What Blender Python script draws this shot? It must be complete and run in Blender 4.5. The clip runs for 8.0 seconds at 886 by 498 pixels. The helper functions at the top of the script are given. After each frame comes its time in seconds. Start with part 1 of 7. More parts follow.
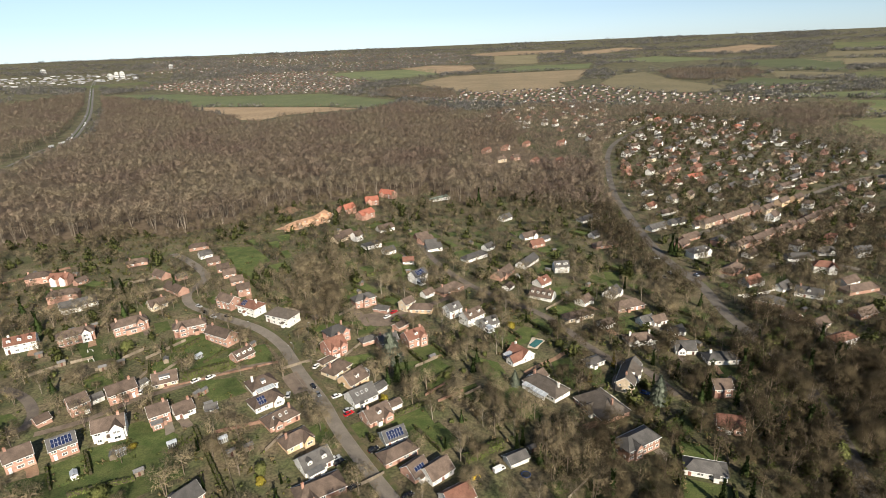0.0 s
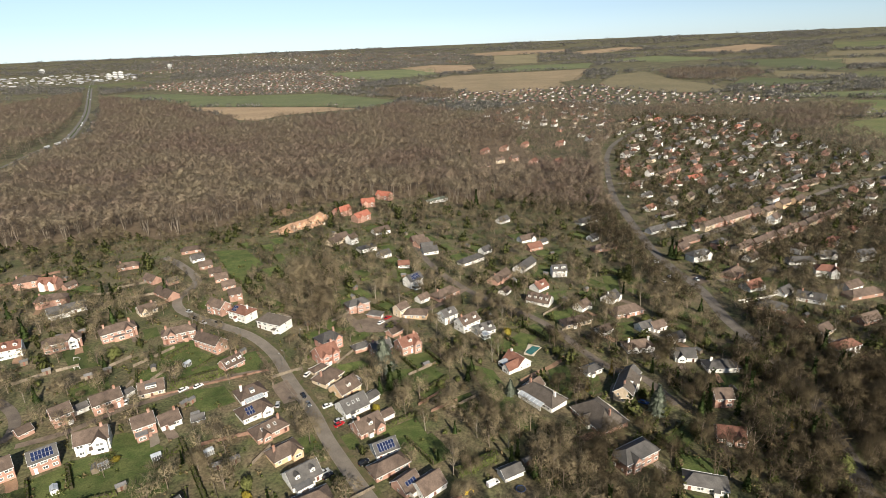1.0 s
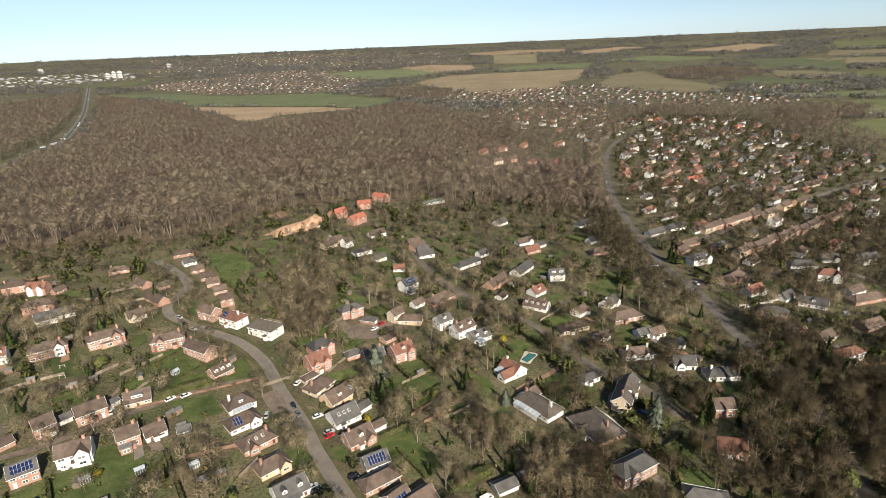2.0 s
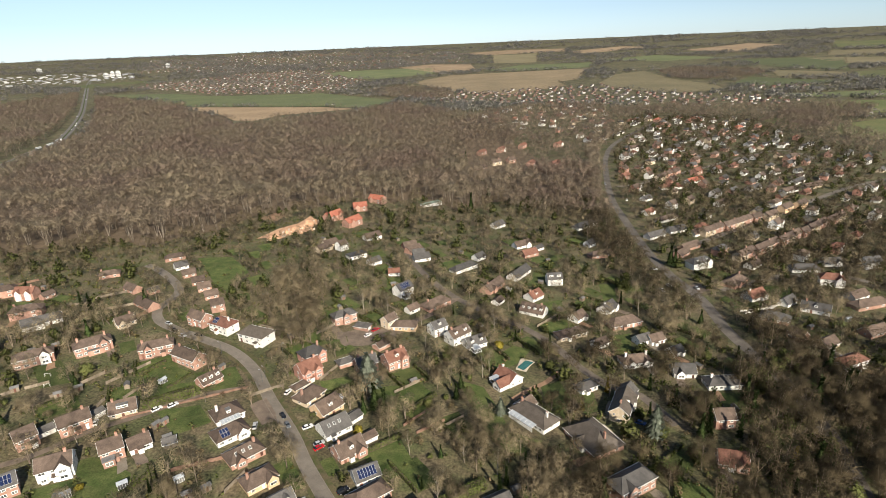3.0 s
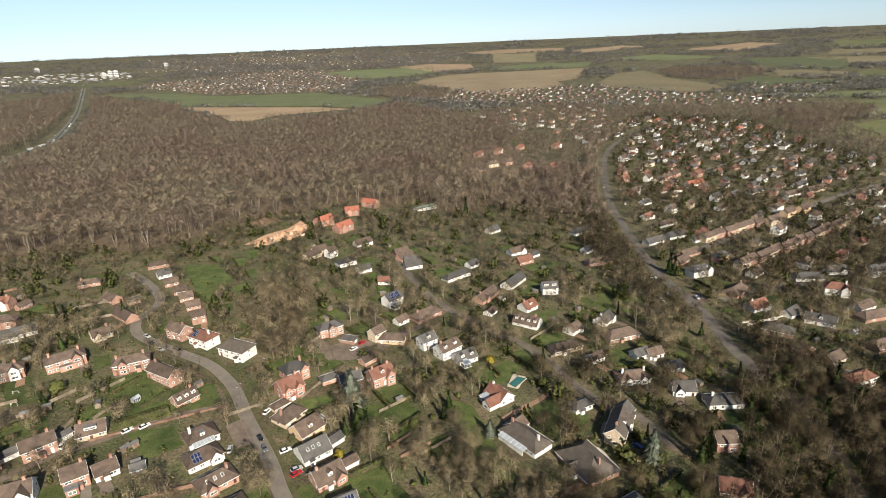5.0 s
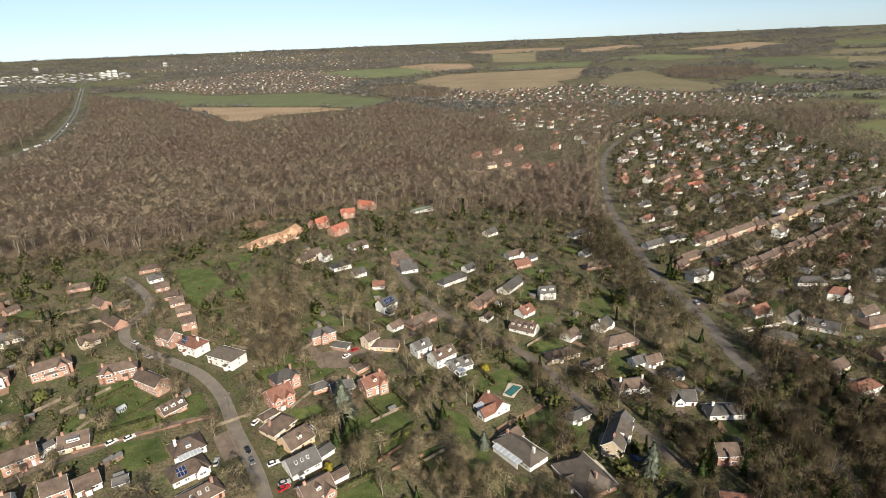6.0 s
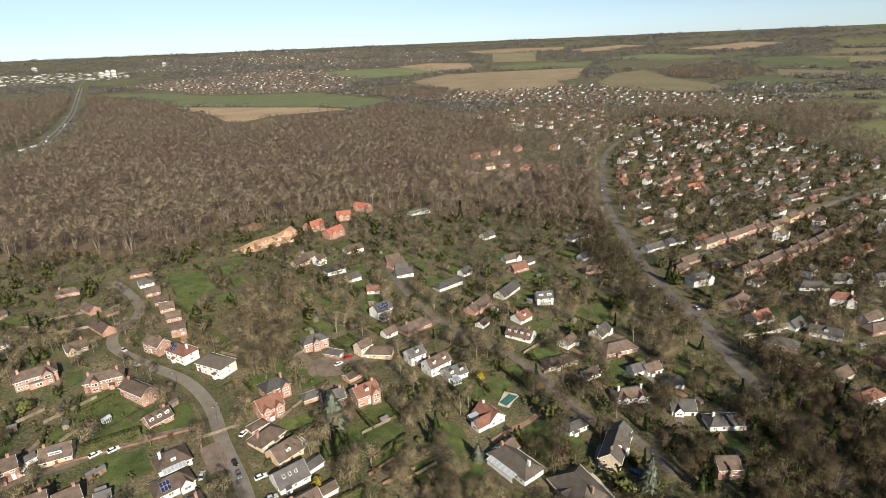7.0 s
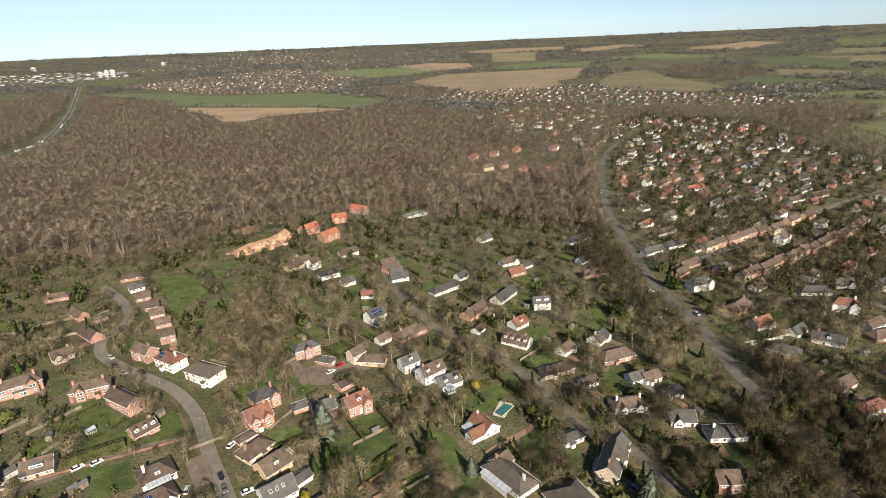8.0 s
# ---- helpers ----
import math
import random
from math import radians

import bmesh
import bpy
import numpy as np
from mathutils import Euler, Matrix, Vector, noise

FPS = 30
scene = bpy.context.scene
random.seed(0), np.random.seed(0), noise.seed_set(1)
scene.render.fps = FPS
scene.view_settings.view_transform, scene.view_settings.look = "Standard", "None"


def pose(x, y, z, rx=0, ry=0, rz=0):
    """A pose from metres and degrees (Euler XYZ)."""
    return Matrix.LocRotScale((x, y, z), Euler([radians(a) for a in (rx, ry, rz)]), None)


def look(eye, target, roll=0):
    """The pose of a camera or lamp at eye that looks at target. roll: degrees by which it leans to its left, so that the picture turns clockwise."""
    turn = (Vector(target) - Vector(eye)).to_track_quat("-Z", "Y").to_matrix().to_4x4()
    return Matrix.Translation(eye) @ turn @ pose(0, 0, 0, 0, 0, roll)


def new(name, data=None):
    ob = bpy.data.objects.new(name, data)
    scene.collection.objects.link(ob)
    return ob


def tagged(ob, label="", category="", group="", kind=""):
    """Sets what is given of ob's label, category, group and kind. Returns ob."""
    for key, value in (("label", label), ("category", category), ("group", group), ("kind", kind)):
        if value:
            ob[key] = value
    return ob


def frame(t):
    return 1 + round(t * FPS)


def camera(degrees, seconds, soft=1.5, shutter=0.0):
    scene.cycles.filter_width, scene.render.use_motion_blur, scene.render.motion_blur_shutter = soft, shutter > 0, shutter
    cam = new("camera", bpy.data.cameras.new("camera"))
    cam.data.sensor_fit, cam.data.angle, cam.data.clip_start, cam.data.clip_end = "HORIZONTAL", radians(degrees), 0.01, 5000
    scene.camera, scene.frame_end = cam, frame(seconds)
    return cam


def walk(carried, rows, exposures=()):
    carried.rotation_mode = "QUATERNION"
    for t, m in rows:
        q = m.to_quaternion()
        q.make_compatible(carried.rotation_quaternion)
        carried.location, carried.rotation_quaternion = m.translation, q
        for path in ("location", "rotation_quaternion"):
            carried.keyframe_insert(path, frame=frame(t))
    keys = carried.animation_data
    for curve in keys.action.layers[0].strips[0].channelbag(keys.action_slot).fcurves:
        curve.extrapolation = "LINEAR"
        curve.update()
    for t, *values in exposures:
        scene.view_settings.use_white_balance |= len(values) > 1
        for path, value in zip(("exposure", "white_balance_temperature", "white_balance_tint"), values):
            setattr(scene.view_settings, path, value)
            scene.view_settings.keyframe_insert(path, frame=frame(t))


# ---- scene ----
cam = camera(76.2, 8.0, soft=0.6)
# seconds, place, turn
ROWS = [
    (0.0, 0.000, 0.000, 138.000, 70.265, 2.264, -0.813),
    (0.5, 1.426, 3.295, 138.165, 70.242, 2.269, -0.812),
    (1.0, 2.851, 6.585, 138.333, 70.219, 2.273, -0.812),
    (1.5, 4.276, 9.870, 138.502, 70.197, 2.277, -0.810),
    (2.0, 5.700, 13.150, 138.673, 70.175, 2.281, -0.808),
    (2.5, 7.125, 16.425, 138.846, 70.153, 2.285, -0.805),
    (3.0, 8.548, 19.695, 139.022, 70.132, 2.289, -0.802),
    (3.5, 9.972, 22.960, 139.199, 70.111, 2.292, -0.798),
    (4.0, 11.395, 26.220, 139.378, 70.090, 2.295, -0.793),
    (4.5, 12.817, 29.476, 139.560, 70.070, 2.298, -0.788),
    (5.0, 14.240, 32.726, 139.743, 70.050, 2.301, -0.782),
    (5.5, 15.662, 35.972, 139.929, 70.031, 2.304, -0.775),
    (6.0, 17.083, 39.212, 140.116, 70.011, 2.307, -0.768),
    (6.5, 18.504, 42.448, 140.305, 69.993, 2.309, -0.760),
    (7.0, 19.925, 45.679, 140.497, 69.974, 2.311, -0.752),
    (7.5, 21.346, 48.904, 140.690, 69.956, 2.313, -0.743),
    (8.0, 22.766, 52.125, 140.886, 69.938, 2.315, -0.733),
]
walk(cam, [(t, pose(x, y, z, rx, ry, rz)) for t, x, y, z, rx, ry, rz in ROWS])

# ---- light ----
SUN_AZIMUTH, SUN_HEIGHT = 157.0, 31.0
world = bpy.data.worlds.new("sky")
scene.world = world
world.use_nodes = True
wn = world.node_tree.nodes
sky = wn.new("ShaderNodeTexSky")
sky.sky_type, sky.sun_disc = "NISHITA", False
sky.sun_elevation, sky.sun_rotation = radians(SUN_HEIGHT), radians(SUN_AZIMUTH)
sky.altitude, sky.air_density, sky.dust_density, sky.ozone_density = 1500, 1.0, 0.4, 2.0
wn["Background"].inputs["Strength"].default_value = 0.062
pale, tint = wn.new("ShaderNodeHueSaturation"), wn.new("ShaderNodeMix")
pale.inputs["Saturation"].default_value = 0.55
tint.data_type, tint.blend_type = "RGBA", "MULTIPLY"
tint.inputs["Factor"].default_value, tint.inputs["B"].default_value = 1.0, (0.82, 0.98, 1.16, 1)
world.node_tree.links.new(sky.outputs[0], pale.inputs["Color"])
world.node_tree.links.new(pale.outputs[0], tint.inputs["A"])
world.node_tree.links.new(tint.outputs["Result"], wn["Background"].inputs["Color"])
sun_way = Vector((math.sin(radians(SUN_AZIMUTH)) * math.cos(radians(SUN_HEIGHT)), math.cos(radians(SUN_AZIMUTH)) * math.cos(radians(SUN_HEIGHT)), math.sin(radians(SUN_HEIGHT))))
sun = new("sun", bpy.data.lights.new("sun", "SUN"))
sun.data.energy, sun.data.angle, sun.data.color = 5.0, radians(0.6), (1.0, 0.90, 0.74)
sun.matrix_world = look(sun_way * 300, (0, 0, 0))
scene.view_settings.exposure = 0.74


# ---- materials ----
def mat(name, a, b, scale=0.5, rough=0.85, bump=0.0, fine=9.0, vary=0.0, island=0.0, metal=0.0, stain=0.0, spec=0.3, contrast=0.22):
    """Two colours mixed by coarse noise, a finer grain over them, and a chance shade for each object or loose piece."""
    m = bpy.data.materials.new(name)
    m.use_nodes = True
    nt = m.node_tree
    n, link = nt.nodes, nt.links.new
    bsdf = n["Principled BSDF"]
    geo = n.new("ShaderNodeNewGeometry")
    coarse, grain = n.new("ShaderNodeTexNoise"), n.new("ShaderNodeTexNoise")
    coarse.inputs["Scale"].default_value, coarse.inputs["Detail"].default_value = scale, 5.0
    grain.inputs["Scale"].default_value, grain.inputs["Detail"].default_value = scale * fine, 3.0
    for node in (coarse, grain):
        link(geo.outputs["Position"], node.inputs["Vector"])
    ramp = n.new("ShaderNodeMapRange")
    ramp.inputs["From Min"].default_value, ramp.inputs["From Max"].default_value = 0.36, 0.64
    link(coarse.outputs["Fac"], ramp.inputs["Value"])
    mix = n.new("ShaderNodeMix")
    mix.data_type = "RGBA"
    mix.inputs["A"].default_value, mix.inputs["B"].default_value = (*a, 1), (*b, 1)
    link(ramp.outputs["Result"], mix.inputs["Factor"])
    hue = n.new("ShaderNodeHueSaturation")
    link(mix.outputs["Result"], hue.inputs["Color"])
    shade = n.new("ShaderNodeMapRange")
    shade.inputs["From Min"].default_value, shade.inputs["From Max"].default_value = 0.3, 0.7
    shade.inputs["To Min"].default_value, shade.inputs["To Max"].default_value = 1 - contrast, 1 + contrast
    link(grain.outputs["Fac"], shade.inputs["Value"])
    value = shade.outputs["Result"]
    for amount, source in ((vary, "object"), (island, "island")):
        if amount:
            if source == "object":
                info = n.new("ShaderNodeObjectInfo")
                chance = info.outputs["Random"]
            else:
                chance = geo.outputs["Random Per Island"]
            spread = n.new("ShaderNodeMapRange")
            spread.inputs["To Min"].default_value, spread.inputs["To Max"].default_value = 1 - amount, 1 + amount
            link(chance, spread.inputs["Value"])
            times = n.new("ShaderNodeMath")
            times.operation = "MULTIPLY"
            link(value, times.inputs[0])
            link(spread.outputs["Result"], times.inputs[1])
            value = times.outputs[0]
    if stain:
        blot = n.new("ShaderNodeTexNoise")
        blot.inputs["Scale"].default_value, blot.inputs["Detail"].default_value = scale * 0.37, 6.0
        link(geo.outputs["Position"], blot.inputs["Vector"])
        spread = n.new("ShaderNodeMapRange")
        spread.inputs["From Min"].default_value, spread.inputs["From Max"].default_value = 0.35, 0.6
        spread.inputs["To Min"].default_value, spread.inputs["To Max"].default_value = 1 - stain, 1.0
        link(blot.outputs["Fac"], spread.inputs["Value"])
        times = n.new("ShaderNodeMath")
        times.operation = "MULTIPLY"
        link(value, times.inputs[0])
        link(spread.outputs["Result"], times.inputs[1])
        value = times.outputs[0]
    link(value, hue.inputs["Value"])
    link(hue.outputs["Color"], bsdf.inputs["Base Color"])
    bsdf.inputs["Roughness"].default_value, bsdf.inputs["Metallic"].default_value = rough, metal
    bsdf.inputs["Specular IOR Level"].default_value = spec
    if bump:
        relief = n.new("ShaderNodeBump")
        relief.inputs["Strength"].default_value, relief.inputs["Distance"].default_value = bump, 0.1
        link(grain.outputs["Fac"], relief.inputs["Height"])
        link(relief.outputs["Normal"], bsdf.inputs["Normal"])
    return m


def chance_mat(name, colours, rough=0.8):
    """One of several colours for each loose piece."""
    m = bpy.data.materials.new(name)
    m.use_nodes = True
    n, link = m.node_tree.nodes, m.node_tree.links.new
    geo, ramp = n.new("ShaderNodeNewGeometry"), n.new("ShaderNodeValToRGB")
    ramp.color_ramp.interpolation = "CONSTANT"
    while len(ramp.color_ramp.elements) < len(colours):
        ramp.color_ramp.elements.new(0.5)
    for i, (e, c) in enumerate(zip(ramp.color_ramp.elements, colours)):
        e.position, e.color = i / len(colours), (*c, 1)
    grain, shade, hue = n.new("ShaderNodeTexNoise"), n.new("ShaderNodeMapRange"), n.new("ShaderNodeHueSaturation")
    grain.inputs["Scale"].default_value = 0.35
    link(geo.outputs["Position"], grain.inputs["Vector"])
    shade.inputs["To Min"].default_value, shade.inputs["To Max"].default_value = 0.6, 1.4
    link(grain.outputs["Fac"], shade.inputs["Value"])
    link(geo.outputs["Random Per Island"], ramp.inputs["Fac"])
    link(ramp.outputs["Color"], hue.inputs["Color"])
    link(shade.outputs["Result"], hue.inputs["Value"])
    link(hue.outputs["Color"], n["Principled BSDF"].inputs["Base Color"])
    n["Principled BSDF"].inputs["Roughness"].default_value = rough
    n["Principled BSDF"].inputs["Specular IOR Level"].default_value = 0.25
    return m


def striped(m, scale, strength, amount):
    """Courses of tiles: fine level bands that shade and ruffle the surface."""
    n, link = m.node_tree.nodes, m.node_tree.links.new
    bsdf = n["Principled BSDF"]
    geo, wave, relief = n.new("ShaderNodeNewGeometry"), n.new("ShaderNodeTexWave"), n.new("ShaderNodeBump")
    wave.bands_direction, wave.inputs["Scale"].default_value = "Z", scale
    wave.inputs["Distortion"].default_value, wave.inputs["Detail"].default_value = 0.6, 2.0
    link(geo.outputs["Position"], wave.inputs["Vector"])
    relief.inputs["Strength"].default_value, relief.inputs["Distance"].default_value = strength, 0.05
    link(wave.outputs["Fac"], relief.inputs["Height"])
    link(relief.outputs["Normal"], bsdf.inputs["Normal"])
    old = bsdf.inputs["Base Color"].links[0].from_socket
    mix, low = n.new("ShaderNodeMix"), n.new("ShaderNodeMapRange")
    mix.data_type, mix.blend_type = "RGBA", "MULTIPLY"
    mix.inputs["Factor"].default_value = amount
    link(old, mix.inputs["A"])
    link(wave.outputs["Color"], mix.inputs["B"])
    link(mix.outputs["Result"], bsdf.inputs["Base Color"])
    return m


def growing(m):
    """Fine twigs and leaves: they catch the light by the way the spray grows, as the mass of them does."""
    n, link = m.node_tree.nodes, m.node_tree.links.new
    way, turn = n.new("ShaderNodeAttribute"), n.new("ShaderNodeVectorTransform")
    way.attribute_name = "growth"
    turn.vector_type, turn.convert_from, turn.convert_to = "NORMAL", "OBJECT", "WORLD"
    link(way.outputs["Vector"], turn.inputs["Vector"])
    flip, through_it, mix = n.new("ShaderNodeVectorMath"), n.new("ShaderNodeBsdfTranslucent"), n.new("ShaderNodeMixShader")
    flip.operation, flip.inputs["Scale"].default_value = "SCALE", -1.0
    link(turn.outputs["Vector"], flip.inputs["Vector"])
    link(flip.outputs["Vector"], through_it.inputs["Normal"])
    link(n["Principled BSDF"].inputs["Base Color"].links[0].from_socket, through_it.inputs["Color"])
    mix.inputs[0].default_value = 0.8
    link(n["Principled BSDF"].outputs[0], mix.inputs[1])
    link(through_it.outputs[0], mix.inputs[2])
    link(mix.outputs[0], n["Material Output"].inputs["Surface"])
    n["Principled BSDF"].inputs["Specular IOR Level"].default_value = 0.0
    return m


M = {
    "earth_cover": mat("earth_cover", (0.08, 0.087, 0.037), (0.138, 0.11, 0.067), 0.1, 0.95, 0.9, 10, stain=0.4, contrast=0.5),
    "verge": mat("verge_cover", (0.062, 0.07, 0.024), (0.11, 0.088, 0.05), 0.3, 0.95, 0.5, 10, stain=0.2),
    "lawn": mat("lawn", (0.05, 0.074, 0.018), (0.09, 0.105, 0.033), 0.22, 0.95, 0.6, 9, vary=0.22, stain=0.25, contrast=0.35),
    "litter": mat("litter", (0.10, 0.074, 0.048), (0.14, 0.104, 0.068), 0.15, 0.95, 0.5, 10),
    "green": mat("field_green", (0.09, 0.105, 0.045), (0.112, 0.124, 0.055), 0.012, 0.95, 0, 20, vary=0.25),
    "green2": mat("field_meadow", (0.085, 0.10, 0.036), (0.12, 0.12, 0.05), 0.012, 0.95, 0, 20, vary=0.2),
    "tan": mat("field_stubble", (0.23, 0.165, 0.10), (0.28, 0.205, 0.125), 0.012, 0.95, 0, 20, vary=0.1),
    "brown": mat("field_ploughed", (0.185, 0.145, 0.085), (0.235, 0.18, 0.108), 0.008, 0.95, 0, 20),
    "brown2": mat("field_fallow", (0.145, 0.127, 0.07), (0.18, 0.152, 0.085), 0.008, 0.95, 0, 20, vary=0.1),
    "asphalt": mat("asphalt", (0.15, 0.13, 0.108), (0.185, 0.162, 0.135), 0.25, 0.9, 0.15, 20, stain=0.15),
    "motorway": mat("motorway_asphalt", (0.115, 0.107, 0.098), (0.14, 0.13, 0.12), 0.05, 0.85),
    "highway": mat("main_road_asphalt", (0.105, 0.092, 0.08), (0.14, 0.124, 0.107), 0.25, 0.9, 0.15, 20, stain=0.25),
    "lane": mat("lane_asphalt", (0.12, 0.10, 0.085), (0.15, 0.125, 0.10), 0.3, 0.9, 0.15, 14, stain=0.25),
    "drive": mat("drive_gravel", (0.15, 0.115, 0.09), (0.19, 0.15, 0.115), 0.4, 0.9, 0.25, 14, stain=0.3),
    "earth": mat("bare_earth", (0.22, 0.135, 0.085), (0.28, 0.18, 0.115), 0.4, 0.95, 0.4, 10),
    "sand": mat("orange_sand", (0.40, 0.23, 0.14), (0.52, 0.33, 0.21), 0.3, 0.95, 0.4, 8, contrast=0.35),
    "rubble": mat("broken_concrete", (0.46, 0.40, 0.33), (0.62, 0.55, 0.46), 0.6, 0.9, 0.3, 9, vary=0.25),
    "pavement": mat("pavement_slab", (0.17, 0.145, 0.115), (0.20, 0.175, 0.14), 0.5, 0.9, 0.1, 14),
    "kerb": mat("kerb_concrete", (0.17, 0.15, 0.125), (0.22, 0.195, 0.165), 0.8, 0.9),
    "paint": mat("road_paint", (0.55, 0.55, 0.52), (0.7, 0.7, 0.66), 0.5, 0.8),
    "brick": mat("brick", (0.31, 0.178, 0.134), (0.41, 0.255, 0.198), 0.5, 0.9, 0.3, 22, vary=0.2),
    "oldbrick": mat("weathered_brick", (0.17, 0.10, 0.07), (0.25, 0.155, 0.115), 0.5, 0.9, 0.3, 22, stain=0.3),
    "pinkbrick": mat("pink_brick", (0.38, 0.20, 0.15), (0.45, 0.24, 0.185), 0.5, 0.9, 0.3, 22),
    "white": mat("white_render", (0.68, 0.66, 0.62), (0.78, 0.77, 0.74), 0.5, 0.85, 0.1, 8, vary=0.1, stain=0.12),
    "cream": mat("cream_render", (0.52, 0.42, 0.30), (0.60, 0.50, 0.37), 0.5, 0.85, 0.1, 8, vary=0.12, stain=0.12),
    "peach": mat("peach_render", (0.58, 0.40, 0.25), (0.64, 0.46, 0.30), 0.5, 0.85, 0.1, 8, vary=0.1),
    "timber": mat("weathered_timber", (0.17, 0.14, 0.105), (0.23, 0.19, 0.145), 0.8, 0.9, 0.3, 12, vary=0.25),
    "browntile": striped(mat("brown_tile", (0.10, 0.073, 0.058), (0.15, 0.11, 0.086), 0.45, 0.85, 0, 9, vary=0.22, stain=0.2), 2.6, 0.6, 0.16),
    "redtile": striped(mat("red_tile", (0.18, 0.085, 0.06), (0.23, 0.115, 0.082), 0.45, 0.85, 0, 9, vary=0.15, stain=0.2), 2.6, 0.6, 0.16),
    "scarlet": striped(mat("orange_tile", (0.29, 0.10, 0.065), (0.35, 0.135, 0.09), 0.45, 0.8, 0, 9, vary=0.1), 2.6, 0.5, 0.12),
    "slate": striped(mat("grey_slate", (0.07, 0.066, 0.062), (0.105, 0.098, 0.092), 0.45, 0.6, 0, 9, vary=0.25, stain=0.15, spec=0.4), 2.6, 0.5, 0.14),
    "slate2": striped(mat("brown_slate", (0.095, 0.08, 0.066), (0.125, 0.105, 0.088), 0.45, 0.75, 0, 9, stain=0.15), 2.6, 0.5, 0.14),
    "greenflat": mat("green_felt", (0.16, 0.21, 0.17), (0.20, 0.25, 0.21), 0.4, 0.8),
    "felt": mat("roof_felt", (0.10, 0.10, 0.10), (0.15, 0.145, 0.14), 0.4, 0.8, 0, 9, vary=0.3),
    "metal_roof": mat("pale_metal_roof", (0.30, 0.33, 0.36), (0.38, 0.41, 0.44), 0.6, 0.45),
    "upvc": mat("white_frame", (0.74, 0.74, 0.72), (0.8, 0.8, 0.78), 1.0, 0.5),
    "glass": mat("window_glass", (0.035, 0.04, 0.045), (0.22, 0.22, 0.21), 0.35, 0.1, 0, 3, vary=0.5, spec=0.8),
    "solar": mat("solar_cell", (0.012, 0.02, 0.06), (0.02, 0.03, 0.08), 0.6, 0.15, spec=0.6),
    "door": mat("painted_door", (0.12, 0.05, 0.04), (0.2, 0.1, 0.07), 1.0, 0.6, vary=0.6),
    "pot": mat("clay_pot", (0.33, 0.15, 0.09), (0.4, 0.2, 0.12), 1.0, 0.9),
    "bark": mat("bark", (0.13, 0.10, 0.075), (0.21, 0.17, 0.13), 0.8, 0.95, 0.5, 10, vary=0.3),
    # sunlight on the wood's outer trunks put into a paler bark colour
    "edge_bark": mat("sun_toned_bark", (0.17, 0.14, 0.105), (0.30, 0.255, 0.20), 0.15, 0.9, 0.3, 8, island=0.3),
    "birch": mat("pale_bark", (0.19, 0.16, 0.125), (0.30, 0.26, 0.21), 0.9, 0.9, 0.3, 8, vary=0.2),
    "twig": growing(mat("twigs", (0.150, 0.122, 0.081), (0.216, 0.180, 0.117), 0.06, 0.9, 0, 6, vary=0.3, island=0.14)),
    # distance haze put into the colour: greyer and paler than nearer twigs
    "haze_twig": growing(mat("haze_toned_twigs", (0.168, 0.161, 0.146), (0.222, 0.212, 0.192), 0.01, 0.9, 0, 9, island=0.3)),
    "wood_twig": growing(mat("woodland_twigs", (0.212, 0.161, 0.130), (0.245, 0.208, 0.148), 0.012, 0.9, 0, 9, island=0.07, contrast=0.28)),
    # shade among crowded trees put into the colour: a darker copy of the twigs
    "shade_twig": growing(mat("shade_toned_twigs", (0.081, 0.064, 0.041), (0.115, 0.094, 0.060), 0.05, 0.95, 0, 6, island=0.15, contrast=0.3)),
    "wood_trunk": mat("woodland_trunks", (0.105, 0.084, 0.064), (0.19, 0.16, 0.125), 0.3, 0.9, 0, 5, island=0.4),
    "needle": growing(mat("dark_needles", (0.029, 0.047, 0.018), (0.058, 0.081, 0.029), 0.5, 0.9, 0, 5, vary=0.25, island=0.3)),
    "blue_needle": growing(mat("blue_needles", (0.103, 0.122, 0.097), (0.166, 0.186, 0.149), 0.5, 0.9, 0, 5, island=0.25)),
    "gold_needle": growing(mat("golden_needles", (0.20, 0.17, 0.03), (0.30, 0.25, 0.05), 0.5, 0.9, 0, 5, island=0.25)),
    "leaf": growing(mat("evergreen_leaves", (0.078, 0.092, 0.034), (0.132, 0.142, 0.054), 0.4, 0.8, 0, 5, vary=0.35, island=0.2)),
    "bush": growing(mat("winter_bush", (0.128, 0.101, 0.061), (0.189, 0.149, 0.084), 0.4, 0.9, 0, 5, vary=0.3, island=0.3)),
    "hedge_wood": mat("hedge_stems", (0.05, 0.045, 0.025), (0.08, 0.07, 0.04), 0.4, 0.95, 0, 5),
    "olive": growing(mat("olive_scrub", (0.122, 0.118, 0.043), (0.179, 0.166, 0.064), 0.3, 0.9, 0, 5, island=0.35)),
    "hedge": growing(mat("hedge_leaves", (0.055, 0.072, 0.022), (0.098, 0.117, 0.039), 0.4, 0.85, 0, 5, vary=0.3, island=0.3)),
    "water": mat("pool_water", (0.03, 0.11, 0.105), (0.045, 0.14, 0.13), 0.4, 0.06, spec=0.4),
    "stone": mat("pale_paving", (0.42, 0.37, 0.29), (0.52, 0.46, 0.37), 0.5, 0.85, 0.1, 8, vary=0.1),
    "tyre": mat("tyre_rubber", (0.02, 0.02, 0.02), (0.03, 0.03, 0.03), 2.0, 0.8),
    "steel": mat("galvanised_steel", (0.4, 0.4, 0.4), (0.5, 0.5, 0.5), 2.0, 0.5, metal=0.6),
    "lamp_steel": mat("painted_steel", (0.09, 0.095, 0.09), (0.13, 0.13, 0.125), 2.0, 0.6),
    "car_glass": mat("car_glass", (0.015, 0.018, 0.02), (0.02, 0.022, 0.025), 1.0, 0.05, spec=0.8),
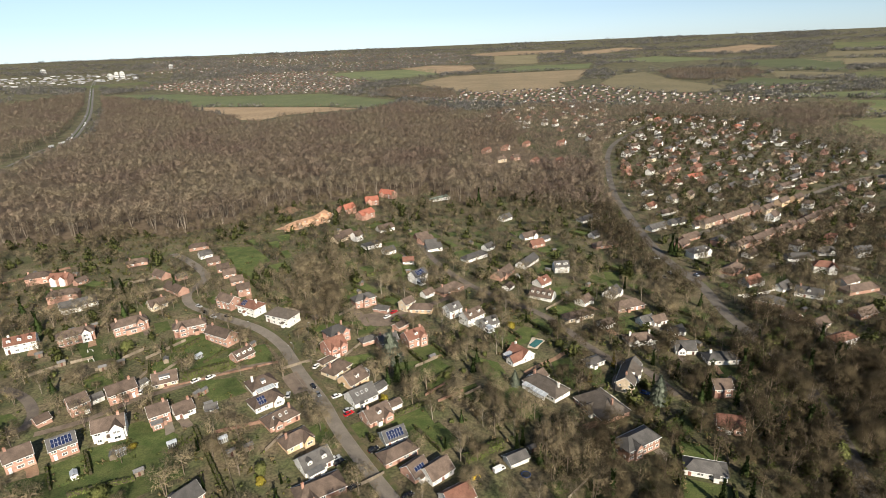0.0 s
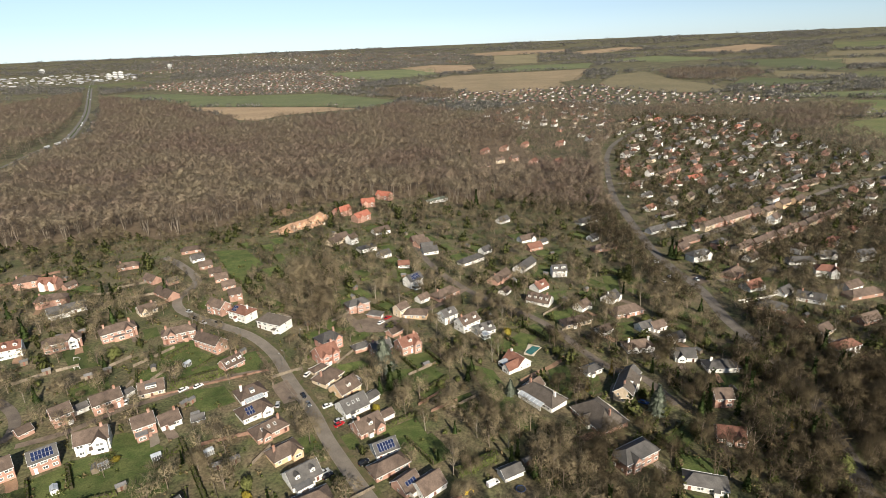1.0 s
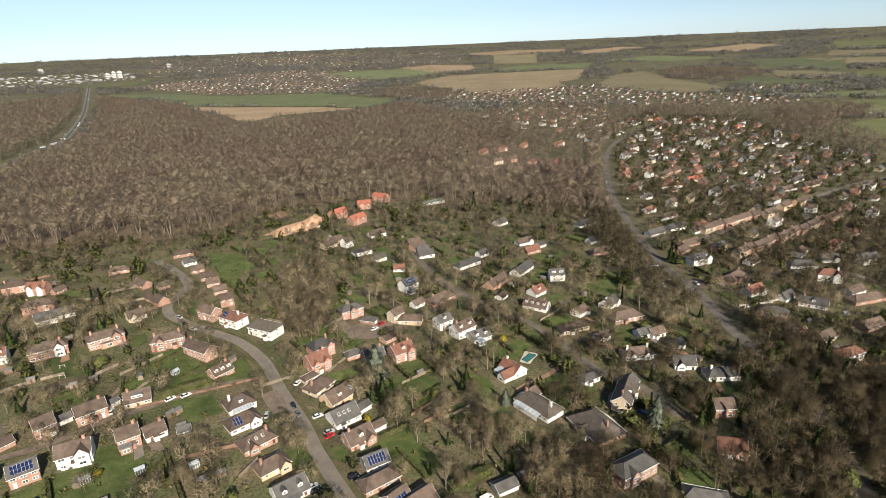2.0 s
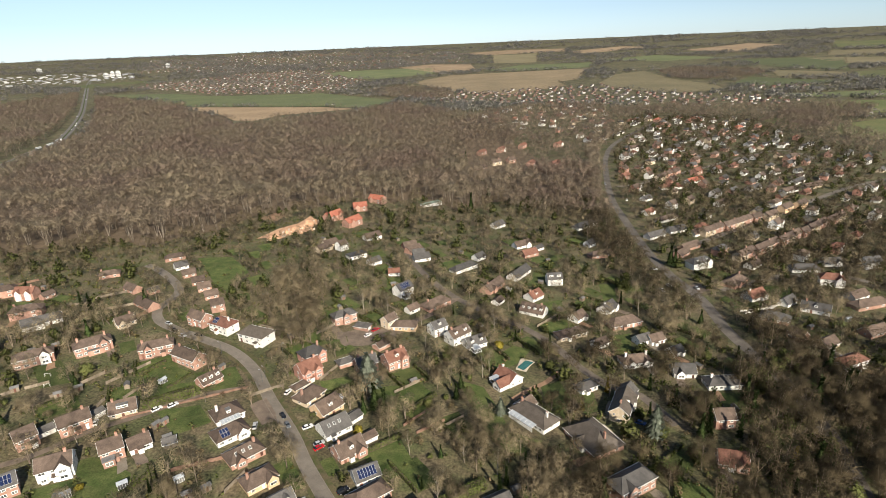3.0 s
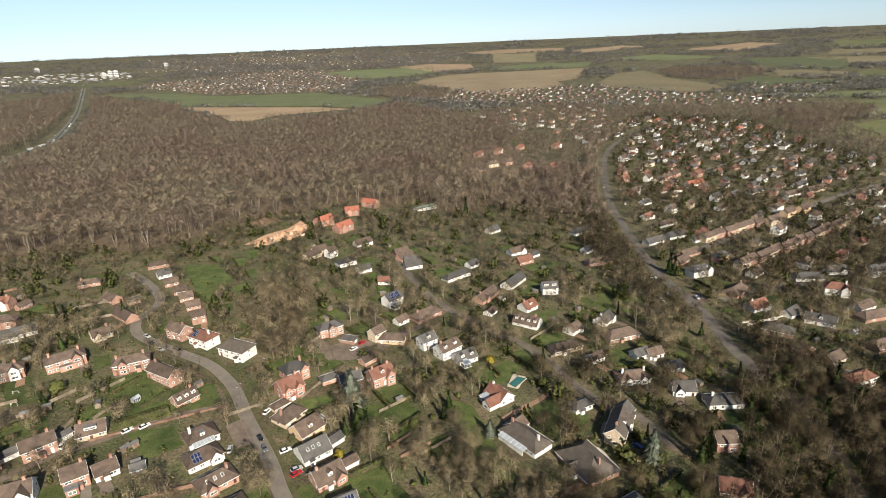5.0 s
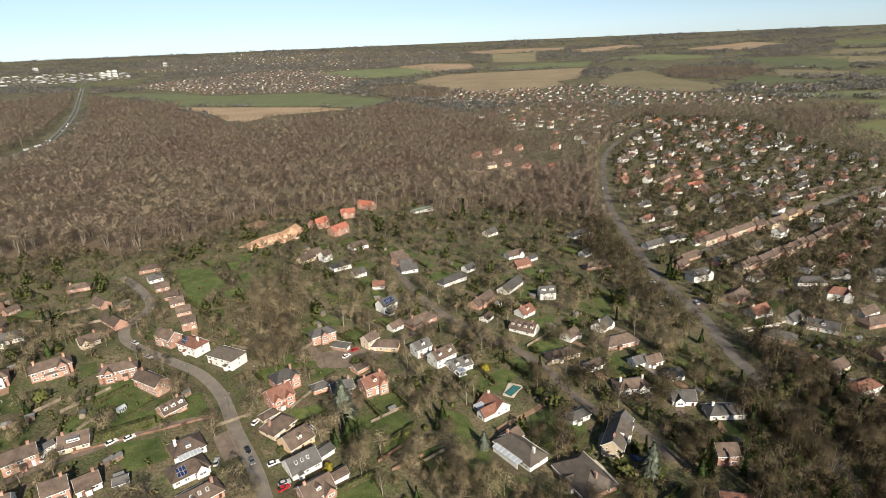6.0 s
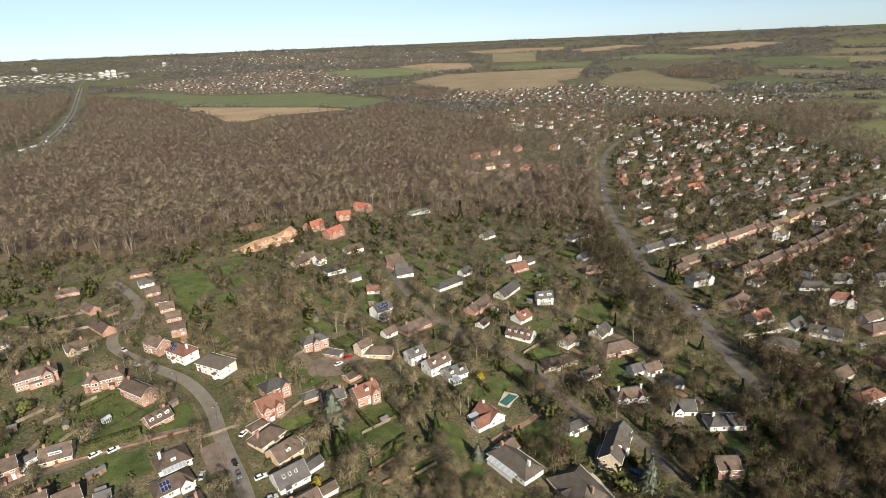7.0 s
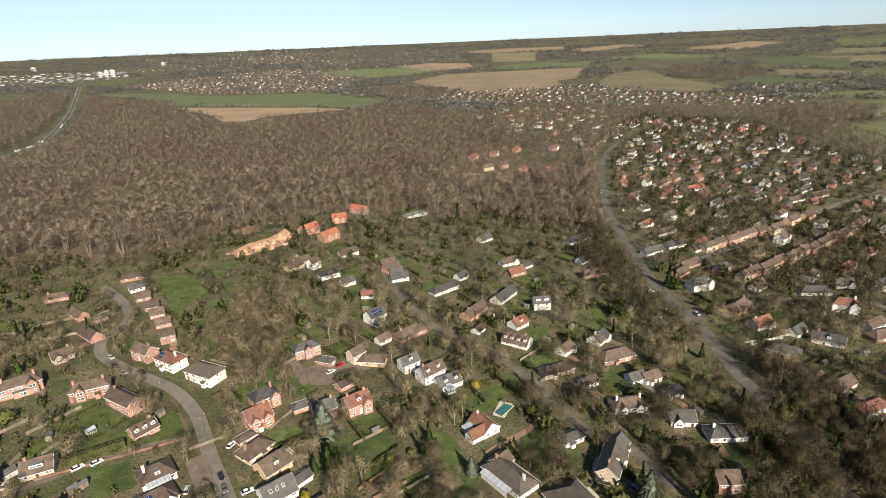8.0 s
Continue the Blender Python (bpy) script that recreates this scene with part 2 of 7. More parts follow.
    "town_wall": chance_mat("town_walls", [(0.55, 0.53, 0.5), (0.22, 0.14, 0.11), (0.33, 0.28, 0.24), (0.24, 0.16, 0.13), (0.25, 0.18, 0.15), (0.22, 0.19, 0.17)]),
    "town_roof": chance_mat("town_roofs", [(0.11, 0.075, 0.06), (0.09, 0.085, 0.085), (0.17, 0.08, 0.06), (0.12, 0.1, 0.09), (0.10, 0.07, 0.055)]),
    "works_wall": chance_mat("works_walls", [(0.42, 0.42, 0.42), (0.3, 0.31, 0.33), (0.48, 0.48, 0.47), (0.22, 0.21, 0.2), (0.17, 0.15, 0.13)]),
}
for key, colour, rough in (("red", (0.42, 0.015, 0.02), 0.25), ("black", (0.012, 0.013, 0.016), 0.2), ("silver", (0.42, 0.43, 0.44), 0.3), ("paintwhite", (0.75, 0.75, 0.74), 0.25), ("blue", (0.03, 0.07, 0.2), 0.25), ("grey", (0.10, 0.11, 0.12), 0.3), ("yellow", (0.65, 0.45, 0.03), 0.5)):
    M[key] = mat("car_" + key, colour, [c * 0.9 for c in colour], 1.0, rough, spec=0.5)


# ---- shapes ----
class Shape:
    """Corners and faces of one mesh."""

    def __init__(self):
        self.v, self.f, self.n = [], [], []

    def tuft(self, verts, faces, way):
        """A spray of twigs or leaves that grows one way."""
        self.n += [tuple(way)] * len(verts)
        return self.add(verts, faces)

    def add(self, verts, faces):
        k = len(self.v)
        self.v += [tuple(p) for p in verts]
        self.f += [tuple(i + k for i in q) for q in faces]
        return self

    def box(self, x0, x1, y0, y1, z0, z1):
        return self.add([(x0, y0, z0), (x1, y0, z0), (x1, y1, z0), (x0, y1, z0), (x0, y0, z1), (x1, y0, z1), (x1, y1, z1), (x0, y1, z1)],
                        [(0, 3, 2, 1), (4, 5, 6, 7), (0, 1, 5, 4), (1, 2, 6, 5), (2, 3, 7, 6), (3, 0, 4, 7)])

    def slab(self, quad, thick):
        """A sheet with four corners, thickened straight down."""
        low = [(x, y, z - thick) for x, y, z in quad]
        n = len(quad)
        return self.add([*quad, *low], [tuple(range(n)), tuple(range(2 * n - 1, n - 1, -1))] + [(i, i + n, (i + 1) % n + n, (i + 1) % n) for i in range(n)])

    def prism(self, outline, y0, y1):
        """An outline in x and z, drawn out along y."""
        n = len(outline)
        return self.add([(x, y0, z) for x, z in outline] + [(x, y1, z) for x, z in outline],
                        [tuple(range(n)), tuple(range(2 * n - 1, n - 1, -1))] + [(i, i + n, (i + 1) % n + n, (i + 1) % n) for i in range(n)])

    def tube(self, points, radii, sides=4):
        """A tapered tube along points."""
        k = len(self.v)
        for i, p in enumerate(points):
            p = Vector(p)
            way = (Vector(points[min(i + 1, len(points) - 1)]) - Vector(points[max(i - 1, 0)])).normalized()
            a = way.orthogonal().normalized()
            b = way.cross(a)
            for s in range(sides):
                c = math.tau * s / sides
                self.v.append(tuple(p + (a * math.cos(c) + b * math.sin(c)) * radii[i]))
        for i in range(len(points) - 1):
            for s in range(sides):
                q = (s + 1) % sides
                self.f.append((k + i * sides + s, k + i * sides + q, k + (i + 1) * sides + q, k + (i + 1) * sides + s))
        return self

    def disc(self, x, y, z, r, sides=16, axis="z"):
        ring = [(math.cos(math.tau * i / sides) * r, math.sin(math.tau * i / sides) * r) for i in range(sides)]
        return self.add([(x + a, y + b, z) if axis == "z" else (x + a, y, z + b) for a, b in ring], [tuple(range(sides))])

    def mesh(self, name):
        me = bpy.data.meshes.new(name)
        me.from_pydata(self.v, [], self.f)
        me.update()
        if self.n:
            me.attributes.new("growth", "FLOAT_VECTOR", "POINT").data.foreach_set("vector", np.array(self.n, np.float32).ravel())
        return me

    def tris(self):
        t = []
        for q in self.f:
            t += [(q[0], q[i], q[i + 1]) for i in range(1, len(q) - 1)]
        v = np.array(self.v, dtype=np.float64)
        return (v, np.array(t, dtype=np.int64)) + ((np.array(self.n, dtype=np.float64),) if self.n else ())


def part(name, shape, material, parent, label="", m=None):
    """One mesh object under a thing or a part."""
    me = shape.mesh(name) if isinstance(shape, Shape) else shape
    if not me.materials:
        me.materials.append(material)
    ob = new(name, me)
    ob.parent = parent
    if m is not None:
        ob.matrix_basis = m
    return tagged(ob, label)


def thing(name, x, y, turn=0.0, z=None, label="", category="", group="", scale=1.0):
    ob = new(name)
    ob.empty_display_size = 0.5
    ob.matrix_basis = pose(x, y, land(x, y) if z is None else z, 0, 0, turn) @ Matrix.Scale(scale, 4)
    return tagged(ob, label, category, group)


def tri_object(name, blocks, label, category, kind="stuff"):
    """One mesh out of big blocks of corners and triangles, each block with its material."""
    me = bpy.data.meshes.new(name)
    nv = sum(len(b[0]) for b in blocks)
    nt = sum(len(b[1]) for b in blocks)
    grown = np.zeros((nv, 3), np.float32)
    co, ix, mi = np.empty((nv, 3), np.float32), np.empty((nt, 3), np.int32), np.empty(nt, np.int32)
    a = b = 0
    for i, (v, t, *way, k) in enumerate(blocks):
        if way:
            grown[a:a + len(v)] = way[0]
        co[a:a + len(v)], ix[b:b + len(t)], mi[b:b + len(t)] = v, t + a, i
        a, b = a + len(v), b + len(t)
        me.materials.append(k)
    me.vertices.add(nv)
    me.loops.add(nt * 3)
    me.polygons.add(nt)
    me.vertices.foreach_set("co", co.ravel())
    me.loops.foreach_set("vertex_index", ix.ravel())
    me.polygons.foreach_set("loop_start", np.arange(0, nt * 3, 3, dtype=np.int32))
    me.polygons.foreach_set("material_index", mi)
    me.update(calc_edges=True)
    if grown.any():
        me.attributes.new("growth", "FLOAT_VECTOR", "POINT").data.foreach_set("vector", grown.ravel())
    return tagged(new(name, me), label, category, "", kind)


def stamp(v, t, places, turns, scales, tall=None, way=None):
    """Many copies of one shape as one block of corners and triangles."""
    n = len(places)
    c, s = np.cos(turns)[:, None], np.sin(turns)[:, None]
    sc = np.asarray(scales)[:, None]
    up = sc if tall is None else np.asarray(tall)[:, None]
    x, y, z = v[None, :, 0] * sc, v[None, :, 1] * sc, v[None, :, 2] * up
    out = np.stack([c * x - s * y, s * x + c * y, z], axis=2) + np.asarray(places)[:, None, :]
    if way is not None:
        w = np.stack([c * way[None, :, 0] - s * way[None, :, 1], s * way[None, :, 0] + c * way[None, :, 1], np.broadcast_to(way[None, :, 2], (n, len(v)))], axis=2)
        return out.reshape(-1, 3), (t[None] + (np.arange(n) * len(v))[:, None, None]).reshape(-1, 3), w.reshape(-1, 3)
    return out.reshape(-1, 3), (t[None] + (np.arange(n) * len(v))[:, None, None]).reshape(-1, 3)


# ---- the lie of the land ----
def land(x, y):
    w = 1 / (1 + (abs(y - 264) / 780) ** 4)
    z = (-1.2 - 6.6 * math.tanh((x + 48) / 108)) * w + 5.4 * math.exp(-((x + 132) / 156) ** 2 - ((y - 432) / 156) ** 2)
    s = min(1.0, max(0.0, (math.hypot(x, y) - 1200) / 3650))
    return z + 142 * s ** 1.7


def lands(x, y):
    w = 1 / (1 + (np.abs(y - 264) / 780) ** 4)
    z = (-1.2 - 6.6 * np.tanh((x + 48) / 108)) * w + 5.4 * np.exp(-((x + 132) / 156) ** 2 - ((y - 432) / 156) ** 2)
    s = np.clip((np.hypot(x, y) - 1200) / 3650, 0, 1)
    return z + 142 * s ** 1.7


def inside(x, y, outline):
    """Which of the places lie inside an outline."""
    x, y = np.asarray(x), np.asarray(y)
    r = np.zeros(x.shape, bool)
    for (ax, ay), (bx, by) in zip(outline, outline[1:] + outline[:1]):
        if ay != by:
            r ^= ((ay > y) != (by > y)) & (x < (bx - ax) * (y - ay) / (by - ay) + ax)
    return r


def near_line(x, y, line, reach):
    """Which of the places lie within reach of a line."""
    hit = np.zeros(np.shape(x), bool)
    for (ax, ay), (bx_, by_) in zip(line, line[1:]):
        u = np.clip(((x - ax) * (bx_ - ax) + (y - ay) * (by_ - ay)) / ((bx_ - ax) ** 2 + (by_ - ay) ** 2), 0, 1)
        hit |= np.hypot(x - ax - u * (bx_ - ax), y - ay - u * (by_ - ay)) < reach
    return hit


# taken ground, one cell a metre
GX, GY, GW, GH = -520, 70, 1100, 1100
taken = np.zeros((GH, GW), np.uint8)
cell_y, cell_x = np.mgrid[0:GH, 0:GW]
cell_x, cell_y = cell_x + GX + 0.5, cell_y + GY + 0.5


def take_box(x, y, turn, a, b, level):
    r = int(math.hypot(a, b)) + 2
    i0, i1, j0, j1 = max(0, int(y - GY - r)), min(GH, int(y - GY + r)), max(0, int(x - GX - r)), min(GW, int(x - GX + r))
    if i0 >= i1 or j0 >= j1:
        return
    dx, dy = cell_x[i0:i1, j0:j1] - x, cell_y[i0:i1, j0:j1] - y
    c, s = math.cos(radians(turn)), math.sin(radians(turn))
    hit = (np.abs(dx * c + dy * s) < a) & (np.abs(-dx * s + dy * c) < b)
    taken[i0:i1, j0:j1][hit] = np.maximum(taken[i0:i1, j0:j1][hit], level)


def free(x, y, level=1):
    i, j = int(y - GY), int(x - GX)
    return not (0 <= i < GH and 0 <= j < GW) or taken[i, j] < level


# ---- ground, roads and fields ----
def build_ground():
    radii = list(np.arange(0, 760, 10)) + list(np.arange(760, 1600, 28)) + list(np.linspace(1600, 4850, 40))
    n = 300
    a = np.arange(n) * math.tau / n
    rr, aa = np.meshgrid(radii[1:], a, indexing="ij")
    x, y = (rr * np.cos(aa)).ravel(), (rr * np.sin(aa) + 300 * np.clip(1 - rr / 4000, 0, 1)).ravel()
    co = np.vstack([[0, 300, land(0, 300)], np.stack([x, y, lands(x, y)], 1)])
    t = [(0, 1 + j, 1 + (j + 1) % n) for j in range(n)]
    i, j = np.meshgrid(np.arange(len(radii) - 2), np.arange(n), indexing="ij")
    p, q = (1 + i * n + j).ravel(), (1 + i * n + (j + 1) % n).ravel()
    t = np.vstack([np.array(t), np.stack([p, p + n, q + n], 1), np.stack([p, q + n, q], 1)])
    ob = tri_object("ground", [(co, t, M["earth_cover"])], "rolling rough grass and bare winter soil", "ground", "structure")
    ob.data.polygons.foreach_set("use_smooth", np.ones(len(t), bool))


def smooth_line(points, step=4.0):
    """An even curve through the points."""
    out = []
    p = [points[0]] + list(points) + [points[-1]]
    for i in range(1, len(p) - 2):
        a, b, c, d = (np.array(q, float) for q in p[i - 1:i + 3])
        for k in range(max(2, int(np.linalg.norm(c - b) / step))):
            s = k / max(2, int(np.linalg.norm(c - b) / step))
            out.append(0.5 * (2 * b + (c - a) * s + (2 * a - 5 * b + 4 * c - d) * s * s + (3 * b - a - 3 * c + d) * s ** 3))
    return out + [np.array(points[-1], float)]


def ribbon(line, left, right, lift, thick=0.0):
    """A strip along a line, from left to right of it, lifted off the land."""
    s = Shape()
    rows = []
    for i, p in enumerate(line):
        d = line[min(i + 1, len(line) - 1)] - line[max(i - 1, 0)]
        d = d / (np.linalg.norm(d) + 1e-9)
        nx, ny = -d[1], d[0]
        a, b = p + np.array((nx, ny)) * left, p + np.array((nx, ny)) * right
        z = land(*p) + lift
        rows.append([(a[0], a[1], z), (b[0], b[1], z)])
    for (a, b), (c, d) in zip(rows, rows[1:]):
        s.slab([a, b, d, c], thick) if thick else s.add([a, b, d, c], [(0, 1, 2, 3)])
    return s


def ground_piece(name, shape, key, label, category):
    me = shape.mesh(name)
    me.materials.append(M[key])
    return tagged(new(name, me), label, category, "", "structure")


ROAD_LABEL = {"highway": "worn grey asphalt main road between trees", "asphalt": "worn grey brown asphalt road", "lane": "narrow patched asphalt lane between gardens", "drive": "gravel drive with worn wheel tracks", "earth": "bare reddish earth garden path", "motorway": "dual carriageway motorway through woodland"}


def road(name, points, width, key, side):
    line = smooth_line(points, 12 if key == "motorway" else 4)
    ground_piece(name, ribbon(line, width / 2, -width / 2, 0.35 if key == "motorway" else 0.14), key, ROAD_LABEL[key], "road")
    for p in line:
        margin = 2.2 if name != "main_road" else 5.0 if p[1] > 255 else 0.5
        take_box(p[0], p[1], 0, width / 2 + margin, width / 2 + margin, 3)
    if side:
        for k in (1, -1):
            h = width / 2
            ground_piece("kerb", ribbon(line, k * (h + 0.14), k * h, 0.24, 0.3), "kerb", "pale concrete kerb along the street", "kerb")
            ground_piece("verge", ribbon(line, k * (h + 2.2), k * (h + 0.14), 0.2), "verge", "worn grass and earth verge beside the kerb", "verge")
    if name == "motorway":
        ground_piece("central_reserve", ribbon(line, 1.5, -1.5, 0.6, 0.5), "lawn", "grass strip between the carriageways", "verge")


def patch(outline, cuts, lift):
    bm = bmesh.new()
    bm.faces.new([bm.verts.new((x, y, 0)) for x, y in outline])
    bmesh.ops.triangulate(bm, faces=bm.faces[:])
    for _ in range(cuts):
        bmesh.ops.subdivide_edges(bm, edges=bm.edges[:], cuts=1, use_grid_fill=True)
    for v in bm.verts:
        v.co.z = land(v.co.x, v.co.y) + lift
    bm.normal_update()
    for f in bm.faces:
        if f.normal.z < 0:
            f.normal_flip()
    me = bpy.data.meshes.new("patch")
    bm.to_mesh(me)
    bm.free()
    return me


FIELDS = []


def field(outline, key, label):
    me = patch(outline, 3, 0.5)
    me.materials.append(M[key])
    tagged(new("field", me), label, "field", "", "structure")
    FIELDS.append(outline)


lawn_count = 0


def lawn(outline, key="lawn", label="mown green garden lawn with worn patches", name="lawn"):
    global lawn_count
    lawn_count += 1
    rng = random.Random(lawn_count)
    ragged = []
    for (ax, ay), (bx, by) in zip(outline, outline[1:] + outline[:1]):
        for k in range(3):
            ragged.append((ax + (bx - ax) * k / 3 + rng.uniform(-0.35, 0.35), ay + (by - ay) * k / 3 + rng.uniform(-0.35, 0.35)))
    me = patch(ragged, 1, 0.07 + 0.0008 * (lawn_count % 60))
    me.materials.append(M[key])
    tagged(new(name, me), label, name, "", "structure")
    xs, ys = [p[0] for p in outline], [p[1] for p in outline]
    i0, i1, j0, j1 = max(0, int(min(ys) - GY)), min(GH, int(max(ys) - GY) + 1), max(0, int(min(xs) - GX)), min(GW, int(max(xs) - GX) + 1)
    if i0 < i1 and j0 < j1:
        sub = taken[i0:i1, j0:j1]
        sub[inside(cell_x[i0:i1, j0:j1], cell_y[i0:i1, j0:j1], outline) & (sub < 1)] = 1


# ---- houses ----
pane_cache = {}
house_sites = []
WALL = {"brick": "red brick", "white": "white rendered", "cream": "cream rendered", "peach": "peach rendered", "pinkbrick": "pink brick", "timber": "weathered timber"}
ROOF = {"browntile": "brown tiled", "redtile": "red tiled", "slate": "grey slate", "slate2": "brown slate", "scarlet": "bright orange tiled", "greenflat": "green felted", "felt": "grey felted"}
EXTRA = {"ch": "brick chimney", "ch2": "two chimneys", "fg": "a front gable", "fg2": "twin front gables", "fg2p": "twin front gables", "fgx": "a long gabled wing", "fgr": "a front gable wing", "fgw": "a white gable wing", "fgw2": "a broad white gable", "fgm": "a central front gable",
         "dorm1": "a roof dormer", "dorm2": "two roof dormers", "dorm3": "three white dormers", "dorm4": "four white dormers", "dormw": "a wide white dormer", "dormw2": "two wide dormers", "solar2": "dark solar panels", "solar4": "four solar panels", "solar8": "eight solar panels",
         "lean": "a pale lean-to roof", "cons": "a white conservatory", "ext": "a flat extension", "flat": "a flat front extension", "bay": "a bay window", "balc": "roof windows", "awning": "a striped awning", "rl": "roof lights"}


def frame_mesh(w, h, cells, glazed):
    """A window frame in one piece, with its panes let in as faces if glazed."""
    b, m = 0.15, 0.07
    xs = [-w / 2]
    for c in range(cells):
        xs += [-w / 2 + b + (w - 2 * b + 2 * m) * c / cells, -w / 2 + b + (w - 2 * b + 2 * m) * (c + 1) / cells - 2 * m]
    xs.append(w / 2)
    zs = [0, b, h - b, h]
    v = [(x, -0.07, z) for z in zs for x in xs]
    n = len(xs)
    f = [(k * n + i, k * n + i + 1, (k + 1) * n + i + 1, (k + 1) * n + i) for k in range(3) for i in range(n - 1)]
    glass = [1 if glazed and k == 1 and i % 2 else 0 for k in range(3) for i in range(n - 1)]
    v += [(-w / 2, 0.02, 0), (w / 2, 0.02, 0), (w / 2, 0.02, h), (-w / 2, 0.02, h)]
    q = 4 * n
    f += [tuple([*range(n)][::-1]) + (q, q + 1), tuple(range(3 * n, 4 * n)) + (q + 2, q + 3), (0, n, 2 * n, 3 * n, q + 3, q), (n - 1, q + 1, q + 2, 4 * n - 1, 3 * n - 1, 2 * n - 1), (q, q + 3, q + 2, q + 1)]
    me = Shape().add(v, f).mesh("window")
    me.materials.append(M["upvc"])
    me.materials.append(M["glass"])
    me.polygons.foreach_set("material_index", glass + [0] * 5)
    return me, [(xs[2 * c + 1], xs[2 * c + 2]) for c in range(cells)]


def plain_window(parent, x, y, z, turn, w=1.7, h=1.1):
    """A window of a farther house: frame and glass in one."""
    if "plain" not in pane_cache:
        pane_cache["plain"] = frame_mesh(w, h, 2, True)[0]
    part("window", pane_cache["plain"], None, parent, "", pose(x, y, z, 0, 0, turn))


def window(parent, x, y, z, turn, w, h, bars=2):
    """A window on a wall: frame with its panes."""
    cells = 1 if w < 1.5 else 2
    key = (round(w, 1), round(h, 1), cells)
    if key not in pane_cache:
        w, h = key[:2]
        me, spans = frame_mesh(w, h, cells, False)
        panes = []
        for a, b in spans:
            p = Shape().box(a, b, -0.085, -0.03, 0.15, h - 0.15).mesh("pane")
            p.materials.append(M["glass"])
            panes.append(p)
        pane_cache[key] = (me, panes)
    me, panes = pane_cache[key]
    ob = part("window", me, None, parent, "", pose(x, y, z, 0, 0, turn))
    for p in panes:
        part("pane", p, None, ob)


def gable_roof(s, L, W, ev, rise, over=0.45, thick=0.16, cx=0.0, cy=0.0):
    """Two slopes along x, with eaves and verges."""
    k = rise / (W / 2)
    a, e = L / 2 + 0.25, W / 2 + over
    z0, z1 = ev - over * k + 0.14, ev + rise + 0.14
    for d in (-1, 1):
        q = [(cx - a, cy + d * e, z0), (cx + a, cy + d * e, z0), (cx + a, cy, z1), (cx - a, cy, z1)]
        s.slab(q if d < 0 else q[::-1], thick)
    s.box(cx - a, cx + a, cy - 0.11, cy + 0.11, z1 - 0.05, z1 + 0.08)
    return s


def hip_roof(s, L, W, ev, rise, over=0.45):
    k = rise / (W / 2)
    a, e, z0, z1 = L / 2 + over, W / 2 + over, ev - over * k * 0.4 + 0.02, ev + rise + 0.1
    r = max(0.05, L / 2 - W / 2 * 0.85)
    c = [(-a, -e, z0), (a, -e, z0), (a, e, z0), (-a, e, z0), (-r, 0, z1), (r, 0, z1)]
    c += [(x, y, z - 0.14) for x, y, z in c[:4]]
    s.add(c, [(0, 1, 5, 4), (1, 2, 5), (2, 3, 4, 5), (3, 0, 4), (6, 9, 8, 7), (0, 6, 7, 1), (1, 7, 8, 2), (2, 8, 9, 3), (3, 9, 6, 0)])
    for p, q in ((4, 0), (4, 3), (5, 1), (5, 2), (4, 5)):
        s.tube([Vector(c[p]) + Vector((0, 0, 0.02)), Vector(c[q]) + Vector((0, 0, 0.02))], [0.1, 0.1], 4)
    return s


def gable_walls(s, L, W, ev, rise, cx=0.0, cy=0.0, floor=-1.2):
    a, e = L / 2, W / 2
    return s.add([(cx - a, cy - e, floor), (cx + a, cy - e, floor), (cx + a, cy + e, floor), (cx - a, cy + e, floor), (cx - a, cy - e, ev), (cx + a, cy - e, ev), (cx + a, cy + e, ev), (cx - a, cy + e, ev), (cx - a, cy, ev + rise), (cx + a, cy, ev + rise)],
                 [(0, 1, 5, 4), (2, 3, 7, 6), (1, 2, 6, 9, 5), (3, 0, 4, 8, 7), (4, 5, 9, 8), (6, 7, 8, 9), (0, 3, 2, 1)])


def turned(shape, cx, cy, angle):
    c, s = math.cos(radians(angle)), math.sin(radians(angle))
    shape.v = [(cx + x * c - y * s, cy + x * s + y * c, z) for x, y, z in shape.v]
    return shape


def chimney(parent, x, z, tall, wall, pots=True):
    stack = part("chimney", Shape().box(x - 0.45, x + 0.45, -0.35, 0.35, z - 1.2, z + tall).box(x - 0.52, x + 0.52, -0.42, 0.42, z + tall, z + tall + 0.15), M[wall], parent)
    for k in (-0.22, 0.22) if pots else ():
        part("chimney_pot", Shape().tube([(x + k, 0, z + tall + 0.15), (x + k, 0, z + tall + 0.6)], [0.13, 0.11], 6), M["pot"], stack)


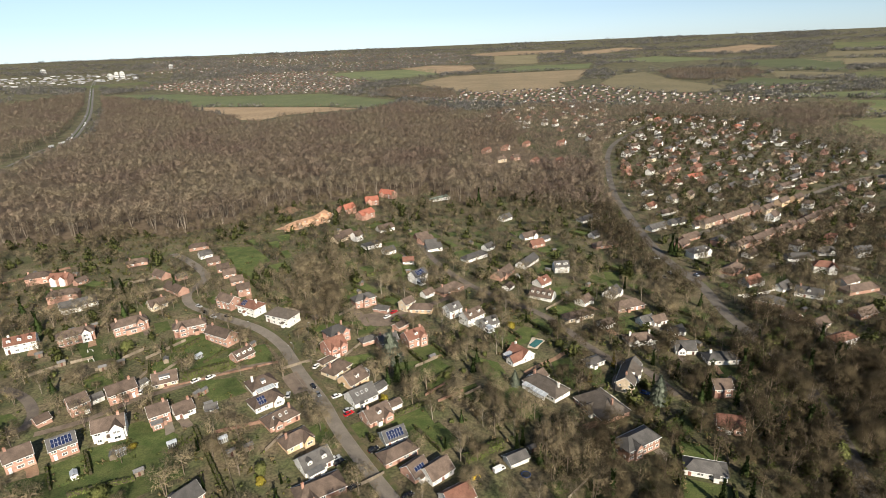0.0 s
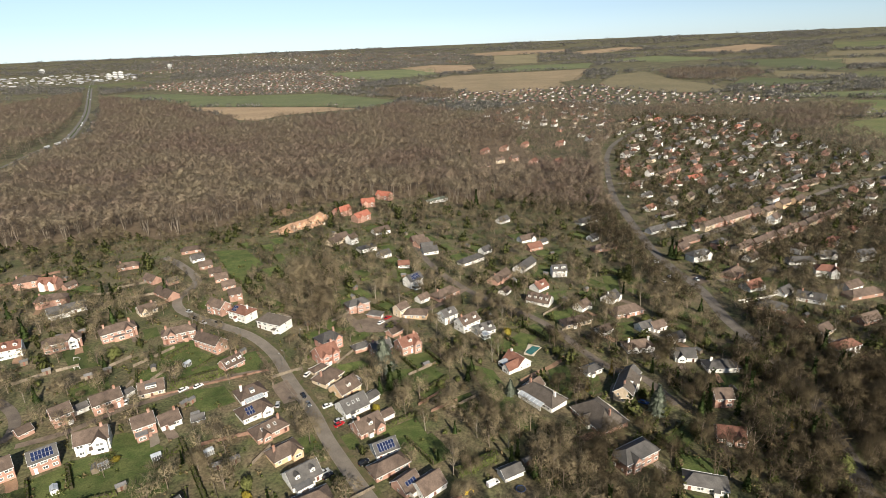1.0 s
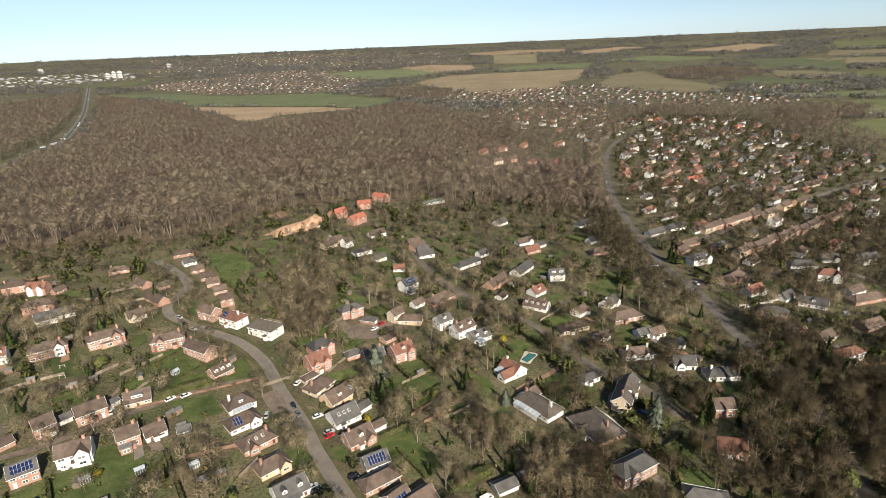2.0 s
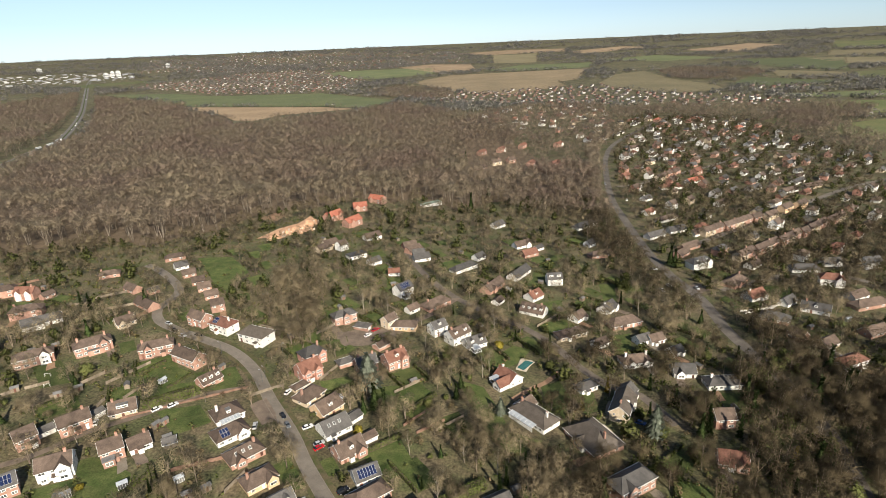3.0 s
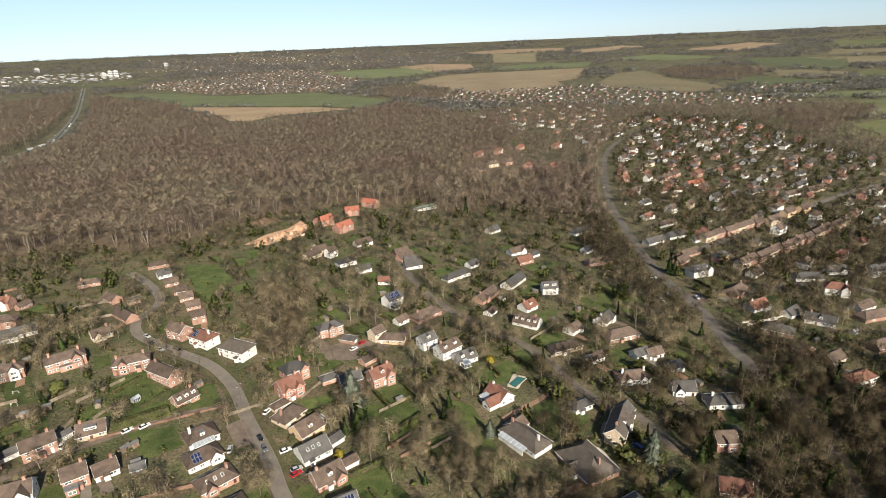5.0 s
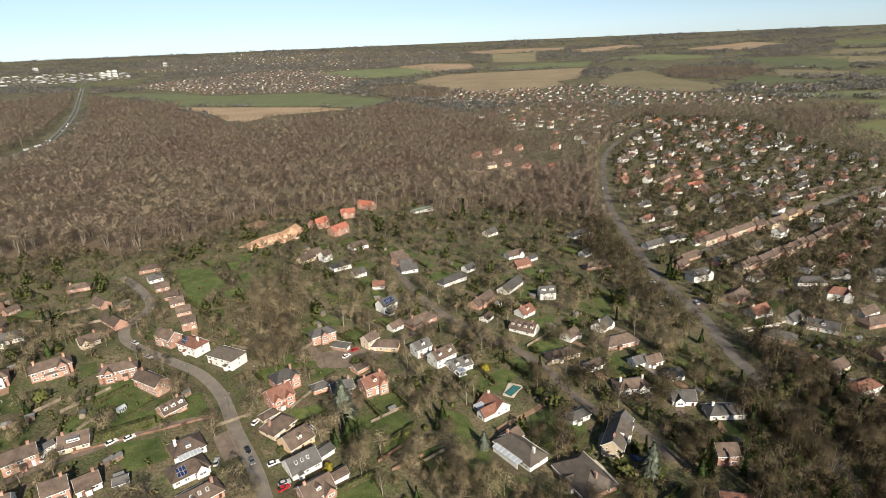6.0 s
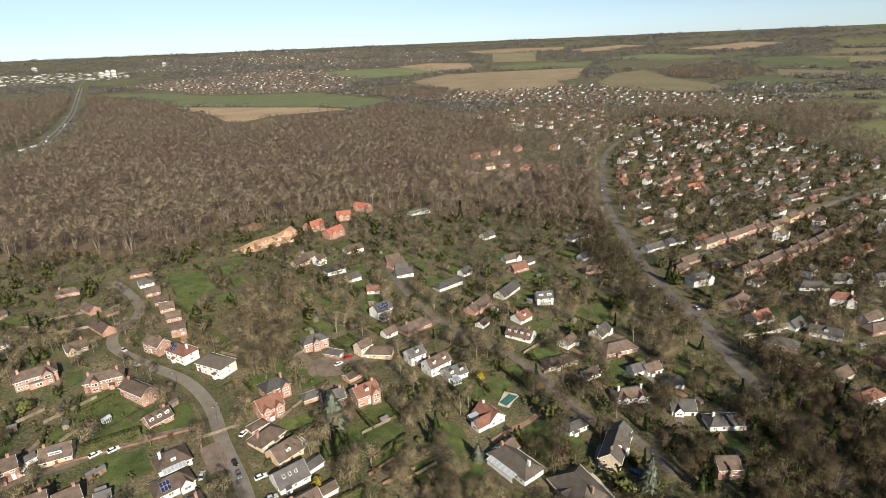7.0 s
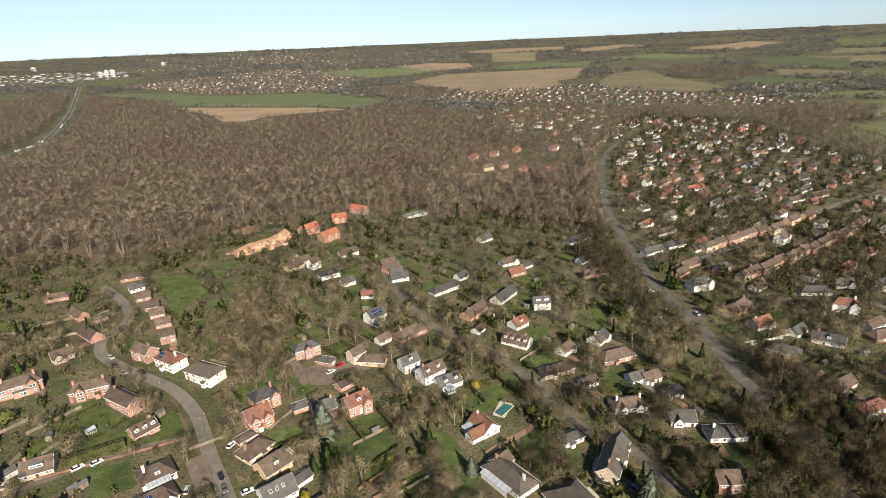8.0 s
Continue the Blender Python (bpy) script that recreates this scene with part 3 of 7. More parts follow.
def house(x, y, turn, L, W, storeys, form, wall, roof, feats="", detail=2):
    """A house, bungalow or garage: its front faces its own -y."""
    detail = 1 if y > 300 else detail
    feats = feats.split()
    rng = random.Random(int(x * 7 + y * 13 + L * 31))
    ev = {0: 2.1, 1: 2.45, 2: 4.7}[storeys]
    rise = 0.3 if form == "flat" else W / 2 * (0.6 if storeys == 0 else 0.8 if form == "gable" else 0.66)
    kind = "shed" if wall == "timber" else {0: "garage", 1: "bungalow", 2: "house"}[storeys]
    words = f"{WALL[wall]} {kind}, {ROOF[roof]} {'flat' if form == 'flat' else 'hipped' if form == 'hip' else 'gabled'} roof"
    for e in feats[:1]:
        words += ", " + EXTRA[e]
    h = thing(kind, x, y, turn, label=words, category=kind, group="houses of the village" if storeys else "")
    house_sites.append((x, y, turn, L, W, storeys))
    take_box(x, y, turn, L / 2 + 1.6, W / 2 + 1.6, 3)
    take_box(x, y - 5, turn, L / 2 + 2, W / 2 + 3, 2)
    walls = Shape()
    if form == "gable":
        gable_walls(walls, L, W, ev, rise)
    else:
        walls.box(-L / 2, L / 2, -W / 2, W / 2, -1.2, ev + (0.25 if form == "flat" else 0))
    part("wall", walls, M[wall], h)
    r = Shape()
    if form == "gable":
        gable_roof(r, L, W, ev, rise)
    elif form == "hip":
        hip_roof(r, L, W, ev, rise)
    else:
        r.box(-L / 2 - 0.3, L / 2 + 0.3, -W / 2 - 0.3, W / 2 + 0.3, ev + 0.12, ev + 0.32)
    part("roof", r, M[roof], h)
    k = rise / (W / 2)
    drop = ev - 0.45 * k * (1 if form == "gable" else 0.4) - 0.03
    if form != "flat" and detail > 1:
        for d in (-1, 1):
            part("gutter", Shape().box(-L / 2 - 0.3, L / 2 + 0.3, d * (W / 2 + 0.5) - 0.07, d * (W / 2 + 0.5) + 0.07, drop, drop + 0.13), M["upvc"], h)
    if form == "gable" and detail > 1:
        for d in (-1, 1):
            b = Shape()
            for e in (-1, 1):
                yy = W / 2 + 0.42
                b.slab([(d * (L / 2 + 0.27) - 0.03, e * yy, ev - 0.42 * k + 0.1), (d * (L / 2 + 0.27) + 0.03, e * yy, ev - 0.42 * k + 0.1), (d * (L / 2 + 0.27) + 0.03, 0, ev + rise + 0.1), (d * (L / 2 + 0.27) - 0.03, 0, ev + rise + 0.1)], 0.2)
            part("bargeboard", b, M["upvc"], h)
    # openings
    levels = [0.8] if storeys < 2 else [0.8, 3.1]
    if storeys == 0:
        if wall != "timber":
            part("garage_door", Shape().box(L / 2, L / 2 + 0.06, -1.2, 1.2, -0.1, 2.0), M["upvc" if rng.random() < 0.5 else "door"], h)
        window(h, 0, -W / 2, 1.0, 0, 1.2, 0.9)
    else:
        n = max(2, round(L / 3.4)) if detail > 1 else 2
        for side, ang in ((-1, 0), (1, 180)):
            if detail < 2 and side > 0:
                continue
            door_at = rng.randrange(n)
            for lv in levels:
                for i in range(n):
                    u = -L / 2 + L * (i + 0.5) / n + rng.uniform(-0.15, 0.15)
                    if lv == levels[0] and i == door_at and detail > 1:
                        d = part("door", Shape().box(-0.5, 0.5, -0.06, 0.02, 0, 2.1).box(-0.6, 0.6, -0.5, 0.02, 2.25, 2.35), M["door" if rng.random() < 0.6 else "upvc"], h, "", pose(u, side * W / 2, 0, 0, 0, ang))
                        if detail > 2:
                            part("door_glass", Shape().box(-0.25, 0.25, -0.075, 0.0, 1.1, 1.8), M["glass"], d)
                    elif detail < 2 and (lv > 1 or i or storeys < 2):
                        plain_window(h, u, -W / 2, lv, 0)
                    elif detail > 1 and (side < 0 or i % 3 == 1):
                        window(h, u, side * W / 2, lv, ang, rng.choice((1.3, 1.7, 2.2)), 1.2 if lv == levels[0] else 1.1, rng.choice((2, 3)))
        if detail > 1:
            for side, ang in ((1, 90), (-1, -90)):
                for lv in levels:
                    for u in ((-W / 4, W / 4) if rng.random() < 0.3 else (0.0,)):
                        window(h, side * L / 2, u, lv, ang, rng.choice((0.9, 1.3)), 1.1, 2)
    # the features of single houses
    if storeys and detail > 1 and rng.random() < 0.6:
        u, side = rng.uniform(-0.3, 0.3) * L, rng.choice((-1, 1, -1))
        ya, yb = sorted((side * W / 2, side * (W / 2 + 1.4)))
        porch = part("porch", Shape().box(u - 0.9, u + 0.9, ya, yb, -0.8, 2.1), M[rng.choice((wall, "white"))], h)
        part("porch_roof", Shape().slab([(u - 1.1, ya - (0.2 if side < 0 else 0), 2.15 if side < 0 else 2.7), (u + 1.1, ya - (0.2 if side < 0 else 0), 2.15 if side < 0 else 2.7), (u + 1.1, yb + (0.2 if side > 0 else 0), 2.7 if side < 0 else 2.15), (u - 1.1, yb + (0.2 if side > 0 else 0), 2.7 if side < 0 else 2.15)], 0.12), M[roof], porch)
    top = ev + rise
    if "ch" in feats or "ch2" in feats:
        ends = (-0.36, 0.36) if "ch2" in feats else (rng.choice((-0.33, 0.33)),)
        for e in ends:
            chimney(h, L * e, top - 0.3, 1.3, "white" if wall == "white" and rng.random() < 0.7 else "brick", detail > 1)
    wings = []
    for f in feats:
        wings += {"fg": [(-0.22, 3.6, 1.0, wall)], "fgr": [(0.27, 4.0, 1.4, wall)], "fgw": [(0.27, 4.0, 1.0, "white")], "fgw2": [(0.24, 4.6, 1.6, "white")], "fgm": [(0.0, 3.6, 1.2, wall)], "fgx": [(0.24, 4.8, 5.5, "white")], "fg2p": [(-0.25, 3.4, 0.9, wall), (0.25, 3.4, 0.9, wall)], "fg2": [(-0.25, 3.2, 0.9, "white"), (0.25, 3.2, 0.9, "white")]}.get(f, [])
    for u, w, out, mt in wings:
        wrise = min(rise * 0.9, w / 2 * 1.05)
        depth = out + W / 2 * min(1, wrise / rise)
        s, c = Shape(), Shape()
        gable_walls(s, depth, w, ev, wrise)
        gable_roof(c, depth, w, ev, wrise, 0.3, 0.14)
        cy = -W / 2 - out + depth / 2
        wing = part("gable_wing", turned(s, L * u, cy, 90), M[mt], h)
        part("wing_roof", turned(c, L * u, cy, 90), M[roof], wing)
        for lv in levels:
            None if detail < 2 else window(h, L * u, -W / 2 - out, lv, 0, min(2.4, w - 1.2), 1.2, 3)
    for f in feats:
        count, wide = {"dorm1": (1, 1.7), "dorm2": (2, 1.7), "dorm3": (3, 1.7), "dorm4": (4, 1.5), "dormw": (1, 4.2), "dormw2": (2, 2.6)}.get(f, (0, 0))
        for i in range(count):
            u = -L / 2 + L * (i + 0.5) / count
            y0 = -W / 2 * 0.72
            z0 = ev + k * (W / 2 + y0)
            zt = min(z0 + 1.5, top - 0.15)
            y1 = -W / 2 + (zt - ev) / k + 0.25
            d = part("dormer", Shape().box(u - wide / 2, u + wide / 2, y0, y1, z0 - 0.2, zt), M["white"], h, "white dormer cheek")
            if wide < 2 and form == "gable":
                s = Shape()
                gable_roof(s, y1 - y0 + 0.2, wide, 0, wide * 0.35, 0.15, 0.1)
                s.v = [(a, b, c + zt) for a, b, c in s.v]
                part("dormer_roof", turned(s, u, (y0 + y1) / 2, 90), M[roof], d)
            else:
                part("dormer_roof", Shape().box(u - wide / 2 - 0.15, u + wide / 2 + 0.15, y0 - 0.2, y1 + 0.1, zt, zt + 0.12), M["felt"], d)
            window(h, u, y0, z0 + 0.25, 0, wide - 0.4, 0.95, 2 if wide < 2 else 4)
    for f in feats:
        count = {"solar2": 6, "solar4": 4, "solar8": 12}.get(f, 0)
        cols = {6: 3, 4: 4, 12: 6}.get(count, 1)
        slope = math.degrees(math.atan(k))
        for i in range(count):
            u = (i % cols - (cols - 1) / 2) * 1.08 + (-L * 0.2 if f == "solar2" else 0)
            d = (0.42 if count == 4 else 0.27) + 0.36 * (i // cols)
            yy = -W / 2 * (1 - d)
            zz = ev + k * (W / 2 + yy) + 0.24
            pan = part("solar_panel", Shape().box(-0.5, 0.5, -0.8, 0.8, -0.02, 0.03), M["solar"], h, "dark blue solar panel", pose(u, yy, zz, slope))
            part("panel_frame", Shape().box(-0.52, -0.48, -0.82, 0.82, -0.03, 0.045).box(0.48, 0.52, -0.82, 0.82, -0.03, 0.045).box(-0.48, 0.48, -0.82, -0.78, -0.03, 0.045).box(-0.48, 0.48, 0.78, 0.82, -0.03, 0.045), M["steel"], pan)
    if "lean" in feats:
        s = Shape().slab([(-L * 0.4, -W / 2 - 2.6, 2.3), (L * 0.3, -W / 2 - 2.6, 2.3), (L * 0.3, -W / 2, 2.75), (-L * 0.4, -W / 2, 2.75)], 0.1)
        lean = part("lean_to_roof", s, M["metal_roof"], h, "pale ribbed metal lean-to roof")
        part("lean_to_wall", Shape().box(-L * 0.39, L * 0.29, -W / 2 - 2.4, -W / 2 - 2.25, -0.8, 2.25), M["white"], lean)
        for i in range(7):
            u = -L * 0.4 + L * 0.7 * i / 6
            part("glazing_bar", Shape().slab([(u - 0.05, -W / 2 - 2.65, 2.36), (u + 0.05, -W / 2 - 2.65, 2.36), (u + 0.05, -W / 2, 2.81), (u - 0.05, -W / 2, 2.81)], 0.08), M["upvc"], lean)
    if "cons" in feats:
        cx, w, d = -L * 0.24, 4.2, 3.4
        base = part("conservatory", Shape().box(cx - w / 2, cx + w / 2, -W / 2 - d, -W / 2, -0.8, 0.6).box(cx - w / 2 - 0.1, cx + w / 2 + 0.1, -W / 2 - d - 0.1, -W / 2, 2.2, 2.36), M["upvc"], h, "white framed conservatory")
        part("glazing", Shape().box(cx - w / 2 + 0.06, cx + w / 2 - 0.06, -W / 2 - d + 0.06, -W / 2, 0.6, 2.2), M["glass"], base)
        part("glass_roof", Shape().slab([(cx - w / 2, -W / 2 - d, 2.4), (cx + w / 2, -W / 2 - d, 2.4), (cx + w / 2 - 1, -W / 2, 3.3), (cx - w / 2 + 1, -W / 2, 3.3)], 0.05), M["metal_roof"], base)
        for i in range(6):
            u = cx - w / 2 + 0.05 + (w - 0.1) * i / 5
            part("glazing_bar", Shape().box(u - 0.06, u + 0.06, -W / 2 - d - 0.03, -W / 2 - d + 0.06, 0.6, 2.2), M["upvc"], base)
    if "ext" in feats or "flat" in feats:
        u0, u1, d = (-L * 0.45, L * 0.05, 3.0) if "ext" in feats else (-L * 0.18, L * 0.26, 1.6)
        e = part("extension", Shape().box(u0, u1, -W / 2 - d, -W / 2, -1, 2.6), M[wall], h)
        part("extension_roof", Shape().box(u0 - 0.2, u1 + 0.2, -W / 2 - d - 0.2, -W / 2, 2.6, 2.8), M["felt"], e, "flat felt roof")
        window(h, (u0 + u1) / 2, -W / 2 - d, 0.6, 0, 2.4, 1.5, 3)
    if "bay" in feats:
        b = part("bay", Shape().slab([(-L * 0.3 - 1.5, -W / 2, 2.4), (-L * 0.3 - 0.9, -W / 2 - 1.1, 2.4), (-L * 0.3 + 0.9, -W / 2 - 1.1, 2.4), (-L * 0.3 + 1.5, -W / 2, 2.4)], 3.0), M["white"], h)
        window(h, -L * 0.3, -W / 2 - 1.1, 0.9, 0, 1.6, 1.2, 3)
    if "rl" in feats or "balc" in feats:
        for i in range(3):
            u = -L * 0.25 + i * L * 0.2
            yy = -W / 2 * 0.45
            light = part("roof_light", Shape().box(-0.5, 0.5, -0.7, 0.7, -0.02, 0.08), M["upvc"], h, "", pose(u, yy, ev + k * (W / 2 + yy) + 0.2, math.degrees(math.atan(k))))
            part("pane", Shape().box(-0.4, 0.4, -0.6, 0.6, 0.05, 0.1), M["glass"], light)
    if "awning" in feats:
        for i in range(6):
            part("awning_strip", Shape().slab([(L / 2 + 0.3 + i * 0.5, -1.5, 2.2), (L / 2 + 0.8 + i * 0.5, -1.5, 2.2), (L / 2 + 0.8 + i * 0.5, 2.0, 2.7), (L / 2 + 0.3 + i * 0.5, 2.0, 2.7)], 0.05), M["upvc" if i % 2 else "blue"], h)
        part("awning_post", Shape().tube([(L / 2 + 3.2, -1.4, -1), (L / 2 + 3.2, -1.4, 2.2)], [0.05, 0.05], 5), M["upvc"], h)
    return h


# ---- plants ----
def bare_tree(seed, tall=12.0, lobes=9, twigs=1300, wide=0.06, clear=0.3, spread=0.32, sides=5, stems=1, limbs=True, stout=0.013):
    """A leafless tree: tapered stems, limbs that reach into each bough, and boughs of fine twigs that fan out."""
    rng = random.Random(seed)
    wood, crown = Shape(), Shape()
    reach, girth = tall * spread, tall * stout
    centre, half = tall * (clear + 1) / 2, tall * (1 - clear) / 2
    boughs = []
    for i in range(lobes):
        f = -0.72 + 1.42 * (i + 0.5) / lobes + rng.uniform(-0.08, 0.08)
        a = math.tau * (i * 0.382 + rng.uniform(-0.07, 0.07))
        out = reach * math.sqrt(max(0.02, 1 - f * f)) * rng.uniform(0.5, 0.8)
        boughs.append((Vector((math.cos(a) * out, math.sin(a) * out, centre + half * f * 0.8)), reach * rng.uniform(0.42, 0.6)))
    spines = []
    for i in range(stems):
        a = math.tau * (i / stems + rng.uniform(-0.1, 0.1))
        lean = 0 if stems == 1 else tall * rng.uniform(0.05, 0.11)
        top = Vector((math.cos(a) * lean + rng.uniform(-0.04, 0.04) * tall, math.sin(a) * lean + rng.uniform(-0.04, 0.04) * tall, tall * rng.uniform(0.72, 0.85)))
        foot = Vector((math.cos(a) * lean * 0.12, math.sin(a) * lean * 0.12, -0.8))
        bend = foot.lerp(top, 0.5) + Vector((rng.uniform(-0.02, 0.02) * tall, rng.uniform(-0.02, 0.02) * tall, 0))
        wood.tube([foot, bend, top], [girth * 1.15, girth * 0.75, girth * 0.18], sides)
        spines.append((foot, bend, top))
    for i, (c, r) in enumerate(boughs):
        foot, bend, top = spines[i % stems]
        if limbs:
            s = bend.lerp(top, rng.uniform(0.0, 0.5)) if c.z > centre else foot.lerp(bend, rng.uniform(0.6, 1.0))
            mid = s.lerp(c, 0.55) + Vector((0, 0, -0.04 * tall * rng.random()))
            wood.tube([s, mid, c + Vector((0, 0, r * 0.5))], [girth * 0.48, girth * 0.3, girth * 0.08], 3)
    weights = [r * r for c, r in boughs]
    for c, r in rng.choices(boughs, weights, k=twigs):
        way = Vector((rng.gauss(0, 1), rng.gauss(0, 1), rng.gauss(0.45, 1))) + Vector((c.x, c.y, 0)) * (0.5 / reach)
        way.normalize()
        side = way.cross(Vector((rng.gauss(0, 1), rng.gauss(0, 1), rng.gauss(0, 1)))).normalized()
        lie = (way * rng.uniform(0.1, 1.0) + side * 0.8).normalized()
        s = c + way * r * rng.uniform(0.5, 1.0) - lie * r * 0.2
        tip = s + lie * r * rng.uniform(0.45, 0.85)
        across = lie.cross(way + side.cross(way) * rng.uniform(-0.3, 0.3)).normalized() * wide
        dome = Vector((s.x / reach, s.y / reach, (s.z - centre) / half))
        crown.tuft([s - across, s + across, tip], [(0, 1, 2)], (way * 0.55 + dome + Vector((0, 0, 0.25))).normalized())
    return wood, crown


def conifer(seed, tall=11.0, wide=3.0, sprays=420, size=0.8, slim=1.0, droop=0.35):
    """An evergreen: a trunk and tiers of ragged sprays."""
    rng = random.Random(seed)
    wood, crown = Shape().tube([(0, 0, -0.6), (0, 0, tall * 0.5), (0, 0, tall * 0.97)], [tall * 0.02, tall * 0.012, 0.02], 5), Shape()
    for i in range(sprays):
        f = 1 - math.sqrt(rng.random()) * 0.97
        z = tall * (0.06 + 0.94 * f)
        r = wide * (1 - f) ** slim * rng.uniform(0.55, 1.08) * (0.85 + 0.15 * math.sin(f * 40))
        a = rng.uniform(0, math.tau)
        way = Vector((math.cos(a), math.sin(a), -droop + rng.uniform(-0.2, 0.3)))
        tip = Vector((math.cos(a) * r, math.sin(a) * r, z))
        back = tip - way * size * rng.uniform(1.0, 1.7)
        across = way.cross(Vector((0, 0, 1))).normalized() * size * rng.uniform(0.3, 0.55)
        crown.tuft([back - across, tip, back + across, back + Vector((0, 0, size * 0.5))], [(0, 1, 2), (0, 3, 1), (3, 2, 1)], Vector((math.cos(a), math.sin(a), 0.5 + 0.2 * math.sin(f * 40))).normalized())
    return wood, crown


def leafy(seed, wide=1.6, tall=2.4, leaves=170, size=0.42, lift=0.3):
    """A bush: short stems and many loose leaf clumps with an uneven outline."""
    rng = random.Random(seed)
    wood, crown = Shape(), Shape()
    lobes = [(rng.uniform(-0.5, 0.5) * wide, rng.uniform(-0.5, 0.5) * wide, tall * rng.uniform(0.35, 0.72), rng.uniform(0.4, 0.72)) for _ in range(6)]
    for lx, ly, lz, lr in lobes:
        wood.tube([(0, 0, -0.4), (lx * 0.4, ly * 0.4, lz * 0.5), (lx, ly, lz)], [0.07, 0.05, 0.02], 3)
    for i in range(leaves):
        lx, ly, lz, lr = rng.choice(lobes)
        d = Vector((rng.gauss(0, 1), rng.gauss(0, 1), rng.gauss(0, 1))).normalized()
        p = Vector((lx, ly, lz)) + Vector((d.x * wide * lr, d.y * wide * lr, d.z * tall * 0.36)) * rng.uniform(0.6, 1.1)
        p.z = max(p.z, 0.1)
        a = Vector((rng.gauss(0, 1), rng.gauss(0, 1), rng.gauss(0, 1))).normalized() * size
        b = (d + Vector((0, 0, 0.3))).cross(a).normalized() * size * 0.8
        crown.tuft([p - a - b * 0.4, p + a * 0.2 - b, p + a, p + b], [(0, 1, 2, 3)], (d + Vector((lx / wide, ly / wide, 0.4))).normalized())
    return wood, crown


models = {}


def plant(kind, x, y, turn, scale, label, category, group=""):
    """One plant; those of a kind share their meshes."""
    name, wood, crown, bark, leaf = models[kind]
    ob = thing(name, x, y, turn, label=label, category=category, group=group, scale=scale)
    part("trunk", wood, M[bark], ob)
    part("crown", crown, M[leaf], ob)
    return ob


def model(kind, name, made, bark, leaf):
    wood, crown = made
    w, c = wood.mesh("trunk"), crown.mesh("crown")
    w.materials.append(M[bark])
    c.materials.append(M[leaf])
    models[kind] = (name, w, c, bark, leaf)


for i in range(6):
    model(f"oak{i}", "tree", bare_tree(10 + i, 12 + i % 3, 10, 2200, 0.038, 0.22, 0.40, 5, 1 + i % 2), "bark", "twig")
# the oaks once more, with shade put into their twig colour
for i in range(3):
    model(f"elm{i}", "tree", bare_tree(30 + i, 12 + i, 10, 2200, 0.038, 0.22, 0.40, 5, 1 + i % 2), "bark", "shade_twig")
for i in range(4):
    model(f"birch{i}", "birch_tree", bare_tree(40 + i, 15 + i % 2, 9, 1200, 0.04, 0.32, 0.24, 5, 1), "birch", "twig")
for i in range(3):
    model(f"cedar{i}", "conifer", conifer(60 + i, 12 + i, 3.2, 560, 0.75), "bark", "needle")
    model(f"cypress{i}", "conifer", conifer(70 + i, 10 + i, 1.7, 420, 0.6, 0.6, -0.6), "bark", "needle")
    model(f"bush{i}", "bush", leafy(90 + i, 1.6, 2.4, 260, 0.28), "bark", "leaf")
    model(f"scrub{i}", "bare_bush", bare_tree(95 + i, 3.6, 7, 420, 0.05, 0.1, 0.52, 3, 3), "bark", "bush")
    model(f"evergreen{i}", "evergreen_tree", leafy(100 + i, 3.2, 6.5, 850, 0.36), "bark", "leaf")
model("spruce", "blue_spruce", conifer(80, 13, 4.6, 1500, 0.8, 0.62), "bark", "blue_needle")
model("gold0", "golden_conifer", conifer(81, 8, 1.6, 420, 0.55, 0.5, -0.6), "bark", "gold_needle")
model("gold1", "golden_bush", leafy(82, 1.8, 2.8, 220, 0.4), "bark", "gold_needle")


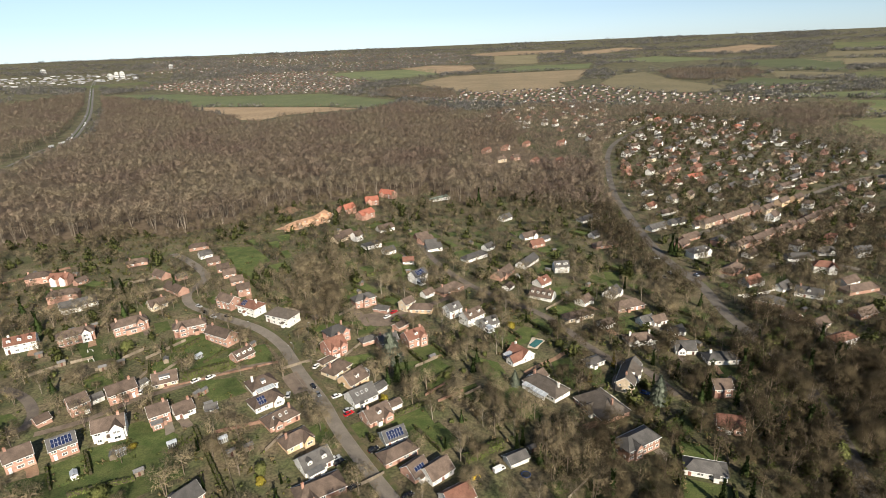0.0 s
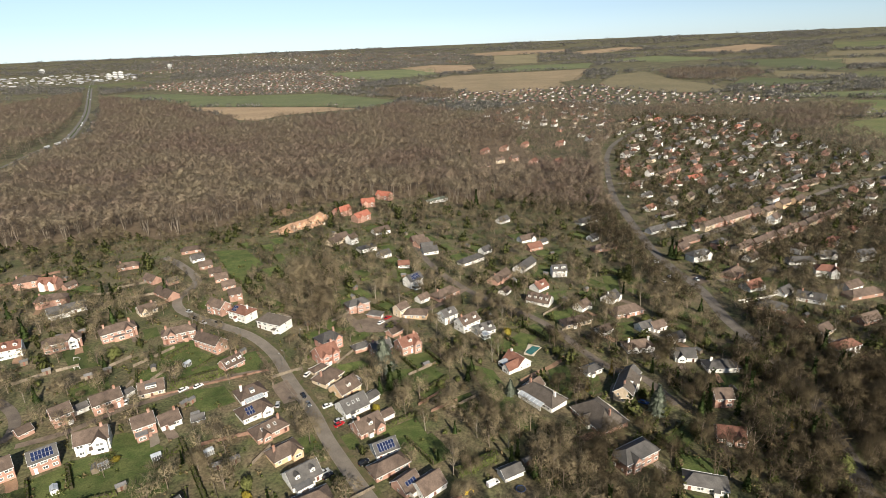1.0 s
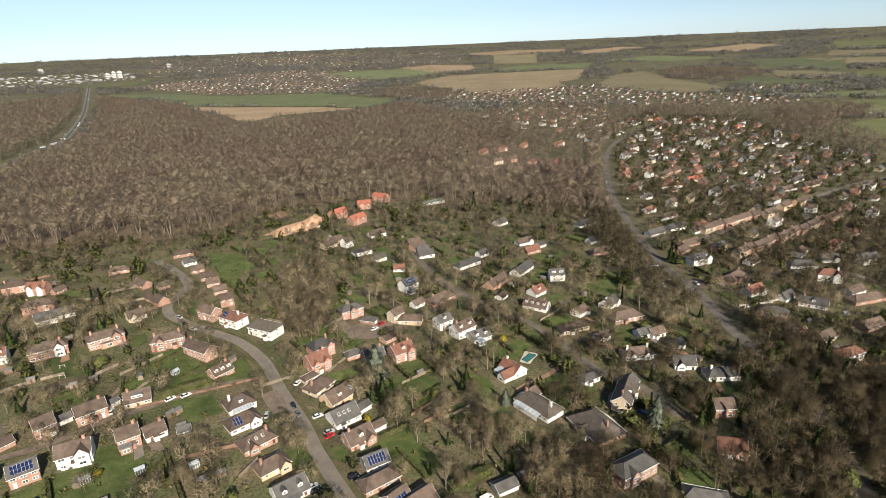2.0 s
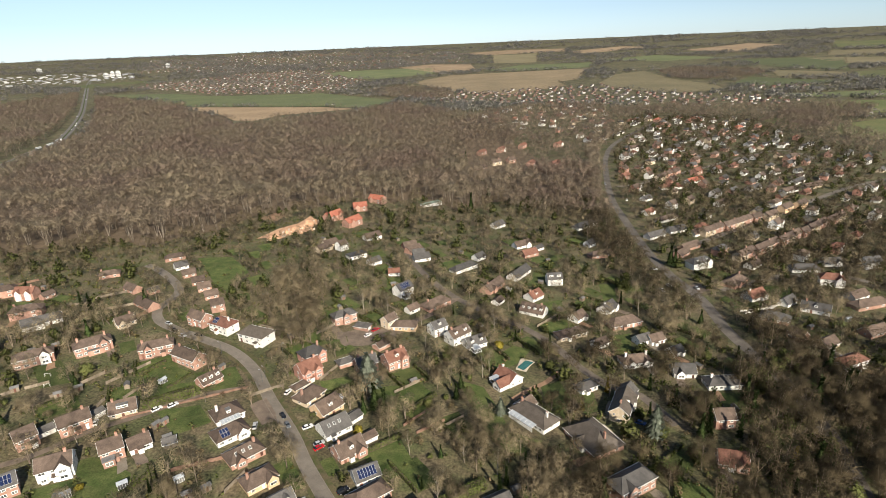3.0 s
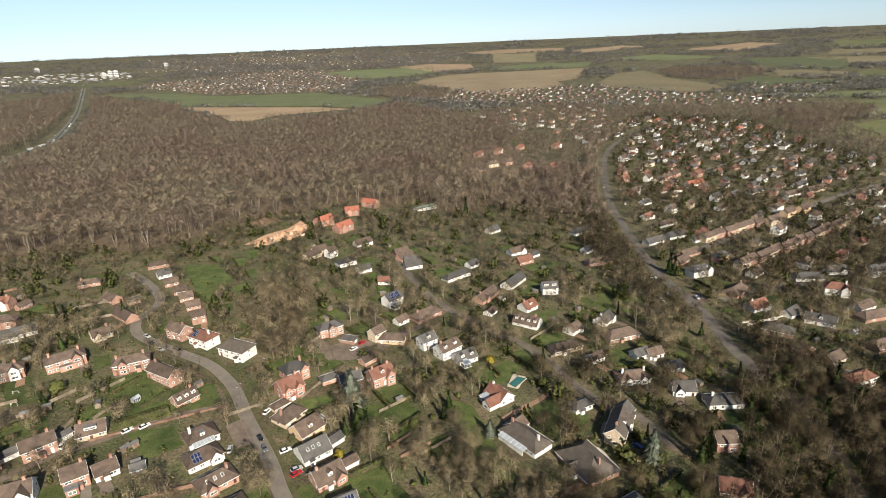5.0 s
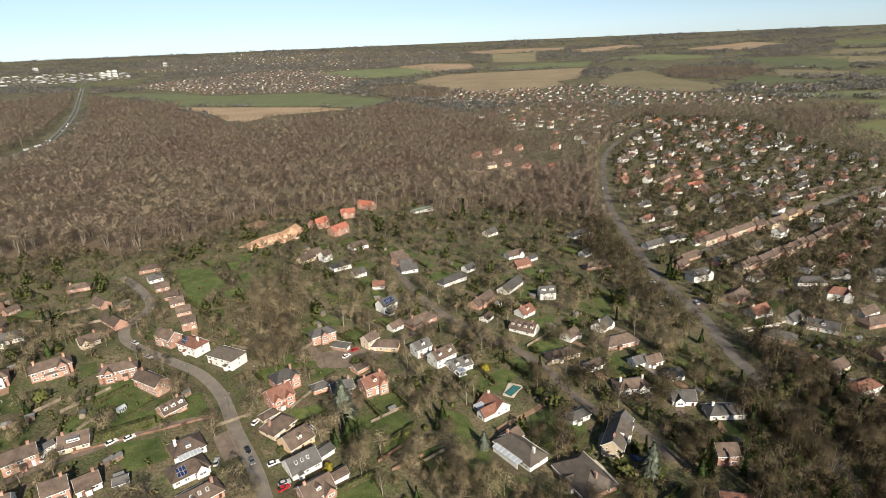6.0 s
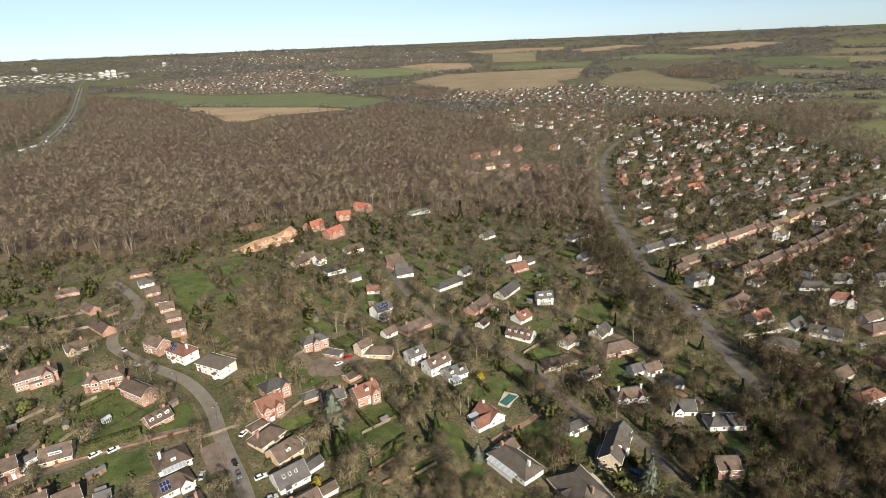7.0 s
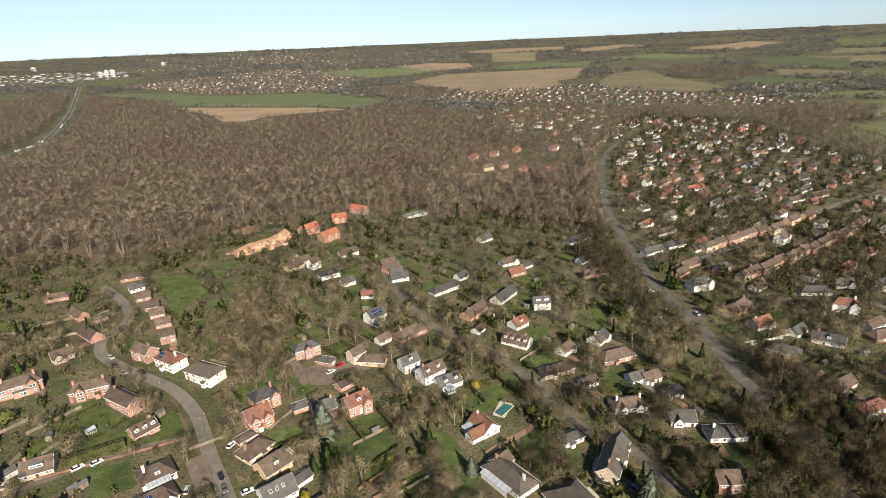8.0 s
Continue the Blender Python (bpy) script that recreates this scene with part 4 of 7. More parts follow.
def hedge(x0, y0, x1, y1, wide=1.1, tall=1.7, seed=0, key="hedge", label="clipped green garden hedge"):
    """A clipped hedge: a twiggy core with leaf clumps all over."""
    rng = random.Random(seed * 31 + int(x0 * 3 + y0))
    n = max(2, int(math.hypot(x1 - x0, y1 - y0) / 3))
    turn = math.atan2(y1 - y0, x1 - x0)
    length = math.hypot(x1 - x0, y1 - y0)
    ob = thing("hedge", x0, y0, math.degrees(turn), z=0.0, label=label, category="hedge")
    core, leaf = Shape(), Shape()

    def at(u):
        return land(x0 + (x1 - x0) * u, y0 + (y1 - y0) * u)
    for i in range(n):
        a, b = i / n, (i + 1) / n
        za, zb = at(a), at(b)
        h = tall * rng.uniform(0.86, 0.95)
        core.add([(length * a, -wide * 0.4, za - 0.5), (length * b, -wide * 0.4, zb - 0.5), (length * b, wide * 0.4, zb - 0.5), (length * a, wide * 0.4, za - 0.5),
                  (length * a, -wide * 0.36, za + h), (length * b, -wide * 0.36, zb + h), (length * b, wide * 0.36, zb + h), (length * a, wide * 0.36, za + h)],
                 [(4, 5, 6, 7), (0, 1, 5, 4), (1, 2, 6, 5), (2, 3, 7, 6), (3, 0, 4, 7)])
    for i in range(int(length * (wide + 2 * tall) * 5)):
        u, v = rng.random(), rng.uniform(-tall, tall + wide)
        if v < -0.05:
            p, nrm = (length * u, -wide / 2, at(u) - v), Vector((0, -1, 0.3))
        elif v > wide:
            p, nrm = (length * u, wide / 2, at(u) + v - wide), Vector((0, 1, 0.3))
        else:
            p, nrm = (length * u, v - wide / 2, at(u) + tall), Vector((0, 0, 1))
        p = Vector(p) + Vector((rng.uniform(-0.1, 0.1), rng.uniform(-0.12, 0.12), rng.uniform(-0.12, 0.12)))
        a = Vector((rng.gauss(0, 1), rng.gauss(0, 1), rng.gauss(0, 1))).normalized() * 0.26
        b = nrm.cross(a).normalized() * 0.24
        leaf.tuft([p - a, p - b, p + a, p + b], [(0, 1, 2, 3)], (nrm.normalized() + a * 1.2).normalized())
    part("core", core, M["hedge_wood"], ob)
    part("foliage", leaf, M[key], ob)
    steps = max(1, int(length))
    for i in range(steps + 1):
        take_box(x0 + (x1 - x0) * i / steps, y0 + (y1 - y0) * i / steps, 0, 1, 1, 2)


# ---- small things ----
def fence(x0, y0, x1, y1, tall=1.5, key="timber", label="weathered panel fence between gardens"):
    length, turn = math.hypot(x1 - x0, y1 - y0), math.degrees(math.atan2(y1 - y0, x1 - x0))
    n = max(1, round(length / 2.4))
    ob = thing("fence", x0, y0, turn, label=label, category="fence")
    z0 = land(x0, y0)
    step = length / n
    pm = Shape().box(-0.06, 0.06, -0.06, 0.06, -0.4, tall + 0.1).mesh("post")
    bm_ = Shape().box(0.06, step - 0.06, -0.025, 0.025, 0.05, tall).box(0.06, step - 0.06, -0.045, 0.045, tall - 0.06, tall).mesh("panel")
    pm.materials.append(M[key])
    bm_.materials.append(M[key])
    for i in range(n + 1):
        u = i / n
        dz = land(x0 + (x1 - x0) * u, y0 + (y1 - y0) * u) - z0
        part("post", pm, None, ob, "", pose(length * u, 0, dz))
        if i < n:
            dz2 = land(x0 + (x1 - x0) * (u + 0.5 / n), y0 + (y1 - y0) * (u + 0.5 / n)) - z0
            part("panel", bm_, None, ob, "", pose(length * u, 0, dz2))


def garden_wall(x0, y0, x1, y1, tall=1.0, key="oldbrick", label="low red brick garden wall"):
    length = math.hypot(x1 - x0, y1 - y0)
    ob = thing("garden_wall", x0, y0, math.degrees(math.atan2(y1 - y0, x1 - x0)), label=label, category="wall")
    z0, n = land(x0, y0), max(1, int(length / 4))
    w, c = Shape(), Shape()
    for i in range(n):
        a, b = i / n, (i + 1) / n
        z = land(x0 + (x1 - x0) * (a + b) / 2, y0 + (y1 - y0) * (a + b) / 2) - z0
        w.box(length * a, length * b, -0.12, 0.12, z - 0.6, z + tall)
        c.box(length * a, length * b, -0.17, 0.17, z + tall, z + tall + 0.08)
    part("wall", w, M[key], ob)
    part("coping", c, M["stone" if key != "oldbrick" else "oldbrick"], ob)


car_parts = {}


def car(x, y, turn, paint, label, van=False):
    """A parked car with glass, wheels and lamps."""
    if van not in car_parts:
        body = [(-2.15, 0.35), (2.1, 0.35), (2.15, 0.7), (1.95, 0.9), (1.0, 1.0), (0.9, 1.02), (-1.9, 1.02), (-2.15, 0.85)]
        roof = [(0.95, 1.0), (0.3, 1.48), (-1.2, 1.5), (-1.95, 1.02)]
        if van:
            body = [(-2.4, 0.4), (2.3, 0.4), (2.35, 0.9), (1.7, 1.2), (1.1, 1.95), (-2.4, 2.0)]
            roof = [(1.69, 1.22), (1.14, 1.88), (0.5, 1.88), (0.5, 1.22)]
        b = Shape().prism(body, -0.86, 0.86)
        b.v = [(px, py * (0.93 if pz > 0.95 or abs(px) > 2.05 else 1), pz) for px, py, pz in b.v]
        g = Shape().prism(roof, -0.78 if not van else -0.875, 0.78 if not van else 0.875)
        if not van:
            g.v = [(px, py * (0.84 if pz > 1.3 else 1), pz) for px, py, pz in g.v]
        t = Shape().prism([(0.28, 1.47), (0.2, 1.54), (-1.1, 1.55), (-1.25, 1.48)], -0.64, 0.64)
        w = Shape()
        w.tube([(0, -0.1, 0), (0, 0.1, 0)], [0.33, 0.33], 12)
        w.disc(0, -0.1, 0, 0.33, 12, "y").disc(0, 0.1, 0, 0.33, 12, "y")
        r = Shape().disc(0, -0.11, 0, 0.2, 8, "y").disc(0, 0.11, 0, 0.2, 8, "y")
        car_parts[van] = (b, g, t, w.mesh("wheel"), r.mesh("rim"))
        car_parts[van][3].materials.append(M["tyre"])
        car_parts[van][4].materials.append(M["steel"])
    b, g, t, w, r = car_parts[van]
    ob = thing("van" if van else "car", x, y, turn, z=land(x, y) + 0.13, label=label, category="van" if van else "car")
    part("body", b, M[paint], ob)
    part("cabin_glass", g, M["car_glass"], ob)
    if not van:
        part("car_roof", t, M[paint], ob)
    for px in (-1.35, 1.35):
        for py in (-0.8, 0.8):
            wheel = part("wheel", w, None, ob, "", pose(px, py, 0.33))
            part("rim", r, None, wheel)
    for py in (-0.62, 0.62):
        part("headlight", Shape().box(2.05, 2.2 if not van else 2.37, py - 0.16, py + 0.16, 0.66, 0.8), M["upvc"], ob)
        part("tail_light", Shape().box(-2.45 if van else -2.18, -2.1, py - 0.12, py + 0.12, 0.7, 0.86), M["red"], ob)
    take_box(x, y, turn, 3, 2, 3)


def shed(x, y, turn, L=3.0, W=2.2, green=False):
    ob = thing("greenhouse" if green else "garden_shed", x, y, turn, label="small glazed greenhouse with white frame" if green else "small weathered timber garden shed", category="greenhouse" if green else "shed")
    s, r = Shape(), Shape()
    gable_walls(s, L, W, 1.9, 0.6)
    gable_roof(r, L, W, 1.9, 0.6, 0.12, 0.06)
    part("wall", s, M["glass" if green else "timber"], ob)
    part("roof", r, M["metal_roof" if green else "felt"], ob)
    if green:
        for i in range(5):
            u = -L / 2 + L * i / 4
            part("glazing_bar", Shape().box(u - 0.04, u + 0.04, -W / 2 - 0.03, W / 2 + 0.03, 0, 1.9), M["upvc"], ob)
    else:
        part("door", Shape().box(-0.4, 0.4, -W / 2 - 0.05, -W / 2 + 0.02, 0, 1.8), M["door"], ob)
    take_box(x, y, turn, L / 2 + 0.5, W / 2 + 0.5, 3)


def street_lamp(x, y, turn):
    ob = thing("street_lamp", x, y, turn, label="slim grey steel street lamp beside the pavement", category="lamp")
    part("pole", Shape().tube([(0, 0, -0.5), (0, 0, 3), (0, 0, 6)], [0.09, 0.07, 0.05], 6), M["lamp_steel"], ob)
    part("arm", Shape().tube([(0, 0, 5.9), (0.9, 0, 6.15)], [0.04, 0.035], 5), M["lamp_steel"], ob)
    part("lantern", Shape().box(0.8, 1.5, -0.13, 0.13, 6.08, 6.22), M["silver"], ob)


def lorry(x, y, turn, size):
    """A vehicle on the motorway: cab, load box and wheels."""
    long, tall = ((4.5, 1.6), (6.5, 2.6), (11.0, 3.6))[size]
    ob = thing("lorry" if size else "motorway_car", x, y, turn, z=land(x, y) + 0.4, label=("white box lorry on the motorway", "pale car on the motorway")[0 if size else 1], category="lorry" if size else "car", group="motorway traffic")
    part("body", Shape().box(-long / 2, long / 2 - (2 if size else 1.2), -1.15, 1.15, 0.6, tall), M["paintwhite" if (x + y) % 3 > 0.8 else "silver"], ob)
    part("cab", Shape().prism([(long / 2 - 1.9, 0.5), (long / 2, 0.5), (long / 2, tall * 0.5), (long / 2 - 0.5, tall * 0.75), (long / 2 - 1.9, tall * 0.75)], -1.1, 1.1), M["grey"], ob)
    for u in (-long / 3, long / 3):
        part("axle", Shape().tube([(u, -1.15, 0.4), (u, 1.15, 0.4)], [0.4, 0.4], 8), M["tyre"], ob)


# ---- the place ----
build_ground()
road('street', [(-17.9, 144.9), (-29.2, 161.6), (-43.8, 184.7), (-53.1, 202.2), (-67.4, 224.2), (-78.6, 243.7), (-89.9, 257.3), (-100.4, 266), (-114.8, 274), (-132.1, 283.9), (-145.4, 294), (-151.9, 307.5), (-149.7, 319.2), (-150.3, 331.8), (-161.2, 347), (-177.5, 364.2), (-189.5, 374)], 5, 'asphalt', 'pavement')
road('main_road', [(428.8, 1072.7), (332.1, 943.6), (263, 839), (224.2, 745.5), (192.5, 631.3), (172.7, 543.9), (164.7, 483.8), (155.8, 399.9), (155.2, 355.5), (158.5, 319.6), (155.1, 277.1), (157.5, 237.5), (154.5, 202.5), (148, 176.9), (136.5, 143.4)], 6.4, 'highway', '')
road('lane', [(-18.4, 400.9), (-5.8, 365.1), (10.4, 333.8), (28.1, 311.2), (47.4, 292.8), (62.2, 270.5), (70.5, 249.7), (80.1, 234.2), (90.8, 226.3), (98.2, 205.7)], 4.2, 'lane', '')
road('driveway', [(15.4, 326.9), (0.8, 305.7), (-17.1, 290.1), (-30.8, 281.2), (-42.1, 271), (-46.1, 279.2), (-51.9, 288.4)], 4.5, 'drive', '')
road('track', [(-81.1, 232.5), (-94.2, 227.5), (-106.9, 220), (-120.4, 210.6), (-131.4, 203.5), (-144.7, 189.9), (-159.4, 181.8)], 3.4, 'drive', '')
road('private_road', [(-194.9, 213.3), (-187.1, 210.8), (-176, 203.4), (-168.1, 194.3), (-166.2, 185.4), (-173.2, 183)], 4.2, 'lane', '')
road('garden_path', [(60.3, 246.5), (52, 237.8), (44.7, 232.9), (38.7, 228.1), (35.2, 225)], 2.6, 'earth', '')
road('estate_road', [(192.4, 594.4), (219.9, 601.2), (259.4, 630.2), (308.5, 660.7), (395.3, 719.6), (455.6, 741.4), (457.4, 660.3)], 5.5, 'asphalt', '')
road('estate_road', [(186.6, 406.2), (229.4, 434.9), (280.5, 467.4), (344.5, 512.6), (415.4, 557.8), (470.1, 580.9)], 5.5, 'asphalt', '')
road('estate_road', [(175.6, 331.2), (199, 339.9), (223.6, 348.9), (239.1, 347.4), (257.6, 345.6), (267.5, 333.6)], 5, 'asphalt', '')
MOTORWAY = [(-593.7, 782.8), (-644.7, 937.8), (-655.3, 1009), (-795.4, 1298.2), (-940.5, 1576.6), (-1153.7, 1961.7), (-1424.3, 2452.2), (-1591.1, 2775.8)]
road('motorway', MOTORWAY, 15, 'motorway', '')
field([(-689.4, 1615.2), (-528.6, 1566.7), (-276.8, 1484), (-190.9, 1420.2), (-350.6, 1345.1), (-384.2, 1252.4), (-433.9, 1276.4), (-500.6, 1391.7), (-573.7, 1476.7)], 'tan', 'bare tan stubble field')
field([(-1174.1, 2082), (-882.5, 2039), (-724, 1924), (-663.2, 1904.9), (-354.7, 1881.5), (-87.4, 1571.3), (-159, 1432.7), (-280.6, 1503.3), (-698.7, 1636.6), (-721.5, 1715), (-1043.3, 1982)], 'green', 'green winter wheat field')
field([(-561.3, 2745.5), (-330.9, 2860.5), (-9.8, 2865.9), (16.6, 2540.3), (-227.2, 2363.1), (-378.2, 2478.9)], 'green', 'pale green pasture field')
field([(-74.7, 2155.1), (61.6, 2406.5), (323.4, 2427.2), (632.3, 2436.2), (485.2, 2001.3), (406.8, 1937.6), (404.7, 1801.3), (198.3, 1618.5), (33.2, 1833.3)], 'brown', 'broad brown ploughed field')
field([(207.9, 2553.5), (408.3, 2789.1), (733.7, 2737.4), (649.8, 2487.1), (341, 2474.8)], 'green', 'narrow green strip field')
field([(512.7, 1838.7), (650.1, 2113.9), (774.4, 2187.8), (749.2, 1862.1), (774.1, 1616.6), (749.3, 1517.7), (654.4, 1478.9), (560, 1525.4), (487.8, 1722)], 'brown2', 'olive brown ploughed field')
field([(829.2, 1636.3), (954.9, 1789.2), (1026.1, 1658.3), (1101.2, 1533.9), (870.3, 1544)], 'green', 'green pasture beside a copse')
field([(1243, 2475.6), (1494.2, 2360.8), (1537.8, 2230.8), (1287.9, 1831.4), (1203.4, 2013.7), (1201.7, 2263.1)], 'green', 'dark green pasture field')
field([(1123.8, 1971.9), (1243.4, 1771.7), (1158, 1643.2), (1023.2, 1762.3)], 'brown2', 'brown fallow strip field')
field([(818.4, 1357.4), (1089.5, 1316.1), (996.7, 1201.6), (804.3, 1292.3)], 'green', 'green pasture field below a hedge')
field([(747.8, 1163.3), (839.4, 1201.7), (961.3, 1157.9), (826.4, 991.6), (764.8, 1048.9)], 'green2', 'pale green meadow field')
field([(637.1, 917.7), (826.4, 991.6), (641.9, 747.5), (600.5, 807.1), (589.5, 856.5)], 'green2', 'rough green meadow field')
field([(561.7, 1001.1), (641.7, 1024.5), (611, 930.8), (555.5, 940.7)], 'green2', 'green paddock between trees')
field([(125.6, 3823.4), (495.9, 3935.6), (838.4, 3823.1), (788.7, 3590.7), (320.4, 3597.3)], 'tan', 'pale stubble field far away')
field([(779.1, 3546.2), (1168.7, 3739.9), (1279.2, 3559.8), (856.3, 3326.9)], 'tan', 'pale stubble field on a rise')
field([(1320.1, 3173), (1774.3, 3367.2), (1828.7, 3085.5), (1440.4, 2877.2)], 'tan', 'straw coloured field on a rise')
field([(789.2, 2848.3), (1095.8, 2961.1), (1279.5, 2598.9), (1007.5, 2584.3)], 'green', 'green field behind a hedge')
field([(-1421.5, 1804), (-1380.8, 1935.7), (-1350.8, 2054.9), (-1294.2, 2145.5), (-1222, 2026), (-1242.2, 1741.9)], 'green2', 'green field beside the motorway')
field([(-1534.9, 2475.8), (-1314.9, 2636.6), (-1157.8, 2671.4), (-1260, 2526.5), (-1386.6, 2379.5)], 'green2', 'green field before the town')
field([(1467, 2352.2), (1656.9, 2201.4), (1698.4, 2070.4), (1559.3, 1897.7), (1423.7, 1980.5)], 'brown2', 'brown field on the plain')
field([(1264.2, 1778), (1513.6, 1722.1), (1285.4, 1457.5), (1149, 1591.4)], 'green2', 'green field on the plain')
field([(-176.1, 2951.8), (-11.5, 3079.9), (183.7, 2967.4), (188.8, 2625.7), (16.7, 2569.2)], 'tan', 'stubble strip before the town')
lawn([(-26.5, 234.1), (-3.5, 237), (2, 228.9), (-14.4, 216.7), (-22.8, 218.8)])
lawn([(-49.5, 237.7), (-37.5, 242.3), (-31.9, 234.8), (-42.8, 225.8)])
lawn([(-51.8, 273.7), (-42.9, 276.8), (-36.7, 264.9), (-44.8, 258.6)])
lawn([(-159.2, 383.7), (-136.7, 384.3), (-116.3, 358), (-122.1, 339.4), (-132.2, 339.6)])
lawn([(12.6, 239.7), (24.2, 234.6), (32.1, 204.1), (44.1, 198.1), (31.4, 189.8), (22.3, 202.6)])
lawn([(62, 228.2), (71.5, 229.5), (70.5, 216.9), (63.6, 213.2)])
lawn([(49.3, 235.1), (58.7, 239.1), (61, 225.9), (54.7, 211.3), (49.9, 222.3)])
lawn([(-111.6, 215.9), (-95.5, 220.2), (-86.1, 208.7), (-97.7, 201)])
lawn([(-138.8, 250.3), (-131.6, 253.3), (-122.6, 237.8), (-128.8, 233.8)])
lawn([(-127.9, 186.7), (-121.6, 189.3), (-104.4, 181.1), (-102.2, 175.5), (-117.3, 174.2)])
lawn([(-99, 237.7), (-88.3, 245.5), (-83, 238.7), (-89.7, 230.4), (-95.7, 231.2)])
lawn([(201.3, 333.9), (219.8, 335.5), (212.7, 320.1), (192.9, 311.5)])
lawn([(170.8, 312), (191, 313.9), (186.1, 305), (171.1, 306.3)])
lawn([(105.8, 345.1), (115.1, 344.5), (109, 318.7), (100.8, 317)])
lawn([(94.4, 279.7), (104.2, 281.5), (99.6, 264), (90.6, 261.4)])
lawn([(57, 318.6), (77.6, 324), (75.3, 309.6), (68.9, 304.4)])
lawn([(25.7, 254.7), (41.7, 271.3), (50.1, 266.8), (42.5, 254.6), (30.1, 247.1)])
lawn([(-24.2, 190.3), (-10.8, 199.8), (-5, 185.2), (-16.7, 175.2)])
lawn([(-134.8, 165.7), (-105.9, 177.5), (-92.3, 159.7), (-104.5, 148.8), (-121.1, 149)])
lawn([(-153.2, 155.2), (-137.1, 162.9), (-115.6, 148.9), (-134.2, 143.7)])
lawn([(-186.3, 253.3), (-175.4, 256.4), (-156.7, 238.7), (-170.1, 233.1)])
lawn([(-118.9, 233.6), (-100.2, 237.7), (-98.5, 227.6), (-116, 225)])
lawn([(-43.6, 184.7), (-35.4, 190.1), (-31.3, 183.2), (-37.6, 176.5)])
lawn([(-55.6, 184.5), (-51.1, 189.8), (-42, 174.8), (-46.7, 171.7)])
lawn([(-107.4, 243.4), (-89.8, 248.9), (-80.3, 233.5), (-95.3, 230.8)])
lawn([(-10.9, 218.9), (-3.1, 224.2), (-0.6, 216.1), (-7.1, 210.8)])
lawn([(30.9, 156), (49.2, 158.4), (52.4, 143), (36, 143.4)])
WOOD = [(-354.6, 385.4), (-319.2, 412.9), (-286.2, 420.9), (-267.4, 428.4), (-230.6, 427.4), (-208.9, 410.1), (-188.2, 430.8), (-165.9, 444.8), (-153.5, 479.6), (-135.8, 494.3), (-99.2, 515.3), (-71.7, 552.5), (-39.2, 536.4), (-10.4, 563.3), (25.7, 512.3), (57.1, 546.1), (110.6, 557.8), (162.6, 555.6), (179.7, 607.5), (187.1, 660.9), (153, 661.2), (81.4, 632.2), (33.9, 635), (34.4, 785.7), (68, 923.1), (121, 859.3), (134.3, 1048.8), (50.1, 1195.2), (-75.1, 1399.6), (-164.1, 1247), (-302.7, 1177.5), (-330.6, 1092.9), (-380.3, 1117.4), (-441.5, 1224.3), (-507.6, 1302.8), (-618.5, 1443.6), (-653.6, 1550), (-935.2, 1785), (-1072.4, 1884.4), (-850.4, 1489.4), (-635.2, 1075.9), (-575.2, 862.7), (-536.2, 709.4), (-503.3, 518.3)]
WOOD_WEST = [(-640, 690), (-618, 800), (-669, 940), (-682, 1012), (-822, 1302), (-967, 1590), (-1180, 1972), (-1206.5, 2022.4), (-1231.5, 1727), (-1528.8, 1539.3), (-900, 690)]
BELT = [(138.5, 479.6), (144.7, 471), (146.3, 434.9), (146.4, 390.3), (149.7, 343.7), (154.8, 301.4), (154.8, 257.6), (156, 220.1), (150.8, 194.7), (144.3, 168), (108.4, 169.6), (125.5, 196), (128.9, 221.7), (149.7, 257.9), (143.7, 280.2), (136.6, 306.2), (127.6, 345.4), (122.9, 383.7), (119.2, 430.7)]
BELT_EAST = [(173.7, 293.3), (178.8, 266.3), (183.1, 232.4), (206.1, 218.8), (173.7, 162), (149.7, 163.1), (161.1, 200.4), (166.5, 229.3), (167.7, 256.6), (163.3, 284.7)]
COPSE = [(-91.4, 307.9), (-95.3, 352.4), (-77.6, 372.7), (-64.7, 346.7), (-64.6, 308.8), (-55.3, 283.3), (-63.1, 265.2), (-81, 277.9)]
COPSE_FAR = [(791.4, 2094.8), (903.9, 2204.8), (1085.4, 2003.6), (1034.7, 1843.2), (852, 1714.9), (749.6, 1819.7)]
COPSE_EAST = [(623.3, 1059.6), (768.4, 1128.5), (801.5, 1058.7), (704.7, 945.6), (635.5, 941.5), (548.2, 820.1), (559.8, 889.8)]
COPSE_NORTH = [(-206.6, 1824.9), (-113, 1965.9), (50, 1809.1), (52, 1538.4), (-28.2, 1565.6), (-105.6, 1618.6)]
ROADSIDE_WOOD = [(76, 503), (98, 491), (120, 493), (146, 478), (154, 484), (162, 544), (181, 631), (213, 745), (252, 839), (318, 940), (296, 950), (234, 850), (200, 745), (176, 640), (160, 556), (110, 557), (60, 546)]
GLADE = [(79, 724), (99.5, 735), (66.8, 792.2), (95.3, 810), (129.1, 835.2), (121, 710.5), (150, 705.5), (180.9, 835.1), (92.5, 661.1), (56.4, 699.3), (152, 745)]
VILLAGE_EDGE = [(31.2, 647.7), (33.1, 912.9), (138.3, 1001.1), (219.3, 900.9), (206.3, 709.4), (176.4, 608.1), (80.2, 620.3)]
ESTATE_EDGE = [(361.7, 1206.5), (501.5, 1202), (625.7, 1138.8), (712.7, 1107.1), (640.3, 922.5), (586.3, 730.3), (521.9, 647.4), (498.5, 765.4), (530.8, 978.1), (394.3, 1088), (315.6, 996)]
COPSE_SOUTH = [(35.5, 181.5), (61.7, 180.9), (54.6, 144.1), (28.9, 144.7)]
